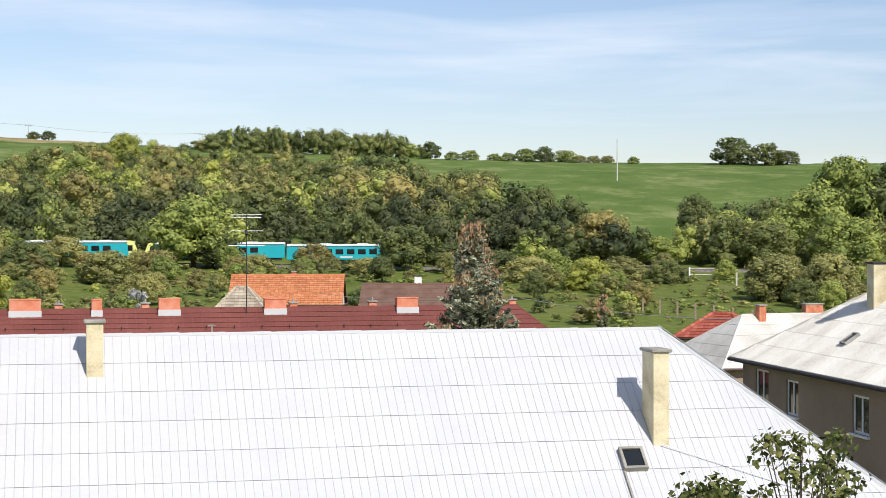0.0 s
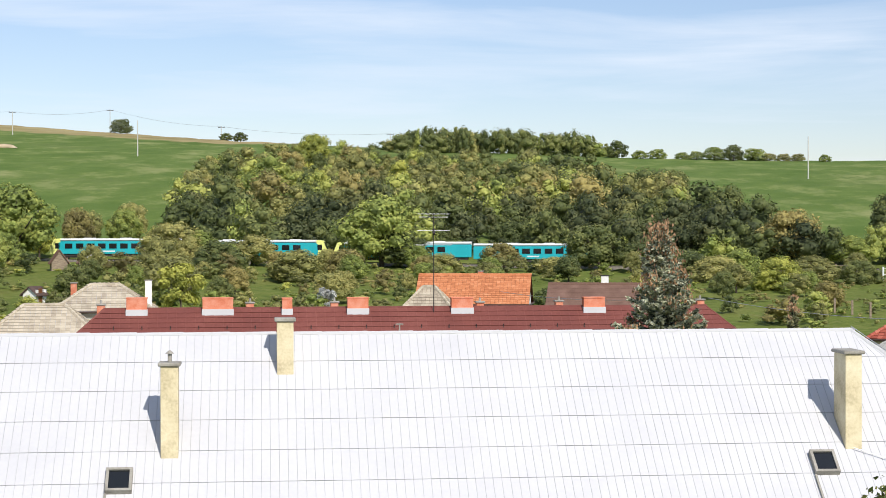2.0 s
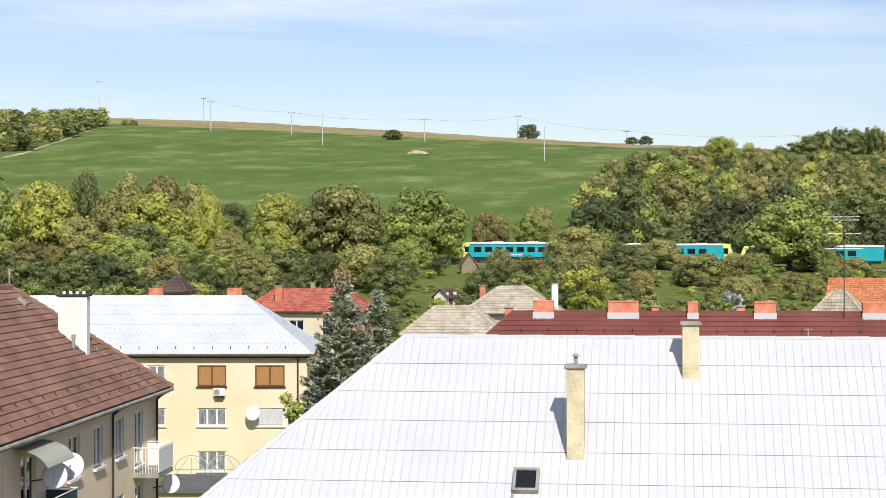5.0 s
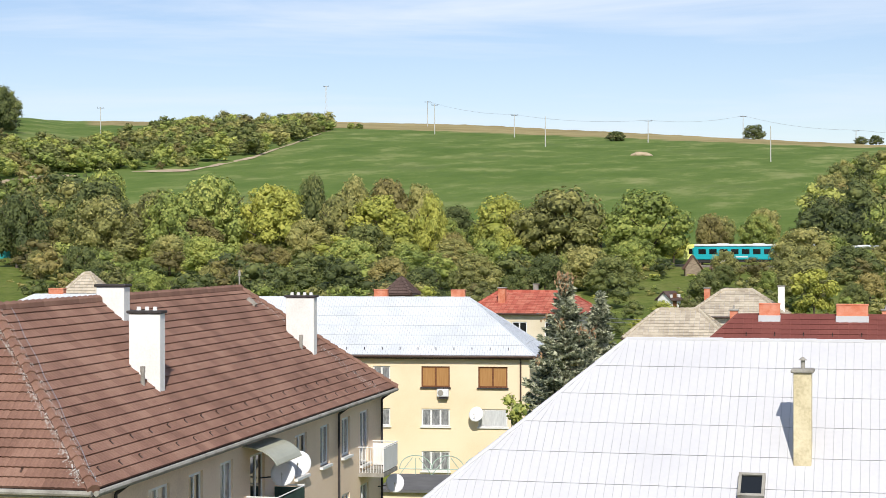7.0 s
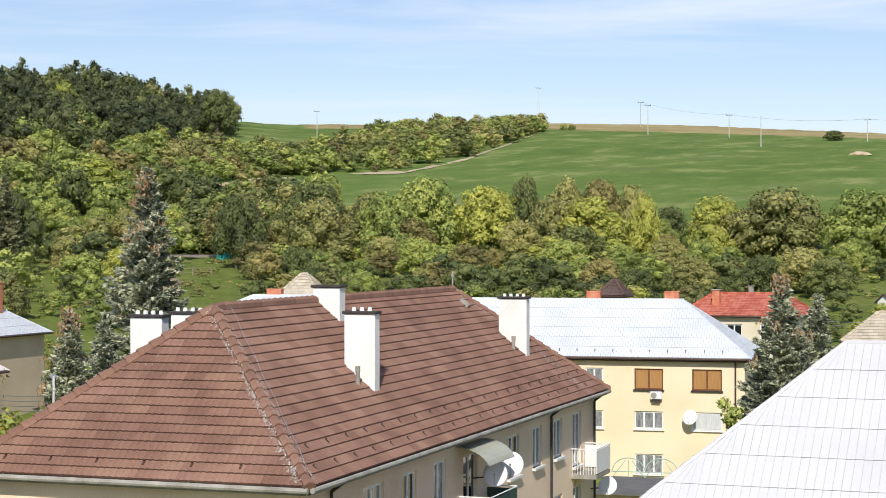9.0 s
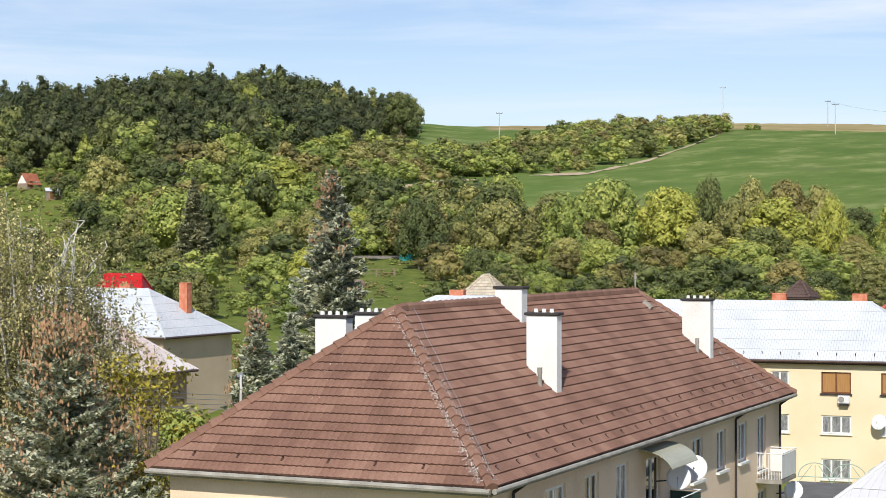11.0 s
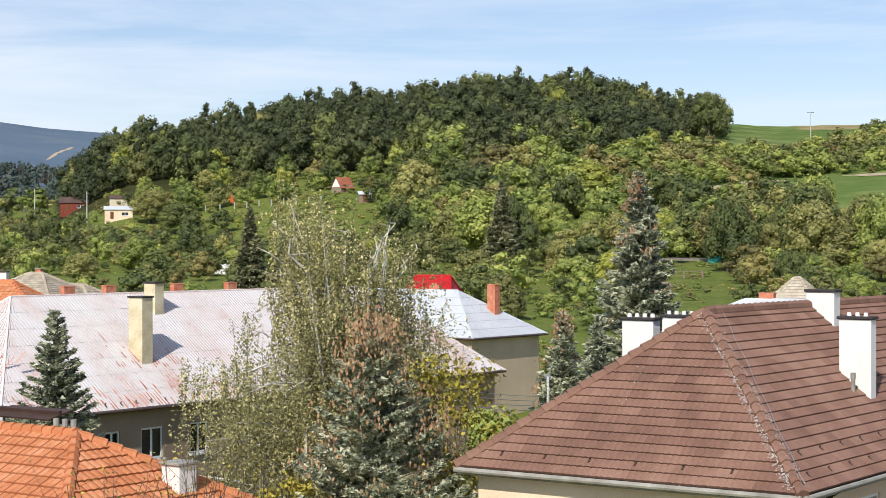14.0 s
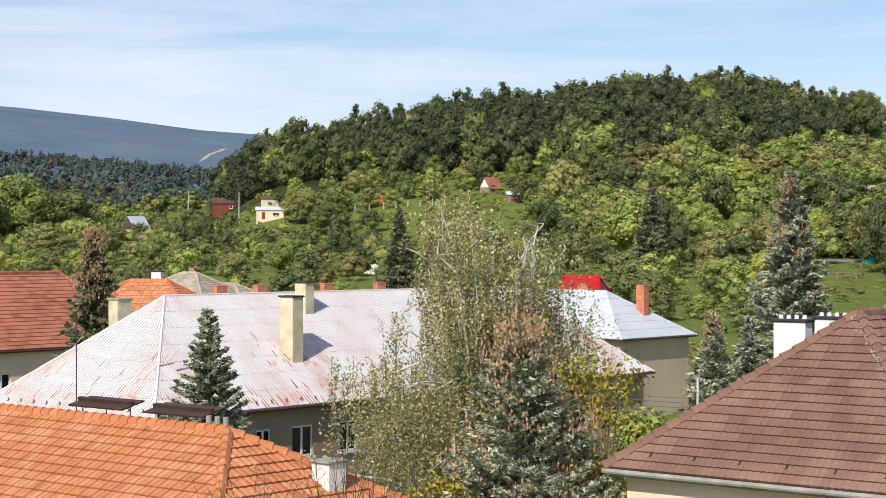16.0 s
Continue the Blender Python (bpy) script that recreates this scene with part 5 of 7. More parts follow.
def spruce(az, r, top, reach, needles, size, mat, seed, label, cones=0, taper=0.98, skirt=0.04):
    """A spruce: trunk, whorls of drooping boughs with needle sprays, and hanging cones near the top."""
    rng = np.random.default_rng(seed)
    x, y = polar(az, r)
    z = gz(x, y)
    h = top - z
    ob = empty("spruce", x, y, z, 0, label, "tree")
    bm = bmesh.new()
    rod(bm, (0, 0, -0.3), (0, 0, h * 0.6), h * 0.016, h * 0.008, 8)
    rod(bm, (0, 0, h * 0.6), (0, 0, h * 0.99), h * 0.008, 0.015, 6)
    part("trunk", bm, M["bark"], ob)
    levels = int(h * 3.2)
    pos, along, sz = [], [], []
    bm = bmesh.new()
    per = 2.6 * needles / (levels * 9)
    ends = []
    for i in range(levels):
        for j in range(9):
            k = min(0.985, skirt + (0.985 - skirt) * (i + rng.random() * 0.8) / levels)
            a = rng.random() * math.tau
            ln = reach * (1 - k) ** taper * rng.uniform(0.66, 1.1) + 0.06
            rise = 0.3 - 0.5 * (1 - k) + rng.uniform(-0.2, 0.2)
            d = np.array((math.cos(a), math.sin(a), rise))
            p0 = np.array((0, 0, h * k))
            tip = p0 + d * ln + np.array((0, 0, 0.12 * ln))
            if j < 3:
                rod(bm, p0, p0 + (tip - p0) * 0.8, 0.012 + 0.012 * ln, 0.008, 4)
            n = max(3, int(per * 2.0 * ln / (reach * 0.55)))
            t = rng.random(n) ** 0.7
            q = p0 + (tip - p0) * t[:, None]
            q[:, 2] -= 0.10 * ln * np.sin(t * math.pi) + 0.05 * rng.random(n) * ln
            side = np.array((-math.sin(a), math.cos(a), 0))
            w = rng.uniform(-1, 1, n) * 0.25 * ln * (1.1 - t) + rng.uniform(-0.05, 0.05, n)
            q = q + side * w[:, None] + np.stack([0 * t, 0 * t, rng.uniform(-0.09, 0.05, n) * (0.4 + 0.3 * ln)], -1)
            dirs = d + side * np.sign(w)[:, None] * rng.uniform(0.2, 1.4, n)[:, None] + rng.standard_normal((n, 3)) * 0.45
            dirs = dirs / np.linalg.norm(dirs, axis=1, keepdims=True)
            pos.append(q)
            along.append(dirs)
            sz.append(1.0 * size * rng.uniform(0.6, 1.35, n))
            if k > 0.62:
                ends.append(p0 + (tip - p0) * rng.uniform(0.75, 1.05))
    part("branchwork", bm, M["bark"], ob)
    # added dark core: blocks the view through, stands in for shade between boughs
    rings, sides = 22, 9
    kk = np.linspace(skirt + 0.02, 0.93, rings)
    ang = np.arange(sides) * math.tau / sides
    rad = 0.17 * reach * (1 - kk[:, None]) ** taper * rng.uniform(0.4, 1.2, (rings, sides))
    shade_core = np.stack([rad * np.cos(ang), rad * np.sin(ang), h * kk[:, None] + 0 * rad - 0.25 * rad], -1).reshape(-1, 3)
    quads = [(i * sides + j, i * sides + (j + 1) % sides, (i + 1) * sides + (j + 1) % sides, (i + 1) * sides + j) for i in range(rings - 1) for j in range(sides)]
    mesh_object("heart", shade_core, quads, M["spruce_dark"], ob)
    v, f = aligned(rng, np.concatenate(pos), np.concatenate(along), np.concatenate(sz) * 0.88, 0.58)
    o = new("needle_spray", fast_mesh("needles", v, f, M[mat]))
    o.parent = ob
    if cones:
        e = np.array(ends)
        e = e[rng.integers(0, len(e), max(12, cones // 26))]
        c = e[rng.integers(0, len(e), cones)] + rng.standard_normal((cones, 3)) * np.array((0.13, 0.13, 0.10)) * reach / 3
        dn = np.tile(np.array((0, 0, -1.0)), (cones, 1)) + rng.standard_normal((cones, 3)) * 0.2
        dn /= np.linalg.norm(dn, axis=1, keepdims=True)
        side = np.cross(dn, rng.standard_normal((cones, 3)))
        side /= np.linalg.norm(side, axis=1, keepdims=True)
        s = (0.085 + 0.0008 * r) * rng.uniform(0.7, 1.2, (cones, 1))
        v = np.stack([c - dn * s * 0.6, c + side * s * 0.3, c + dn * s * 0.6, c - side * s * 0.3], 1).reshape(-1, 3)
        base = np.arange(cones)[:, None] * 4
        f = np.concatenate([base + np.array((0, 1, 2)), base + np.array((0, 2, 3))], 0)
        o = new("cone_cluster", fast_mesh("cone_cluster", v, f, M["cone"]))
        o.parent = ob
        tagged(o, "clusters of hanging brown cones", kind="stuff")
    return ob


spruce(-1.0, 85, 16.8, 5.3, 17600, 0.33, "spruce", 31, "tall spruce heavy with brown cones behind a white roof", cones=1800, taper=0.9)
spruce(-5.2, 100, 12.9, 2.2, 4000, 0.33, "spruce_dark", 32, "slim spruce top with brown cones", cones=400)
spruce(22.56, 98, 14.5, 4.8, 16000, 0.34, "spruce", 33, "grey-green spruce beside a yellow block", cones=400)
spruce(21.43, 100, 13.5, 4.0, 11200, 0.34, "spruce", 34, "smaller grey-green spruce beside a yellow block")
spruce(43.04, 85, 20.0, 5.2, 22400, 0.34, "spruce", 35, "tall blue-green spruce behind a brown roof", cones=500, taper=0.9)
spruce(45.5, 75, 13.5, 3.8, 11200, 0.31, "spruce", 36, "blue-green spruce in a yard", cones=600)
spruce(44.4, 80, 13.2, 3.4, 8000, 0.31, "spruce", 37, "blue-green spruce in a yard")
spruce(61.9, 62, 14.1, 4.9, 19200, 0.25, "spruce", 38, "young blue-green spruce before a pink roof")
spruce(65.5, 95, 17.3, 5.0, 16000, 0.34, "spruce_dark", 39, "tall spruce with rusty brown top", cones=1700)
spruce(51.7, 50, 14.1, 5.8, 36000, 0.20, "spruce", 40, "blue spruce laden with brown cones", cones=2300, taper=0.85)
spruce(55.7, 200, 21.0, 3.4, 4000, 0.60, "spruce_dark", 41, "dark spruce beside the gardens")
spruce(54.6, 205, 18.0, 3.2, 3500, 0.60, "spruce_dark", 42, "dark spruce beside the gardens")
spruce(72.2, 420, 36.0, 6.5, 3500, 1.04, "spruce_dark", 43, "dark spruce on the valley floor")
spruce(47.5, 290, 27.5, 4.5, 3500, 0.80, "spruce_dark", 44, "dark conifer among garden trees")


def birch(az, r, top, half, seed):
    """A weeping birch: white limbs and long hanging strands of small leaves."""
    rng = np.random.default_rng(seed)
    x, y = polar(az, r)
    ob = empty("birch", x, y, 0, 0, "weeping birch with thin olive leaves and white branches", "tree")
    bm = bmesh.new()
    rod(bm, (0, 0, -0.3), (0.1, 0, 6), 0.24, 0.17, 9)
    rod(bm, (0.1, 0, 6), (0, 0.1, 11), 0.17, 0.10, 8)
    part("trunk", bm, M["birch_bark"], ob)
    strands, bm = [], bmesh.new()
    for i in range(92):
        a, start = rng.random() * math.tau, rng.uniform(4.5, 11)
        p = np.array((0.05, 0.0, start))
        ln = half * rng.uniform(0.35, 1.0)
        end_z = min(top - 0.2, start + rng.uniform(2.5, 6.5))
        q = np.array((math.cos(a) * ln, math.sin(a) * ln, end_z - 0.6 * ln))
        if i < 16:
            q = np.array((math.cos(a) * rng.uniform(0.6, 2.6), math.sin(a) * rng.uniform(0.6, 2.6), top - rng.uniform(0.3, 2.6)))
        mid = (p + q) / 2 + np.array((0, 0, 0.9 if i >= 16 else 0.3)) + rng.standard_normal(3) * 0.25
        bend = (mid + q) / 2 + rng.standard_normal(3) * 0.22
        rod(bm, p, mid, 0.06, 0.04, 5)
        rod(bm, mid, bend, 0.04, 0.026, 5)
        rod(bm, bend, q, 0.026, 0.008, 4)
        for _ in range(30 if i >= 16 else 44):
            t = rng.uniform(0.2, 1.0) if i >= 16 else rng.uniform(0.35, 1.05)
            s = p + (mid - p) * 2 * t if t < 0.5 else mid + (q - mid) * (2 * t - 1)
            strands.append(s + rng.standard_normal(3) * np.array((0.55, 0.55, 0.3)) + np.array((0, 0, 0.25)))
    for i in range(15):
        a, q = rng.random() * math.tau, rng.uniform(0.5, half * 0.5)
        p = Vector((math.cos(a) * q * 0.55, math.sin(a) * q * 0.55, top - rng.uniform(2.2, 4.2)))
        for k in range(3):
            e = p + Vector((math.cos(a) * 0.12 * q + rng.uniform(-0.3, 0.3), math.sin(a) * 0.12 * q + rng.uniform(-0.3, 0.3), rng.uniform(0.35, 0.75)))
            rod(bm, p, e, 0.055 - 0.013 * k, 0.044 - 0.013 * k, 5)
            if k:
                rod(bm, e, e + Vector((rng.uniform(-0.5, 0.5), rng.uniform(-0.5, 0.5), rng.uniform(0.0, 0.4))), 0.020, 0.008, 4)
            p = e
    tagged(part("branchwork", bm, M["birch_bark"], ob), "white peeling limbs", kind="stuff")
    pos = []
    bm = bmesh.new()
    for k, s in enumerate(strands):
        ln = rng.uniform(0.9, 3.4)
        n = int(ln * 38)
        t = rng.random(n)
        drift = rng.standard_normal(2) * 0.16
        pos.append(np.stack([s[0] + drift[0] * t * ln, s[1] + drift[1] * t * ln, s[2] - t * ln], -1) + rng.standard_normal((n, 3)) * 0.07)
        if k % 3 == 0:
            rod(bm, s, (s[0] + drift[0] * ln, s[1] + drift[1] * ln, s[2] - ln), 0.007, 0.004, 3)
    tagged(part("twig_mass", bm, M["bark"], ob), kind="stuff")
    pos = np.concatenate(pos)
    nrm = rng.standard_normal(pos.shape)
    nrm /= np.linalg.norm(nrm, axis=1, keepdims=True)
    v, f = shreds(rng, pos, nrm, 0.074 * rng.uniform(0.6, 1.3, len(pos)))
    o = new("leaves", fast_mesh("leaves", v, f, M["willow"]))
    o.parent = ob


birch(52.75, 58, 18.1, 6.6, 51)


def leafy_tree(name, az, r, z0, top, half, count, size, mat, seed, label, category="tree", blobs=16, trunk="bark", low=0.35):
    """A looser tree close by, of single leaves on limbs."""
    rng = np.random.default_rng(seed)
    x, y = polar(az, r)
    ob = empty(name, x, y, z0, 0, label, category)
    h = top - z0
    bm = bmesh.new()
    fork = 0.5 if low < 0.8 else low - 0.05
    rod(bm, (0, 0, -0.3), (0, 0, h * fork), 0.13, 0.08, 8)
    c, rad = [], []
    for i in range(blobs):
        a, k = rng.random() * math.tau, rng.uniform(low, 0.97)
        q = half * rng.uniform(0.15, 0.95) * (1.1 - 0.5 * k)
        p = (math.cos(a) * q, math.sin(a) * q, h * k)
        rod(bm, (0, 0, h * rng.uniform(fork * 0.5 if low < 0.8 else fork - 0.02, fork)), p, 0.045 if low < 0.8 else 0.018, 0.006, 5)
        c.append(p)
        rad.append(half * rng.uniform(0.16, 0.36))
    part("trunk", bm, M[trunk], ob)
    v, f = leaf_cloud(rng, c, rad, count, size, 0.9, 0.15)
    o = new("leaves", fast_mesh("leaves", v, f, M[mat]))
    o.parent = ob
    return ob


for az, r, top, half, n, seed in ((-8.3, 24, 13.0, 0.8, 480, 61), (-9.3, 24.5, 12.95, 0.8, 380, 58), (-10.2, 24.5, 12.9, 0.8, 400, 62), (-11.5, 24, 13.75, 0.85, 620, 60), (-12.6, 25, 13.5, 0.8, 480, 59)):
    leafy_tree("cherry_tree", az, r, 0, top, half, n, 0.085, "cherry_leaf", seed, "cherry tree top with sparse drooping green leaves", blobs=17, low=0.89)
leafy_tree("maple_tree", 49.3, 52, 0, 12.6, 3.1, 2900, 0.13, "gold", 63, "small tree turning golden yellow beside a blue spruce", blobs=18, low=0.55)
leafy_tree("maple_tree", 54.4, 50, 0, 9.6, 1.4, 1400, 0.15, "gold", 64, "sparse yellow shrub below a birch", blobs=12, low=0.7)
leafy_tree("shrub", 48.0, 72, 0, 9.2, 2.6, 4200, 0.22, "green", 65, "dense green shrub beside a block", "bush", low=0.4)
leafy_tree("shrub", 49.6, 70, 0, 8.6, 2.4, 3600, 0.22, "green", 66, "dense green shrub beside a block", "bush", low=0.4)
leafy_tree("sumac", 24.0, 80, 0, 9.2, 1.6, 1500, 0.22, "green", 67, "light green shrub rising over a roof edge", "bush", blobs=14, low=0.6)
leafy_tree("shrub", 16.2, 143, 3, 9.2, 2.2, 2200, 0.34, "yellow", 68, "yellow-green tree beside a beige roof", low=0.3)
leafy_tree("plum_tree", 14.6, 200, 6.4, 13.3, 2.9, 3000, 0.34, "yellow", 69, "yellow-green willow-like garden tree", low=0.3)


# ---- houses further off ----
def far_house(name, az, r, turn, a, e, w, ridge, eave, base, roof, wall, label, ends=(0, 0), mode=None, dirt="joint_rust", single=0, category="house", wins=(), right=()):
    x, y = polar(az, r)
    return hip_house(name, x, y, turn, a, e, w, ridge, eave, base, M[roof], M[wall], mode or FLAT, label, category, single=single, piece="tile", ends=ends, dirt=dirt, over=0.35,
                     holes_front=wins, holes_right=right)


o2, o2r = far_house("cottage", 5.05, 186, 0.0, 5.0, 1.0, 4.2, 11.95, 9.0, 5.4, "orange_tile", "white_render", "cottage with an orange clay tile gable roof", single=120)
chimney(o2r, 0.6, 0.3, 6.0, 7.0, 0.5, 0.5, "brick", cap="concrete", label="small brick chimney")
far_house("outhouse", 6.55, 176, 0.0, 0.6, 2.0, 2.0, 11.0, 8.8, 5.0, "beige_tile", "white_render", "small outhouse with a pointed beige tile roof", ends=(1, 1))
o3, o3r = far_house("bungalow", 0.95, 174, -2.0, 3.6, 1.6, 4.0, 11.3, 9.2, 5.0, "brown_felt", "cream_wall", "bungalow with a brown felt roof", ends=(0, 0), mode=(1.0, 1.0, [(0, 0.0, 0), (1.0, 0.0, 0)], 0.01, 0.01), dirt="joint_dark")
chimney(o3r, 0.4, 0.2, 5.8, 7.2, 0.7, 0.6, "white_render", cap="dark_metal", label="white chimney")
wn_c = [(x0, x0 + 1.3, 7.9, 9.2, "white", 2) for x0 in (3.6, 5.9)]
c1, c1r = far_house("villa", 17.0, 150, 14.0, 1.2, 3.0, 3.3, 12.0, 9.9, 3.6, "beige_tile", "cream_wall", "cream villa with a beige slate-tile roof", ends=(1, 1), dirt="joint_pale", single=80, wins=wn_c)
chimney(c1r, 3.6, 0.0, 7.4, 8.8, 0.55, 0.55, "white_render", cap="concrete", label="white chimney")
chimney(c1r, -2.6, 0.4, 7.2, 8.6, 0.5, 0.5, "brick", cap="concrete", label="brick chimney")
far_house("villa_wing", 18.9, 143, 14.0, 1.6, 2.6, 2.8, 10.6, 8.4, 3.0, "beige_tile", "cream_wall", "low wing of a villa with a beige tile roof", ends=(1, 1), dirt="joint_pale")
wn_r = [(x0, x0 + 1.4, 7.6, 9.0, "white", 2) for x0 in (1.2, 4.0, 7.0)]
h1, h1r = far_house("red_roofed_house", 23.6, 160, 10.0, 3.2, 2.2, 4.2, 11.55, 9.75, 4.0, "red_tile", "cream_wall", "cream house with a red tile roof", ends=(1, 1), single=80, wins=wn_r)
chimney(h1r, -2.4, -2.0, 6.0, 8.0, 0.65, 0.65, "brick", cap="concrete", label="brick chimney")
chimney(h1r, 0.2, 0.2, 7.0, 8.3, 0.4, 0.4, "concrete", cap="concrete", label="grey chimney")
far_house("shed", 27.9, 150, 10, 0.1, 1.1, 1.2, 13.0, 11.7, 3.6, "dark_roof", "timber", "dark pointed shed roof", ends=(1, 1), dirt="joint_dark")
# long low white roof and brick chimneys behind the brown roof
l1, l1r = hip_house("long_house", -70.4, 94.3, 16.0, 6.5, 4.5, 4.6, 12.6, 10.2, 0.0, M["pale_sheet"], M["beige_wall"], CORR, "long low house with a pale sheet roof behind a brown one", "house", single=40)
for u in (-5.0, -0.5, 5.5):
    chimney(l1r, u, 0.2, 12.0, 13.05, 1.05, 0.5, "brick", cap="brick", label="low red brick chimney", cap_out=0.02)
far_house("garden_house", 38.0, 170, 20, 0.3, 1.7, 1.9, 13.2, 11.3, 5.4, "beige_tile", "cream_wall", "small house with a pointed beige roof", ends=(1, 1), dirt="joint_pale")
# houses at the far end of the street
lr, lrr = far_house("terraced_house", 69.2, 115, 104.0, 6.5, 4.8, 5.0, 14.4, 9.8, 0.0, "rust_tile", "beige_wall", "house with a rust-red clay tile roof", ends=(1, 1), mode=TILE, single=120,
                    wins=[(x0, x0 + 1.3, 6.9, 8.4, "white", 2) for x0 in (2.0, 5.5, 9.0, 14.0, 18.0)])
oh, ohr = far_house("house", 63.8, 140, 40.0, 1.6, 4.2, 4.4, 13.5, 10.6, 2.0, "orange_tile", "cream_wall", "house with an orange tile hipped roof", ends=(1, 1), single=60)
chimney(ohr, 0.6, 0.4, 11.0, 12.3, 0.8, 0.6, "white_render", cap="dark_metal", label="white chimney")
bh, bhr = far_house("house", 62.5, 170, 25.0, 0.8, 4.6, 4.8, 13.7, 10.9, 5.0, "beige_tile", "cream_wall", "house with a beige tile pyramid roof", ends=(1, 1), dirt="joint_pale")
chimney(bhr, 0.2, 0.3, 8.2, 9.2, 0.6, 0.5, "brick", cap="concrete", label="brick chimney")
far_house("annex", 61.4, 172, 25.0, 1.4, 3.0, 3.0, 12.6, 10.9, 5.0, "beige_tile", "cream_wall", "low annex with a beige tile roof", ends=(1, 1), dirt="joint_pale")
x_, y_ = polar(58.6, 133)
k1, k1r = hip_house("long_house", x_, y_, 104.0, 11.0, 4.0, 4.4, 12.75, 10.4, 0.0, M["pale_sheet"], M["beige_wall"], CORR, "long house with a pale sheet roof behind a pink one", "house")
for u in (-9.0, -5.0, 2.0, 8.0):
    chimney(k1r, u, 0.2, 12.3, 13.4, 1.0, 0.5, "brick", cap="brick", label="low red brick chimney", cap_out=0.02)
far_house("barn", 49.75, 190, 36, 1.9, 0.6, 2.4, 13.05, 11.4, 6.0, "scarlet", "timber", "low shed with a bright scarlet metal roof", ends=(1, 1), mode=(1.0, 1.2, ribs(4, 0.1, 0.02), 0.01, 0.01), dirt="joint_rust")
far_house("tile_roofed_house", -9.05, 135, -30, 0.8, 2.2, 2.4, 10.15, 8.4, 1.5, "red_tile", "cream_wall", "small house with a red tile roof behind a pale one", ends=(1, 1))


# ---- garden cabins on the far slope ----
def cabin(az, r, turn, long, wide, wall_h, roof_h, wall, roof, label, gable=""):
    """A small gabled garden cabin with door and window."""
    x, y = polar(az, r)
    z = gz(x, y)
    ob = empty("garden_cabin", x, y, z, turn, label, "cabin", "garden cabins")
    body, m = wall_panel(ob, "wall", (-long / 2, -wide / 2), (long / 2, -wide / 2), -2.0, wall_h, 0.12, [(long * 0.6, long * 0.85, 0.9, 1.8)], M[wall])
    window_in(body, m, long * 0.6, long * 0.85, 0.9, 1.8)
    for p, q in (((long / 2, -wide / 2 + 0.12), (long / 2, wide / 2 - 0.12)), ((long / 2, wide / 2), (-long / 2, wide / 2)), ((-long / 2, wide / 2 - 0.12), (-long / 2, -wide / 2 + 0.12))):
        wall_panel(ob, "wall", p, q, -2.0, wall_h, 0.12, [], M[wall])
    boxed("door", (-long * 0.3, -long * 0.3 + 0.9, -wide / 2 - 0.04, -wide / 2 + 0.02, 0, 1.95), M["brown_wood"], ob)
    for sx in (-1, 1):
        g = sx * long / 2
        mesh_object("gable", [(g, -wide / 2, wall_h), (g, wide / 2, wall_h), (g, 0, wall_h + roof_h), (g - sx * 0.1, -wide / 2, wall_h), (g - sx * 0.1, wide / 2, wall_h), (g - sx * 0.1, 0, wall_h + roof_h)],
                    [(0, 1, 2), (5, 4, 3), (0, 2, 5, 3), (1, 4, 5, 2)], M[gable or wall], ob)
        o = 0.3
        sl = roof_h / (wide / 2)
        e = wide / 2 + o
        vs = [(-long / 2 - o, sx * e, wall_h - sl * o), (long / 2 + o, sx * e, wall_h - sl * o), (long / 2 + o, 0, wall_h + roof_h), (-long / 2 - o, 0, wall_h + roof_h)]
        vs += [(v[0], v[1], v[2] + 0.12) for v in vs]
        mesh_object("roof_slope", vs, [(0, 1, 2, 3), (4, 5, 6, 7), (0, 1, 5, 4), (1, 2, 6, 5), (2, 3, 7, 6), (3, 0, 4, 7)], M[roof], ob)
    return ob


cabin(64.2, 540, 112, 7.0, 6.0, 2.6, 4.0, "cream_wall", "pale_sheet", "cream cottage with a dark timber gable and steep pale roof", gable="dark_roof")
cabin(61.3, 552, 60, 8.5, 4.5, 2.6, 1.6, "red_wood", "dark_roof", "red-stained wooden garden cabin")
cabin(59.9, 487, 60, 7.5, 4.0, 2.6, 0.8, "beige_wall", "pale_sheet", "flat-roofed beige garden cabin")
cabin(59.9, 496, 60, 5.0, 3.0, 4.3, 0.7, "cream_wall", "dark_roof", "cream garden cabin with a dark flat roof")
cabin(52.7, 478, 95, 4.6, 3.8, 1.3, 2.6, "timber", "rust_tile", "timber cabin with a white gable and rust-red roof", gable="white_render")
cabin(17.5, 272, 112, 3.0, 3.2, 1.3, 2.0, "timber", "brown_tile", "small timber garden hut with a white gable and brown roof", gable="white_render")
cabin(18.45, 272, 115, 2.4, 2.4, 1.3, 1.7, "timber", "brown_tile", "small weathered wooden garden hut")
cabin(19.2, 215, 80, 2.4, 1.8, 1.3, 0.8, "white_render", "dark_roof", "white garden shed with a dark roof")
cabin(51.9, 458, 60, 4.5, 3.0, 2.0, 0.7, "timber", "pale_sheet", "low grey garden shed")


# ---- railway ----
def rail_point(x):
    y = float(rail_y(x))
    return Vector((x, y, float(rail_z(math.degrees(math.atan2(-x, y))))))


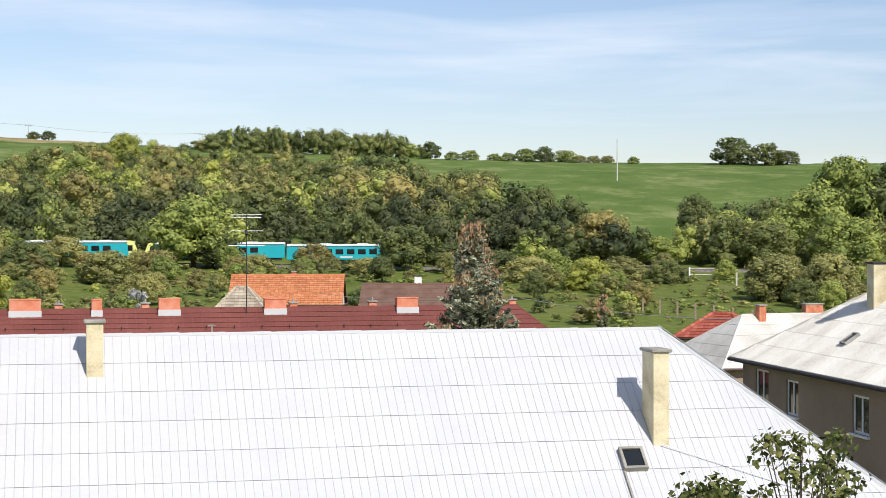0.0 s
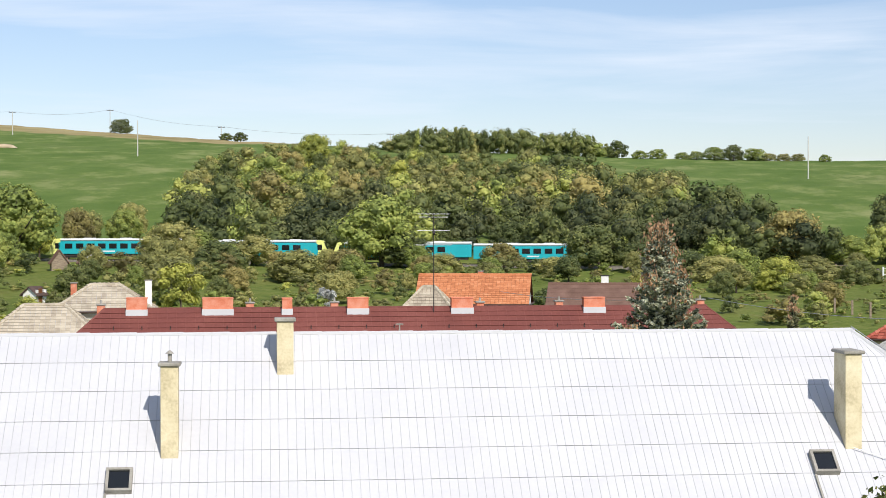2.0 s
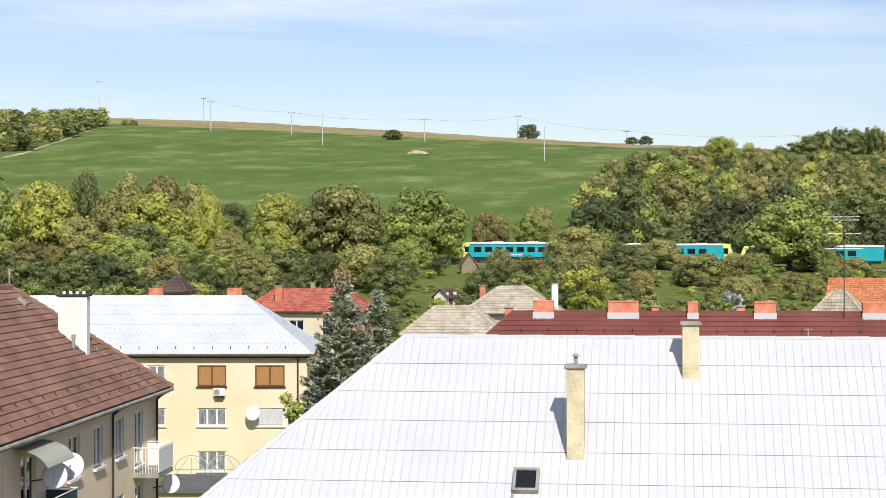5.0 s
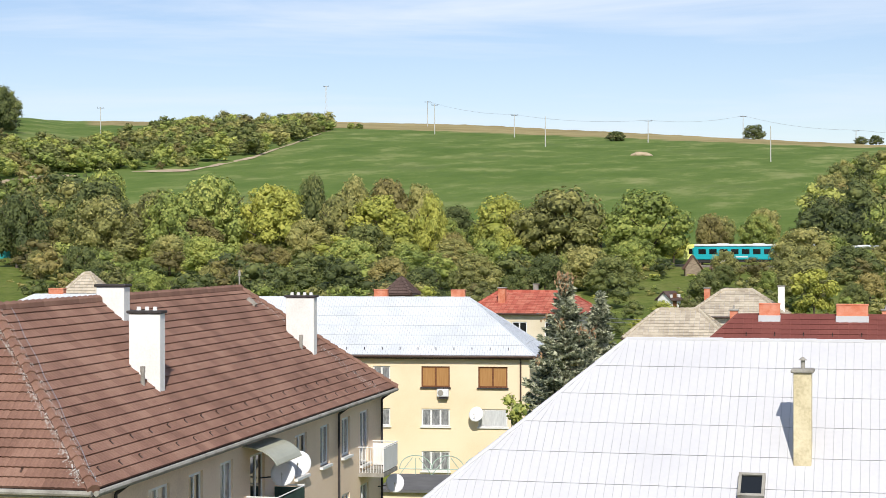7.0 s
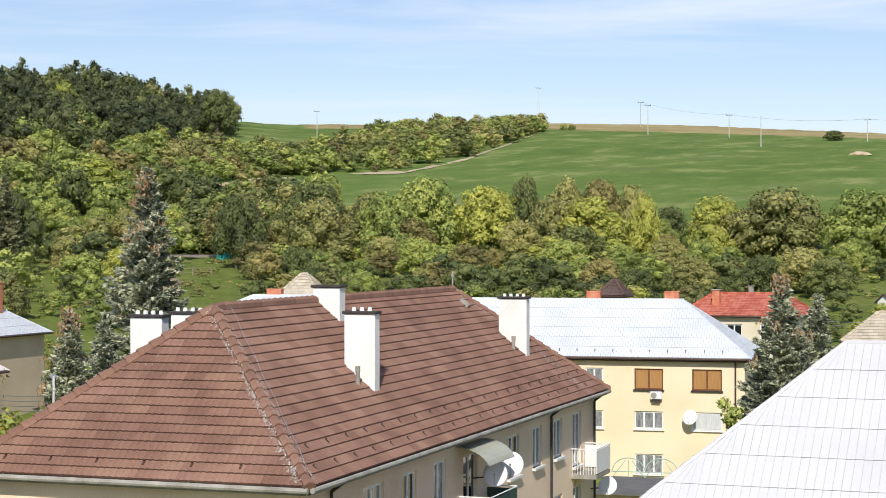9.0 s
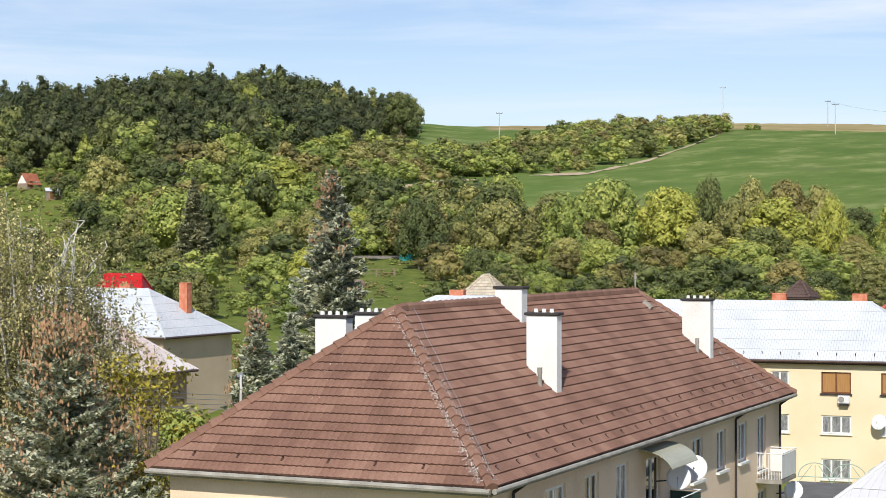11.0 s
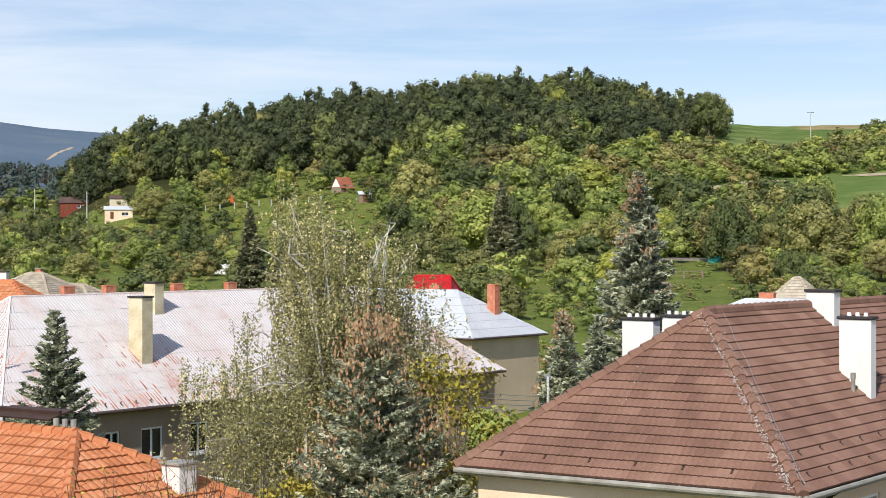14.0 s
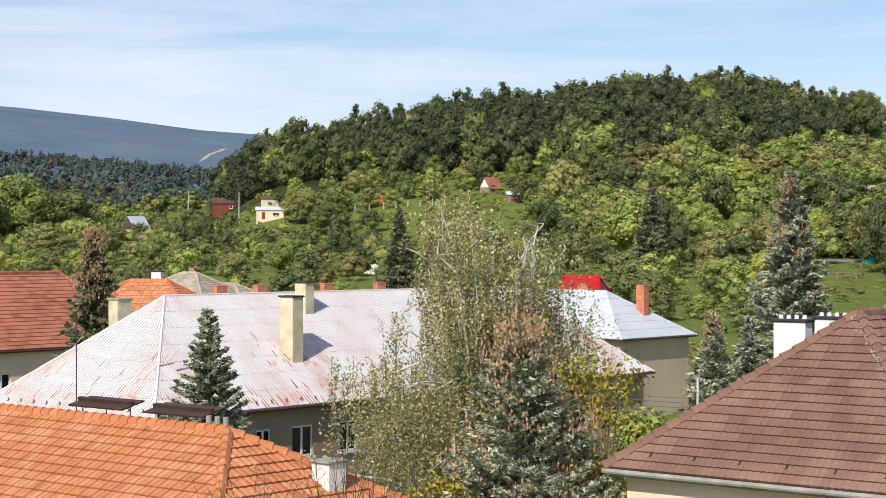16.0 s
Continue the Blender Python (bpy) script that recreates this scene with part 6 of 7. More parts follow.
def build_railway():
    bed = bmesh.new()
    rows = []
    for i in range(130):
        x = 90 - i * 4.5
        p, q = rail_point(x), rail_point(x - 1)
        d = (q - p).normalized()
        n = Vector((-d.y, d.x, 0))
        rows.append([bed.verts.new(p + n * o + Vector((0, 0, h))) for o, h in ((-3.4, -0.7), (-1.9, 0.42), (1.9, 0.42), (3.4, -0.7))])
    for a, b in zip(rows, rows[1:]):
        for i in range(3):
            bed.faces.new((a[i], a[i + 1], b[i + 1], b[i]))
    tagged(part("railway_embankment", bed, M["ballast"]), "ballasted railway bed along the hillside", "railway", kind="structure")
    for o in (-0.72, 0.72):
        bm = bmesh.new()
        last = None
        for i in range(130):
            x = 90 - i * 4.5
            p, q = rail_point(x), rail_point(x - 1)
            d = (q - p).normalized()
            c = p + Vector((-d.y, d.x, 0)) * o + Vector((0, 0, 0.53))
            if last:
                rod(bm, last, c, 0.06, 0.06, 4)
            last = c
        tagged(part("rail", bm, M["dark_metal"]), "rusty steel running rail", "rail", kind="structure")


build_railway()


def train_car(start, cab, label):
    """One carriage, its right-hand end at start along the line. cab: which end has the driver's cab (1 right, -1 left)."""
    long, half = 22.6, 1.43
    p, q = rail_point(start), rail_point(start - long)
    mid = (p + q) / 2
    car = empty("train_car", mid.x, mid.y, mid.z + 0.6, math.degrees(math.atan2(p.y - q.y, p.x - q.x)), label, "train", "railcar carriages")
    x0, x1 = -long / 2, long / 2
    # side windows, cut as an inset band
    win = []
    for i in range(9):
        c = x0 + 3.1 + i * 1.82
        win.append((c - 0.62, c + 0.62, 1.75, 2.58))
    doors = (x0 + 1.3, x1 - 1.9) if cab > 0 else (x0 + 1.9, x1 - 1.3)
    bm = bmesh.new()
    prof = [(-half, 0.85), (-half, 2.95), (half, 2.95), (half, 0.85)]
    xb0, xb1 = (x0, x1 - 1.7) if cab > 0 else (x0 + 1.7, x1)
    ring = [[bm.verts.new((x, y, z)) for y, z in prof] for x in (xb0, xb1)]
    for i in range(4):
        bm.faces.new((ring[0][i], ring[0][(i + 1) % 4], ring[1][(i + 1) % 4], ring[1][i]))
    bm.faces.new(ring[0][::-1])
    bm.faces.new(ring[1])
    bmesh.ops.bevel(bm, geom=bm.edges[:], offset=0.06, segments=2, affect="EDGES")
    body = part("body", bm, M["turquoise"], car, "turquoise painted side")
    bm = bmesh.new()
    box(bm, xb0, xb1, -half + 0.02, half - 0.02, 2.88, 3.42)
    bmesh.ops.bevel(bm, geom=[e for e in bm.edges if abs(e.verts[0].co.x - e.verts[1].co.x) > 1], offset=0.3, segments=3, affect="EDGES")
    part("roof", bm, M["train_white"], car, "white rounded roof")
    for s in (-1, 1):
        for a, b, zb, zt in win:
            boxed("window", (a, b, s * half - 0.03, s * half + 0.025, zb, zt), M["glass"], body)
        for d in doors:
            dr = boxed("door", (d - 0.45, d + 0.45, s * half - 0.03, s * half + 0.03, 0.9, 2.75), M["turquoise"], body)
            boxed("door_window", (d - 0.28, d + 0.28, s * half - 0.02, s * half + 0.045, 1.7, 2.5), M["glass"], dr)
        boxed("marking", (-2.6, -0.6, s * half - 0.01, s * half + 0.02, 1.2, 1.42), M["train_white"], body, "small white marking")
    # the cab, pale yellow with a raked front
    cx0, cx1 = (xb1, x1) if cab > 0 else (x0, xb0)
    tipx, backx = (cx1, cx0) if cab > 0 else (cx0, cx1)
    bm = bmesh.new()
    side = [(backx, 0.85), (tipx, 0.85), (tipx, 1.75), (tipx - cab * 0.62, 3.30), (backx, 3.42)]
    l = [bm.verts.new((x, -half, z)) for x, z in side]
    r = [bm.verts.new((x, half, z)) for x, z in side]
    bm.faces.new(l)
    bm.faces.new(r[::-1])
    for i in range(5):
        bm.faces.new((l[(i + 1) % 5], l[i], r[i], r[(i + 1) % 5]))
    bmesh.ops.recalc_face_normals(bm, faces=bm.faces[:])
    bmesh.ops.bevel(bm, geom=bm.edges[:], offset=0.08, segments=2, affect="EDGES")
    cabin_ob = part("cab", bm, M["cab_yellow"], car, "pale yellow driver's cab")
    for s in (-1, 1):
        boxed("cab_window", (min(backx, backx + cab * 0.95) + 0.15, max(backx, backx + cab * 0.95) - 0.05, s * half - 0.03, s * half + 0.03, 1.75, 2.65), M["glass"], cabin_ob)
    bm = bmesh.new()
    d = Vector((cab * -0.62, 0, 1.55)).normalized()
    base = Vector((tipx + cab * 0.03, 0, 1.85))
    c = [base + Vector((0, -1.15, 0)), base + Vector((0, 1.15, 0)), base + d * 1.35 + Vector((0, 1.1, 0)), base + d * 1.35 + Vector((0, -1.1, 0))]
    o = Vector((cab * 0.03, 0, 0.012))
    a, b = [bm.verts.new(v) for v in c], [bm.verts.new(v + o) for v in c]
    bm.faces.new(a)
    bm.faces.new(b[::-1])
    for i in range(4):
        bm.faces.new((a[i], a[(i + 1) % 4], b[(i + 1) % 4], b[i]))
    part("windscreen", bm, M["glass"], cabin_ob)
    boxed("skirt", (xb0 + 0.6, xb1 - 0.6, -1.2, 1.2, 0.45, 0.85), M["dark_metal"], car, "dark underframe equipment")
    for bx in (x0 + 3.6, x1 - 3.6):
        bog = boxed("bogie", (bx - 1.6, bx + 1.6, -1.1, 1.1, 0.25, 0.7), M["black"], car, "dark bogie")
        for wx in (bx - 1.1, bx + 1.1):
            bm = bmesh.new()
            rod(bm, (wx, -0.8, 0.42), (wx, 0.8, 0.42), 0.40, 0.40, 14)
            part("wheelset", bm, M["dark_metal"], bog)
    for u in (-5, 1, 6):
        boxed("roof_unit", (u - 0.9, u + 0.9, -0.6, 0.6, 3.40, 3.52), M["train_white"], car)
    return car


head = -2.8
for i, cab in enumerate((1, -1, 1, -1)):
    train_car(head, cab, "turquoise railcar carriage with a white roof and pale yellow cab")
    head -= 22.95 if i % 2 == 0 else 23.7


# ---- poles and wires ----
def pole(az, r, h, cross=True, lattice=False):
    x, y = polar(az, r)
    ob = empty("power_pole", x, y, gz(x, y), az, "lattice power pylon on the hilltop" if lattice else "pale concrete power pole on the field", "power pole", "power poles")
    bm = bmesh.new()
    if lattice:
        for sx in (-1, 1):
            for sy in (-1, 1):
                rod(bm, (sx * 0.7, sy * 0.7, -0.3), (sx * 0.2, sy * 0.2, h), 0.09, 0.07, 4)
        for k in range(7):
            w0, w1 = 0.7 - 0.5 * k / 7, 0.7 - 0.5 * (k + 1) / 7
            for s in (-1, 1):
                rod(bm, (-w0, s * w0, h * k / 7), (w1, s * w1, h * (k + 1) / 7), 0.05, 0.05, 4)
                rod(bm, (s * w0, -w0, h * k / 7), (s * w1, w1, h * (k + 1) / 7), 0.05, 0.05, 4)
    else:
        rod(bm, (0, 0, -0.4), (0, 0, h), 0.20, 0.12, 8)
    part("pole", bm, M["concrete_pale"], ob)
    if cross or lattice:
        bm = bmesh.new()
        box(bm, -1.3, 1.3, -0.07, 0.07, h - 0.45, h - 0.28)
        for s in (-1.2, 0, 1.2):
            rod(bm, (s, 0, h - 0.3), (s, 0, h + 0.1), 0.06, 0.05, 6)
        part("crossarm", bm, M["dark_metal"], ob)
    return Vector((x, y, gz(x, y) + h))


line_a = [pole(*a) for a in ((-5.67, 499, 11.8, False), (15.96, 554, 11.0, False), (23.2, 627, 10.9, False), (26.81, 715, 12.2, True), (37.58, 719, 11.3, True))]
line_b = [pole(*a) for a in ((7.81, 660, 5.7), (13.29, 692, 5.3), (16.83, 733, 9.4), (19.87, 672, 8.4), (24.21, 699, 9.0), (27.04, 806, 11.6))]
pole(6.14, 640, 8.4)
pole(30.35, 778, 18.5, True, True)
pole(62.53, 615, 9.5)
pole(60.9, 500, 9.0, False)


def wire(p, q, sag, thick=0.035):
    cu = bpy.data.curves.new("wire", "CURVE")
    cu.dimensions, cu.bevel_depth, cu.bevel_resolution = "3D", thick, 0
    sp = cu.splines.new("POLY")
    sp.points.add(10)
    for i in range(11):
        k = i / 10
        v = p.lerp(q, k) - Vector((0, 0, sag * 4 * k * (1 - k)))
        sp.points[i].co = (*v, 1)
    cu.materials.append(M["zinc"])
    return tagged(new("power_line", cu), "thin power line strung between poles", "wire", "power lines")


for a, b in zip(line_b, line_b[1:]):
    wire(a, b, 1.5)
wire(line_b[-1], line_a[3], 0.5)

# ---- tracks and bare ground on the hill ----
def track(name, pts, wide, label):
    bm = bmesh.new()
    rows = []
    dense = []
    for (a0, r0), (a1, r1) in zip(pts, pts[1:]):
        for k in range(8):
            dense.append((a0 + (a1 - a0) * k / 8, r0 + (r1 - r0) * k / 8))
    dense.append(pts[-1])
    rng = np.random.default_rng(9)
    for i, (az, r) in enumerate(dense):
        w = wide * rng.uniform(0.5, 1.4) * min(1.0, 0.15 + 0.25 * min(i, len(dense) - 1 - i))
        row = []
        for o in (-w, 0, w):
            x, y = polar(az, r + o)
            row.append(bm.verts.new((x, y, gz(x, y) + 0.12)))
        rows.append(row)
    for a, b in zip(rows, rows[1:]):
        for i in range(2):
            bm.faces.new((a[i], a[i + 1], b[i + 1], b[i]))
    return tagged(part(name, bm, M["dirt"]), label, "track", kind="structure")


track("dirt_track", ((36.6, 522), (34.7, 523), (33.6, 547), (32.7, 570), (31.4, 641), (30.2, 742)), 3.4, "dry dirt strip between field and scrub")
track("dirt_track", ((41.2, 458), (40.4, 484), (39.4, 500), (38.3, 512)), 3.4, "dry dirt strip between field and scrub")
track("clearing_strip", ((62.2, 2960), (61.8, 3080), (61.3, 3180)), 16.0, "pale cleared strip on the far mountain")
track("gully", ((13.95, 400), (13.65, 362), (13.4, 332)), 7.0, "bare earth gully beside the wood")


# ---- fittings on the buildings ----
def dish(parent, x, y, z, r, turn, tilt=-25, arm=0.5, wall=(0, 0.5, 0)):
    """A satellite dish: shallow bowl, feed arm and wall bracket."""
    bm = bmesh.new()
    m = pose(x, y, z, 90 + tilt, 0, turn)
    rings = []
    for k in range(5):
        q = r * k / 4
        rings.append([bm.verts.new(m @ Vector((q * math.cos(a * math.tau / 20), q * 1.08 * math.sin(a * math.tau / 20), 0.12 * q * q / r))) for a in range(20)] if k else [bm.verts.new(m @ Vector((0, 0, 0)))])
    for a in range(20):
        bm.faces.new((rings[0][0], rings[1][a], rings[1][(a + 1) % 20]))
        for k in range(1, 4):
            bm.faces.new((rings[k][a], rings[k + 1][a], rings[k + 1][(a + 1) % 20], rings[k][(a + 1) % 20]))
    bowl = part("satellite_dish", bm, M["white_dish"], parent, "white satellite dish", smooth=True)
    so = bowl.modifiers.new("thick", "SOLIDIFY")
    so.thickness = 0.02
    bm = bmesh.new()
    rod(bm, m @ Vector((0, -r, 0.1)), m @ Vector((0, -0.35 * r, r * 1.05)), 0.010, 0.010, 5)
    rod(bm, m @ Vector((0, -0.35 * r, r * 0.95)), m @ Vector((0, -0.30 * r, r * 1.15)), 0.030, 0.025, 6)
    part("feed_arm", bm, M["concrete_pale"], bowl)
    bm = bmesh.new()
    back = m @ Vector((0, 0, -arm))
    rod(bm, m @ Vector((0, 0, 0)), back, 0.025, 0.025, 6)
    rod(bm, back, back + Vector(wall), 0.025, 0.025, 6)
    part("bracket", bm, M["dark_metal"], bowl)
    return bowl


# brown-roofed block: dishes, balconies, canopy, downpipes, snow hooks
for x, z, r in ((-1.15, 8.45, 0.40), (0.65, 8.55, 0.42), (14.4, 6.05, 0.38)):
    dish(b_house, x, -5.5, z, r, -78, arm=0.2, wall=(0, 0.78, -0.1))


def balcony(x0, x1, z, deep, panel, label):
    y0, y1 = -4.73 - deep, -4.735
    slab = boxed("balcony", (x0, x1, y0, y1, z - 0.16, z), M["concrete"], b_house, label)
    boxed("front_panel", (x0, x1, y0, y0 + 0.04, z + 0.05, z + 0.95), M[panel], slab)
    boxed("side_panel", (x1 - 0.04, x1, y0 + 0.05, y1, z + 0.05, z + 0.95), M[panel], slab)
    for i in range(9):
        y = y0 + 0.1 + (deep - 0.15) * i / 8
        bm = bmesh.new()
        rod(bm, (x0 + 0.02, y, z), (x0 + 0.02, y, z + 0.95), 0.014, 0.014, 5)
        part("baluster", bm, M["white_paint"], slab)
    bm = bmesh.new()
    rod(bm, (x0, y0, z + 1.02), (x1, y0, z + 1.02), 0.025, 0.025, 6)
    rod(bm, (x0, y0, z + 1.02), (x0, y1, z + 1.02), 0.025, 0.025, 6)
    rod(bm, (x1, y0, z + 1.02), (x1, y1, z + 1.02), 0.025, 0.025, 6)
    part("handrail", bm, M["white_paint"], slab)
    return slab


balcony(11.4, 13.7, 6.85, 1.05, "white_paint", "white-panelled balcony")
balcony(-2.6, 0.4, 6.85, 1.05, "green_cloth", "balcony screened with dark green cloth")
bm = bmesh.new()
for i in range(9):
    a0, a1 = math.pi * 0.08 + math.pi * 0.5 * i / 9, math.pi * 0.08 + math.pi * 0.5 * (i + 1) / 9
    y0, z0_, y1, z1_ = -4.75 - 1.15 * math.cos(a0), 8.75 + 0.75 * math.sin(a0), -4.75 - 1.15 * math.cos(a1), 8.75 + 0.75 * math.sin(a1)
    v = [bm.verts.new(q) for q in ((-3.0, y0, z0_), (-0.2, y0, z0_), (-0.2, y1, z1_), (-3.0, y1, z1_), (-3.0, y0, z0_ + 0.03), (-0.2, y0, z0_ + 0.03), (-0.2, y1, z1_ + 0.03), (-3.0, y1, z1_ + 0.03))]
    for f in ((0, 1, 2, 3), (7, 6, 5, 4), (0, 4, 5, 1), (1, 5, 6, 2), (2, 6, 7, 3), (3, 7, 4, 0)):
        bm.faces.new([v[k] for k in f])
part("canopy", bm, M["canopy"], b_house, "curved translucent balcony canopy")
for x in (14.9, 8.2, -13.5):
    bm = bmesh.new()
    rod(bm, (x, -4.82, 0), (x, -4.82, 9.5), 0.05, 0.05, 8)
    rod(bm, (x, -4.82, 9.5), (x, -5.2, 9.78), 0.05, 0.05, 8)
    part("downpipe", bm, M["dark_metal"], b_house)
boxed("eaves_board", (-15.75, 15.75, -5.14, -5.10, 9.69, 9.78), M["concrete"], b_roof, "grey eaves board")
boxed("eaves_board", (-15.74, -15.70, -5.05, 5.05, 9.69, 9.78), M["concrete"], b_roof, "grey eaves board")


def snow_hooks(roof, origin, along, up, out, rows, spacing, count, mat, size=0.09):
    """Small snow hooks in rows along a slope, all sharing one mesh."""
    bm = bmesh.new()
    box(bm, -0.025, 0.025, 0, 0.03, 0, size)
    box(bm, -0.025, 0.025, -0.12, 0.0, 0, 0.02)
    me = bpy.data.meshes.new("snow_hook")
    bm.to_mesh(me)
    bm.free()
    me.materials.append(M[mat])
    m3 = Matrix((along, up, out)).transposed()
    for s, shift in rows:
        for i in range(count):
            o = new("snow_hook", me)
            o.parent = roof
            o.matrix_local = Matrix.Translation(origin + along * (spacing * (i + shift)) + up * s + out * 0.07) @ m3.to_4x4()


b_up, b_out = Vector((0, 5.18, 4.27)).normalized(), Vector((0, -4.27, 5.18)).normalized()
snow_hooks(b_roof, Vector((-15.2, -5.18, 9.9)), Vector((1, 0, 0)), b_up, b_out, ((0.55, 0.4), (1.25, 0.9)), 1.4, 21, "brown_metal", 0.055)
e_up, e_out = Vector((5.08, 0, 4.27)).normalized(), Vector((-4.27, 0, 5.08)).normalized()
snow_hooks(b_roof, Vector((-15.79, 4.6, 9.9)), Vector((0, -1, 0)), e_up, e_out, ((0.6, 0.5),), 1.4, 6, "brown_metal", 0.055)
y_up, y_out = Vector((0, 5.21, 3.79)).normalized(), Vector((0, -3.79, 5.21)).normalized()
snow_hooks(y_roof, Vector((-17.2, -5.21, 8.3)), Vector((1, 0, 0)), y_up, y_out, ((0.6, 0.8),), 1.25, 27, "dark_metal", 0.14)
p_up, p_out = Vector((0, 6.49, 5.25)).normalized(), Vector((0, -5.25, 6.49)).normalized()
snow_hooks(p_roof, Vector((-19.5, -6.49, 8.4)), Vector((1, 0, 0)), p_up, p_out, ((0.35, 0.8),), 1.0, 38, "dark_metal", 0.12)
pe_up, pe_out = Vector((6.24, 0, 5.25)).normalized(), Vector((-5.25, 0, 6.24)).normalized()
snow_hooks(p_roof, Vector((-20.22, 6.0, 8.4)), Vector((0, -1, 0)), pe_up, pe_out, ((0.35, 0.5),), 1.0, 12, "dark_metal", 0.12)
snow_hooks(r_roof, Vector((-16.5, -1.6, 12.11 - 1.6 * 4.26 / 4.77)), Vector((1, 0, 0)), Vector((0, 4.77, 4.26)).normalized(), Vector((0, -4.26, 4.77)).normalized(), ((0.6, 0.3),), 1.5, 22, "dark_metal", 0.14)


def lichen(roof, lines, count, seed, label):
    """Pale lichen flecks along hips and washed lines."""
    rng = np.random.default_rng(seed)
    pos, nrm = [], []
    for p, q, out, spread, share in lines:
        p, q, out = np.array(p), np.array(q), np.array(out, float)
        n = int(count * share)
        t = rng.random(n) ** 0.8
        c = p + (q - p) * t[:, None] + rng.standard_normal((n, 3)) * spread
        c = c - out * ((c - p) @ out)[:, None] + out * (0.085 + 0.01 * rng.random(n))[:, None]
        pos.append(c)
        nrm.append(np.tile(out, (n, 1)))
    pos, nrm = np.concatenate(pos), np.concatenate(nrm)
    v, f = clumps(rng, pos, nrm + rng.standard_normal(nrm.shape) * 0.05, 0.034 * rng.uniform(0.4, 1.6, len(pos)), 1.1)
    o = new("lichen", fast_mesh("lichen", v, f, M["concrete_pale"]))
    o.parent = roof
    tagged(o, label, kind="stuff")


lichen(b_roof, (((-10.7, -0.1, 14.2), (-15.6, -5.0, 9.95), tuple(b_out), 0.07, 0.30), ((-10.8, 0.1, 14.15), (-15.7, -4.9, 9.95), tuple(e_out), 0.07, 0.40), ((-11.2, 0.9, 13.7), (-13.6, 1.1, 11.6), tuple(e_out), 0.12, 0.12),
                ((10.6, -0.3, 14.0), (12.6, -5.0, 10.0), tuple(b_out), 0.25, 0.35), ((-5.0, -5.0, 10.0), (14.0, -4.9, 10.1), tuple(b_out), 0.25, 0.18), ((-15.6, 4.8, 9.95), (-15.6, -4.8, 9.95), tuple(e_out), 0.12, 0.12), ((-8, -2.4, 12.2), (9, -2.4, 12.2), tuple(b_out), 1.2, 0.10), ((-13.2, 2.0, 12.0), (-13.2, -2.0, 12.0), tuple(e_out), 0.8, 0.06)), 1500, 71, "pale lichen flecks on the tiles")

# yellow block: air conditioner, dish, downpipe
ac = boxed("air_conditioner", (11.4, 12.2, -5.1, -4.77, 5.45, 5.98), M["white_dish"], y_house, "white outdoor air-conditioning unit", 0.03)
bm = bmesh.new()
rod(bm, (11.65, -5.12, 5.72), (11.65, -5.08, 5.72), 0.2, 0.2, 16)
part("fan_grille", bm, M["concrete"], ac)
boxed("bracket", (11.5, 12.1, -5.1, -4.77, 5.30, 5.40), M["dark_metal"], ac)
dish(y_house, 14.15, -5.35, 4.3, 0.5, -10, arm=0.2, wall=(0, 0.6, -0.1))
bm = bmesh.new()
rod(bm, (17.15, -4.85, 0), (17.15, -4.85, 7.9), 0.06, 0.06, 8)
rod(bm, (17.15, -4.85, 7.9), (17.15, -5.2, 8.2), 0.06, 0.06, 8)
part("downpipe", bm, M["brown_metal"], y_house)
boxed("soffit", (-18.1, 18.1, -5.18, -4.78, 8.05, 8.13), M["brown_metal"], y_house, "dark brown soffit")

# television aerial above the maroon roof
mast = empty("aerial_mast", 0, 0, 0, 0, "tall television aerial mast with several aerials on a maroon roof", "antenna")
mast.matrix_world = r_house.matrix_world @ pose(1.22, -0.35, 12.0)
bm = bmesh.new()
rod(bm, (0, 0, -0.4), (0, 0, 5.3), 0.03, 0.022, 6)
part("mast", bm, M["dark_metal"], mast)
for z, half_len, n, y in ((5.25, 0.85, 9, 0.0), (5.08, 0.80, 7, 0.1), (4.35, 0.9, 6, -0.2), (3.55, 1.0, 5, 0.15)):
    bm = bmesh.new()
    rod(bm, (-half_len, 0, z), (half_len, 0, z), 0.016, 0.016, 5)
    for i in range(n):
        x = -half_len + 2 * half_len * i / (n - 1)
        rod(bm, (x, -0.35, z + 0.02), (x, 0.35, z + 0.02), 0.009, 0.009, 4)
    part("aerial", bm, M["zinc"], mast)
bm = bmesh.new()
rod(bm, (-0.12, 0, 4.6), (0.25, 0, 5.0), 0.01, 0.01, 4)
rod(bm, (0.0, -0.1, 4.15), (0.0, 0.1, 4.4), 0.08, 0.08, 6)
part("amplifier", bm, M["dark_metal"], mast)

# mast and lamps between the houses
def street_lamp(az, r, top, label):
    x, y = polar(az, r)
    ob = empty("street_lamp", x, y, 0, az + 90, label, "street lamp")
    bm = bmesh.new()
    rod(bm, (0, 0, -0.3), (0, 0, top - 0.6), 0.08, 0.055, 8)
    last = Vector((0, 0, top - 0.6))
    for i in range(1, 7):
        a = math.pi / 2 * i / 6
        p = Vector((0.9 * (1 - math.cos(a)), 0, top - 0.6 + 0.6 * math.sin(a)))
        rod(bm, last, p, 0.05, 0.045, 8)
        last = p
    part("post", bm, M["concrete_pale"], ob)
    bm = bmesh.new()
    box(bm, 0.85, 1.5, -0.13, 0.13, top - 0.08, top + 0.08)
    bmesh.ops.bevel(bm, geom=bm.edges[:], offset=0.05, segments=2, affect="EDGES")
    part("lamp_head", bm, M["zinc"], ob)


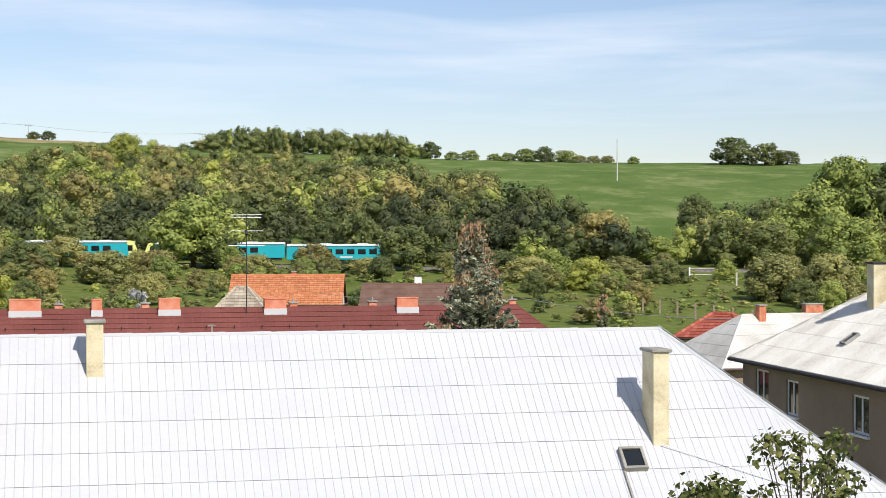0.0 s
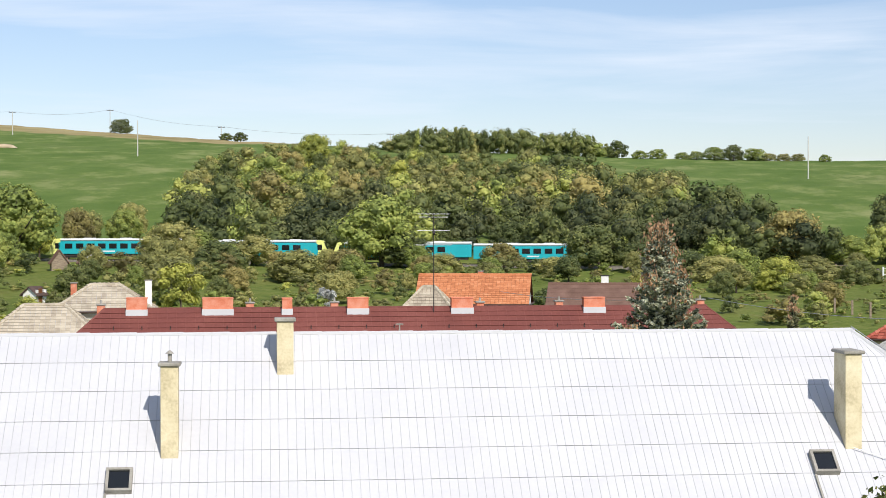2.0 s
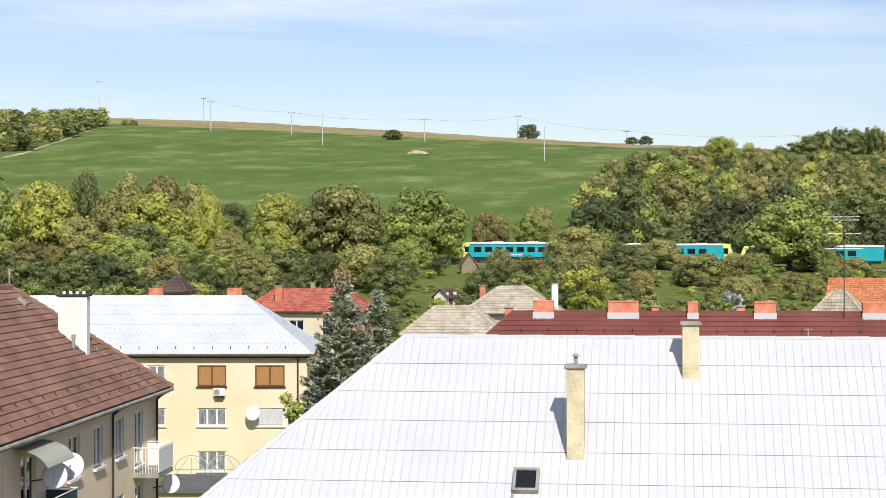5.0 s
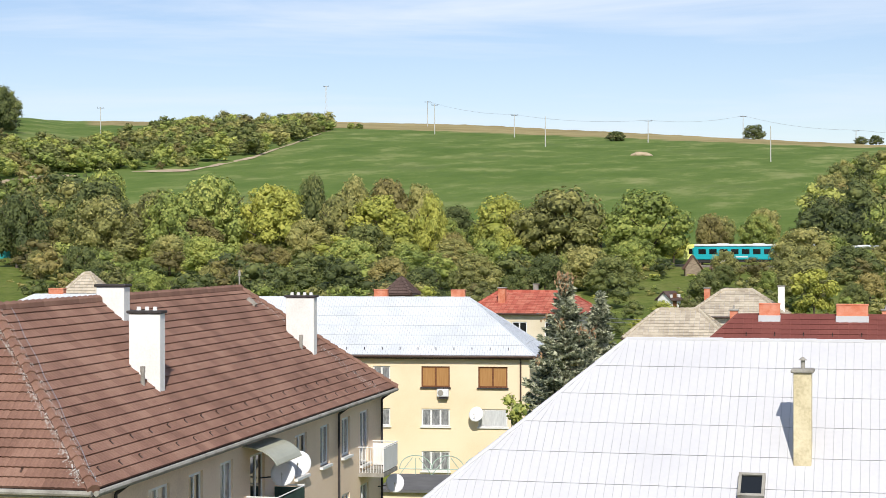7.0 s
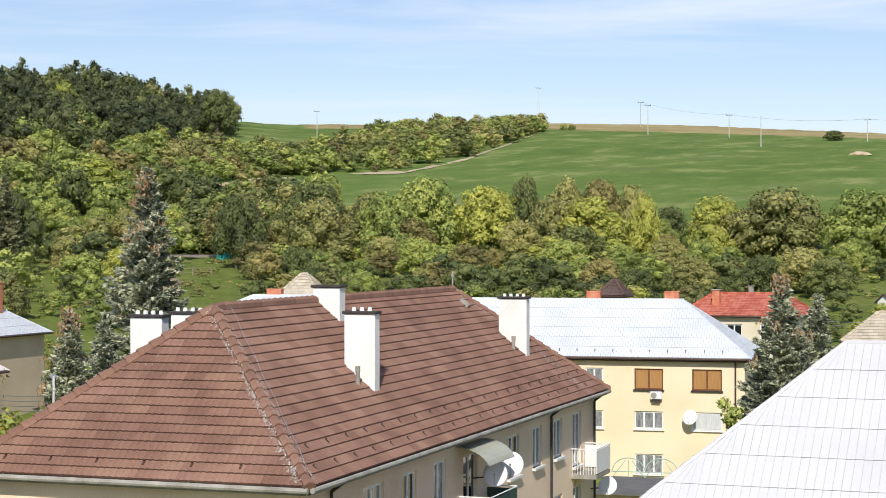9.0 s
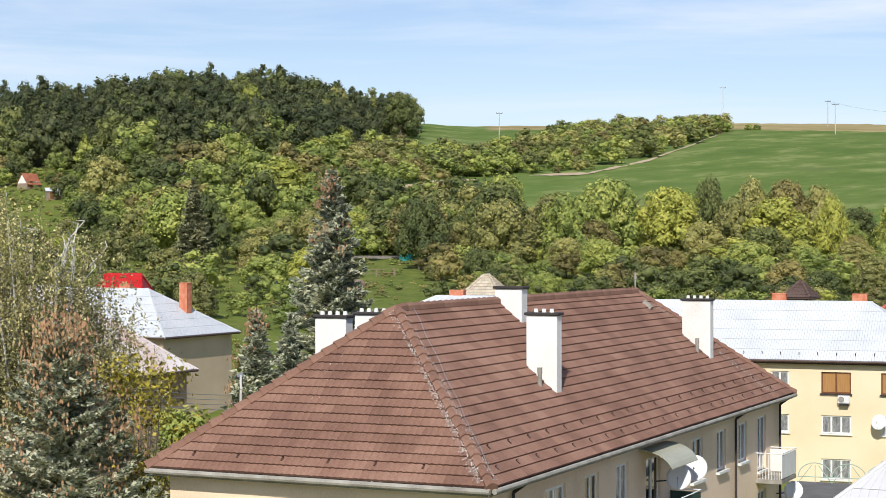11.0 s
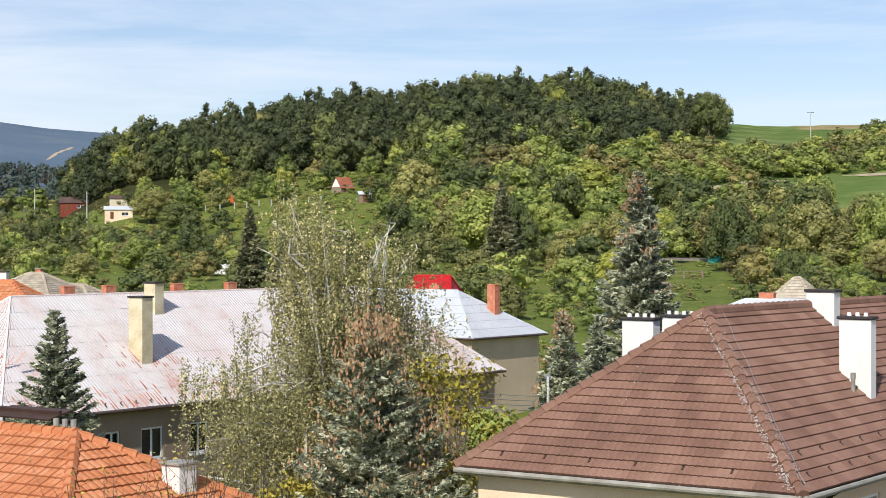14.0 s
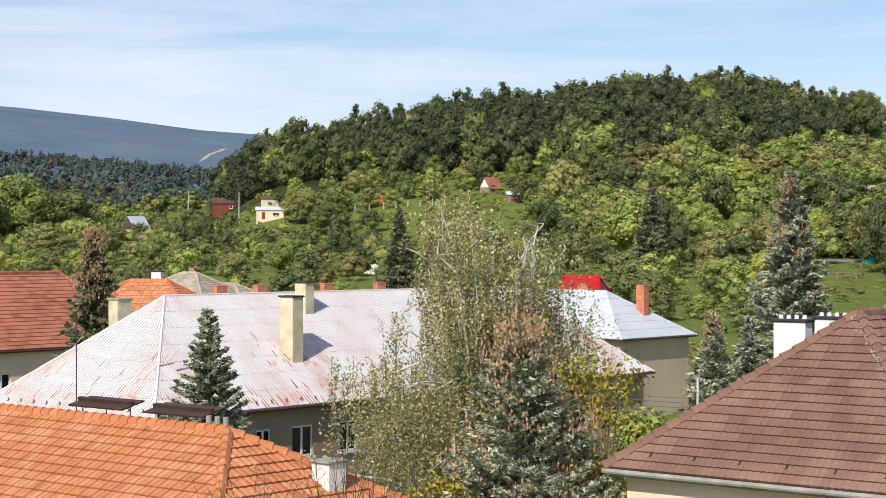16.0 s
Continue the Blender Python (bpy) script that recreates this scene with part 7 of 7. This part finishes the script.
street_lamp(46.0, 66, 11.1, "curved grey street lamp beside a block")
bm = bmesh.new()
x_, y_ = polar(66.07, 60)
rod(bm, (x_, y_, 0), (x_, y_, 13.9), 0.03, 0.02, 6)
tagged(part("aerial_rod", bm, M["dark_metal"]), "thin aerial rod before a pink roof", "antenna")
for k in range(4):
    p, q = Vector((*polar(44.2, 84), 9.1 - 0.22 * k)), Vector((*polar(49.4, 76), 10.0 - 0.22 * k))
    wire(p, q, 0.25, 0.013)
for k in range(2):
    wire(Vector((*polar(16.5, 140), 10.0 - 0.3 * k)), Vector((*polar(23.5, 150), 10.0 - 0.3 * k)), 0.3, 0.018)
wire(Vector((*polar(-2.5, 104), 12.4)), Vector((*polar(-11, 120), 10.6)), 0.5, 0.016)
wire(Vector((*polar(4.2, 150), 11.3)), Vector((*polar(-1.5, 130), 11.5)), 0.4, 0.018)

# low garage with a felt roof and a green arched railing
x_, y_ = polar(26.8, 99)
ga = empty("garage", x_, y_, 0, 18.6, "low flat-roofed garage with dark felt and a green railing", "garage")
boxed("wall", (-2.6, 4.2, -3.0, 3.0, -0.4, 2.35), M["yellow_wall"], ga)
boxed("roof", (-2.8, 4.4, -3.3, 3.3, 2.36, 2.52), M["rubber_grey"], ga, "dark felt flat roof")
for i in range(3):
    x0 = -1.6 + 1.9 * i
    bm = bmesh.new()
    last = None
    for k in range(13):
        a = math.pi * k / 12
        p = Vector((x0 - 0.95 * math.cos(a), 3.0, 2.5 + 0.35 + 0.8 * math.sin(a)))
        if last:
            rod(bm, last, p, 0.03, 0.03, 5)
        last = p
    part("rail_arch", bm, M["green_metal"], ga)
    for s in (-0.95, 0, 0.95):
        bm = bmesh.new()
        rod(bm, (x0 + s, 3.0, 2.5), (x0 + s * 0.2, 3.0, 3.5), 0.025, 0.025, 5)
        part("rail_strut", bm, M["green_metal"], ga)
bm = bmesh.new()
rod(bm, (-2.6, 3.0, 2.85), (4.2, 3.0, 2.85), 0.03, 0.03, 5)
part("bottom_rail", bm, M["green_metal"], ga)


# ---- gardens: fences, posts and odd things ----
def fence(points, gap, h, mat, label, rail=False):
    """Posts along a line over the ground, with an optional top rail."""
    x0, y0 = polar(*points[0])
    ob = empty("fence", x0, y0, gz(x0, y0), 0, label, "fence", "garden fences")
    pts = []
    for (a0, r0), (a1, r1) in zip(points, points[1:]):
        p, q = Vector(polar(a0, r0)), Vector(polar(a1, r1))
        n = max(1, int((q - p).length / gap))
        pts += [p.lerp(q, k / n) for k in range(n)]
    pts.append(Vector(polar(*points[-1])))
    base = gz(x0, y0)
    bm = bmesh.new()
    box(bm, -0.11, 0.11, -0.11, 0.11, -0.3, h)
    first = None
    for p in pts:
        if first is None:
            first = part("post", bm, M[mat], ob)
            o = first
        else:
            o = new("post", first.data)
            o.parent = ob
        o.location = (p.x - x0, p.y - y0, gz(p.x, p.y) - base)
    if rail:
        for p, q in zip(pts, pts[1:]):
            bm = bmesh.new()
            for k in (0.45, 0.9):
                rod(bm, (p.x - x0, p.y - y0, gz(p.x, p.y) - base + h * k), (q.x - x0, q.y - y0, gz(q.x, q.y) - base + h * k), 0.05, 0.05, 4)
            part("rail", bm, M[mat], ob)


fence(((59.0, 478), (56.2, 474), (53.4, 466)), 3.4, 1.7, "concrete_pale", "row of white concrete fence posts above the gardens")
fence(((66.0, 560), (62.2, 590)), 4.0, 1.7, "concrete_pale", "row of white concrete fence posts beside a meadow")
fence(((-8.0, 262), (-9.0, 263)), 2.4, 2.0, "white_paint", "white timber garden frame", True)
fence(((-5.2, 268), (-7.2, 268)), 2.6, 2.0, "timber", "weathered timber fence below the railway", True)
fence(((-6.5, 205), (-10.0, 190)), 3.0, 1.7, "timber", "weathered timber garden posts")
fence(((-9.5, 250), (-13.0, 245)), 4.5, 1.9, "concrete_pale", "row of pale garden posts")
fence(((41.0, 285), (43.4, 280)), 3.0, 1.3, "timber", "low timber fence beside a lawn", True)


def lump(name, az, r, sx, sy, h, mat, label, category, seed):
    """A rough heap or covered pile resting on the ground."""
    x, y = polar(az, r)
    rng = np.random.default_rng(seed)
    bm = bmesh.new()
    bmesh.ops.create_icosphere(bm, subdivisions=3, radius=1.0)
    for v in bm.verts:
        k = 1 + 0.22 * noise.noise(v.co * 2.3 + Vector((seed, 0, 0)))
        v.co = Vector((v.co.x * sx * k, v.co.y * sy * k, max(-0.1, v.co.z) * h * k))
    ob = part(name, bm, M[mat], None, smooth=False)
    ob.matrix_world = pose(x, y, gz(x, y), 0, 0, float(rng.random() * 360))
    return tagged(ob, label, category)


lump("covered_pile", 44.9, 256, 1.6, 1.0, 1.2, "blue_sheet", "blue plastic sheet over a garden pile", "tarpaulin", 81)
lump("covered_pile", 45.4, 256, 3.0, 1.2, 1.0, "dark_roof", "dark sheeting over a low pile", "tarpaulin", 82)
lump("log_pile", 42.2, 262, 2.6, 1.1, 1.1, "timber", "heap of old boards on the lawn", "wood pile", 83)
lump("log_pile", 42.6, 268, 1.8, 1.1, 0.9, "russet_soil", "heap of brown rubble on the lawn", "pile", 84)
lump("white_sheet", 56.6, 318, 2.6, 0.5, 2.4, "white_paint", "crumpled white sheet draped among shrubs", "tarpaulin", 85)
lump("orange_sheet", 56.3, 484, 1.0, 0.8, 1.9, "orange_paint", "bright orange covered garden thing", "tarpaulin", 86)
lump("soil_heap", 20.1, 578, 3.6, 2.2, 1.2, "dirt", "small heap of bare soil on the field", "soil heap", 87)
leafy_tree("withered_shrub", 9.9, 205, 6.4, 9.9, 1.9, 1300, 0.26, "blossom", 88, "garden shrub with pale withered leaves", "bush", low=0.3)
for az, r, w in ((44.4, 343, 2.2), (40.5, 331, 2.0), (39.9, 330, 1.6)):
    x_, y_ = polar(az, r)
    pool = empty("garden_pool", x_, y_, gz(x_, y_), 0, "round teal plastic garden pool", "pool")
    bm = bmesh.new()
    rod(bm, (0, 0, -0.2), (0, 0, 1.25), w, w, 24)
    part("tank", bm, M["teal_tank"], pool)
    bm = bmesh.new()
    rod(bm, (0, 0, 1.25), (0, 0, 1.32), w * 1.03, w * 1.03, 24)
    part("rim", bm, M["white_paint"], pool)


def flaked_paint(roof, bands, seed, label):
    """Worn streaks down a painted roof, where the red coat shows: origin, along, up the slope, out, reach along, reach up, count."""
    rng = np.random.default_rng(seed)
    vs, fs = [], []
    for o, u, s, n, long, tall, count in bands:
        for _ in range(count):
            x, t = rng.random() * long, tall * rng.random() ** 2.2
            x = round(x / 0.2124) * 0.2124 + 0.02
            wide, ln = rng.uniform(0.06, 0.13), rng.uniform(0.15, 0.9)
            b = len(vs)
            for a, c in ((0, 0), (wide, 0.04), (wide * 0.9, ln * 0.9), (wide * 0.2, ln)):
                vs.append(o + u * (x + a) + s * (t + c) + n * 0.056)
            fs.append((b, b + 1, b + 2, b + 3))
    ob = mesh_object("flaked_paint", vs, fs, M["flaked_red"], roof)
    tagged(ob, label, kind="stuff")


flaked_paint(p_roof, ((Vector((-19.5, -6.49, 8.4)), Vector((1, 0, 0)), p_up, p_out, 30.0, 1.3, 190), (Vector((-11.5, -6.49, 8.4)) + p_up * 2.6, Vector((1, 0, 0)), p_up, p_out, 5.0, 3.0, 34),
                      (Vector((-20.22, 5.5, 8.4)) + pe_up * 0.6, Vector((0, -1, 0)), pe_up, pe_out, 10.0, 3.6, 34)), 83, "red streaks of flaked paint")


def bare_shrub(az, r, top, seed):
    """The thin upper twigs of a nearly leafless shrub."""
    rng = np.random.default_rng(seed)
    x, y = polar(az, r)
    ob = empty("bare_shrub", x, y, 0, 0, "thin nearly leafless shrub before an orange tiled roof", "bush")
    bm = bmesh.new()
    rod(bm, (0, 0, -0.2), (0, 0, top - 4.0), 0.07, 0.05, 7)
    part("trunk", bm, M["bark"], ob)
    bm, tips = bmesh.new(), []
    for _ in range(26):
        a, q = rng.random() * math.tau, rng.uniform(0.2, 1.5)
        p0 = np.array((0, 0, top - rng.uniform(3.2, 4.4)))
        p2 = np.array((math.cos(a) * q, math.sin(a) * q, top - rng.uniform(0, 1.4)))
        p1 = (p0 + p2) / 2 + rng.standard_normal(3) * 0.18
        rod(bm, p0, p1, 0.016, 0.010, 4)
        rod(bm, p1, p2, 0.010, 0.004, 4)
        for _ in range(4):
            t = rng.random()
            s = p1 + (p2 - p1) * t
            e = s + np.array((rng.uniform(-0.4, 0.4), rng.uniform(-0.4, 0.4), rng.uniform(0.1, 0.5)))
            rod(bm, s, e, 0.006, 0.003, 3)
            tips.append(e)
    tagged(part("twig_mass", bm, M["bark"], ob), kind="stuff")
    tips = np.array(tips)
    nrm = rng.standard_normal(tips.shape)
    nrm /= np.linalg.norm(nrm, axis=1, keepdims=True)
    v, f = clumps(rng, tips, nrm, 0.07 * rng.uniform(0.6, 1.3, len(tips)))
    o = new("leaves", fast_mesh("leaves", v, f, M["gold"]))
    o.parent = ob


bare_shrub(57.6, 40, 11.75, 91)
bare_shrub(55.6, 41, 11.4, 92)
bare_shrub(60.6, 41, 11.1, 93)
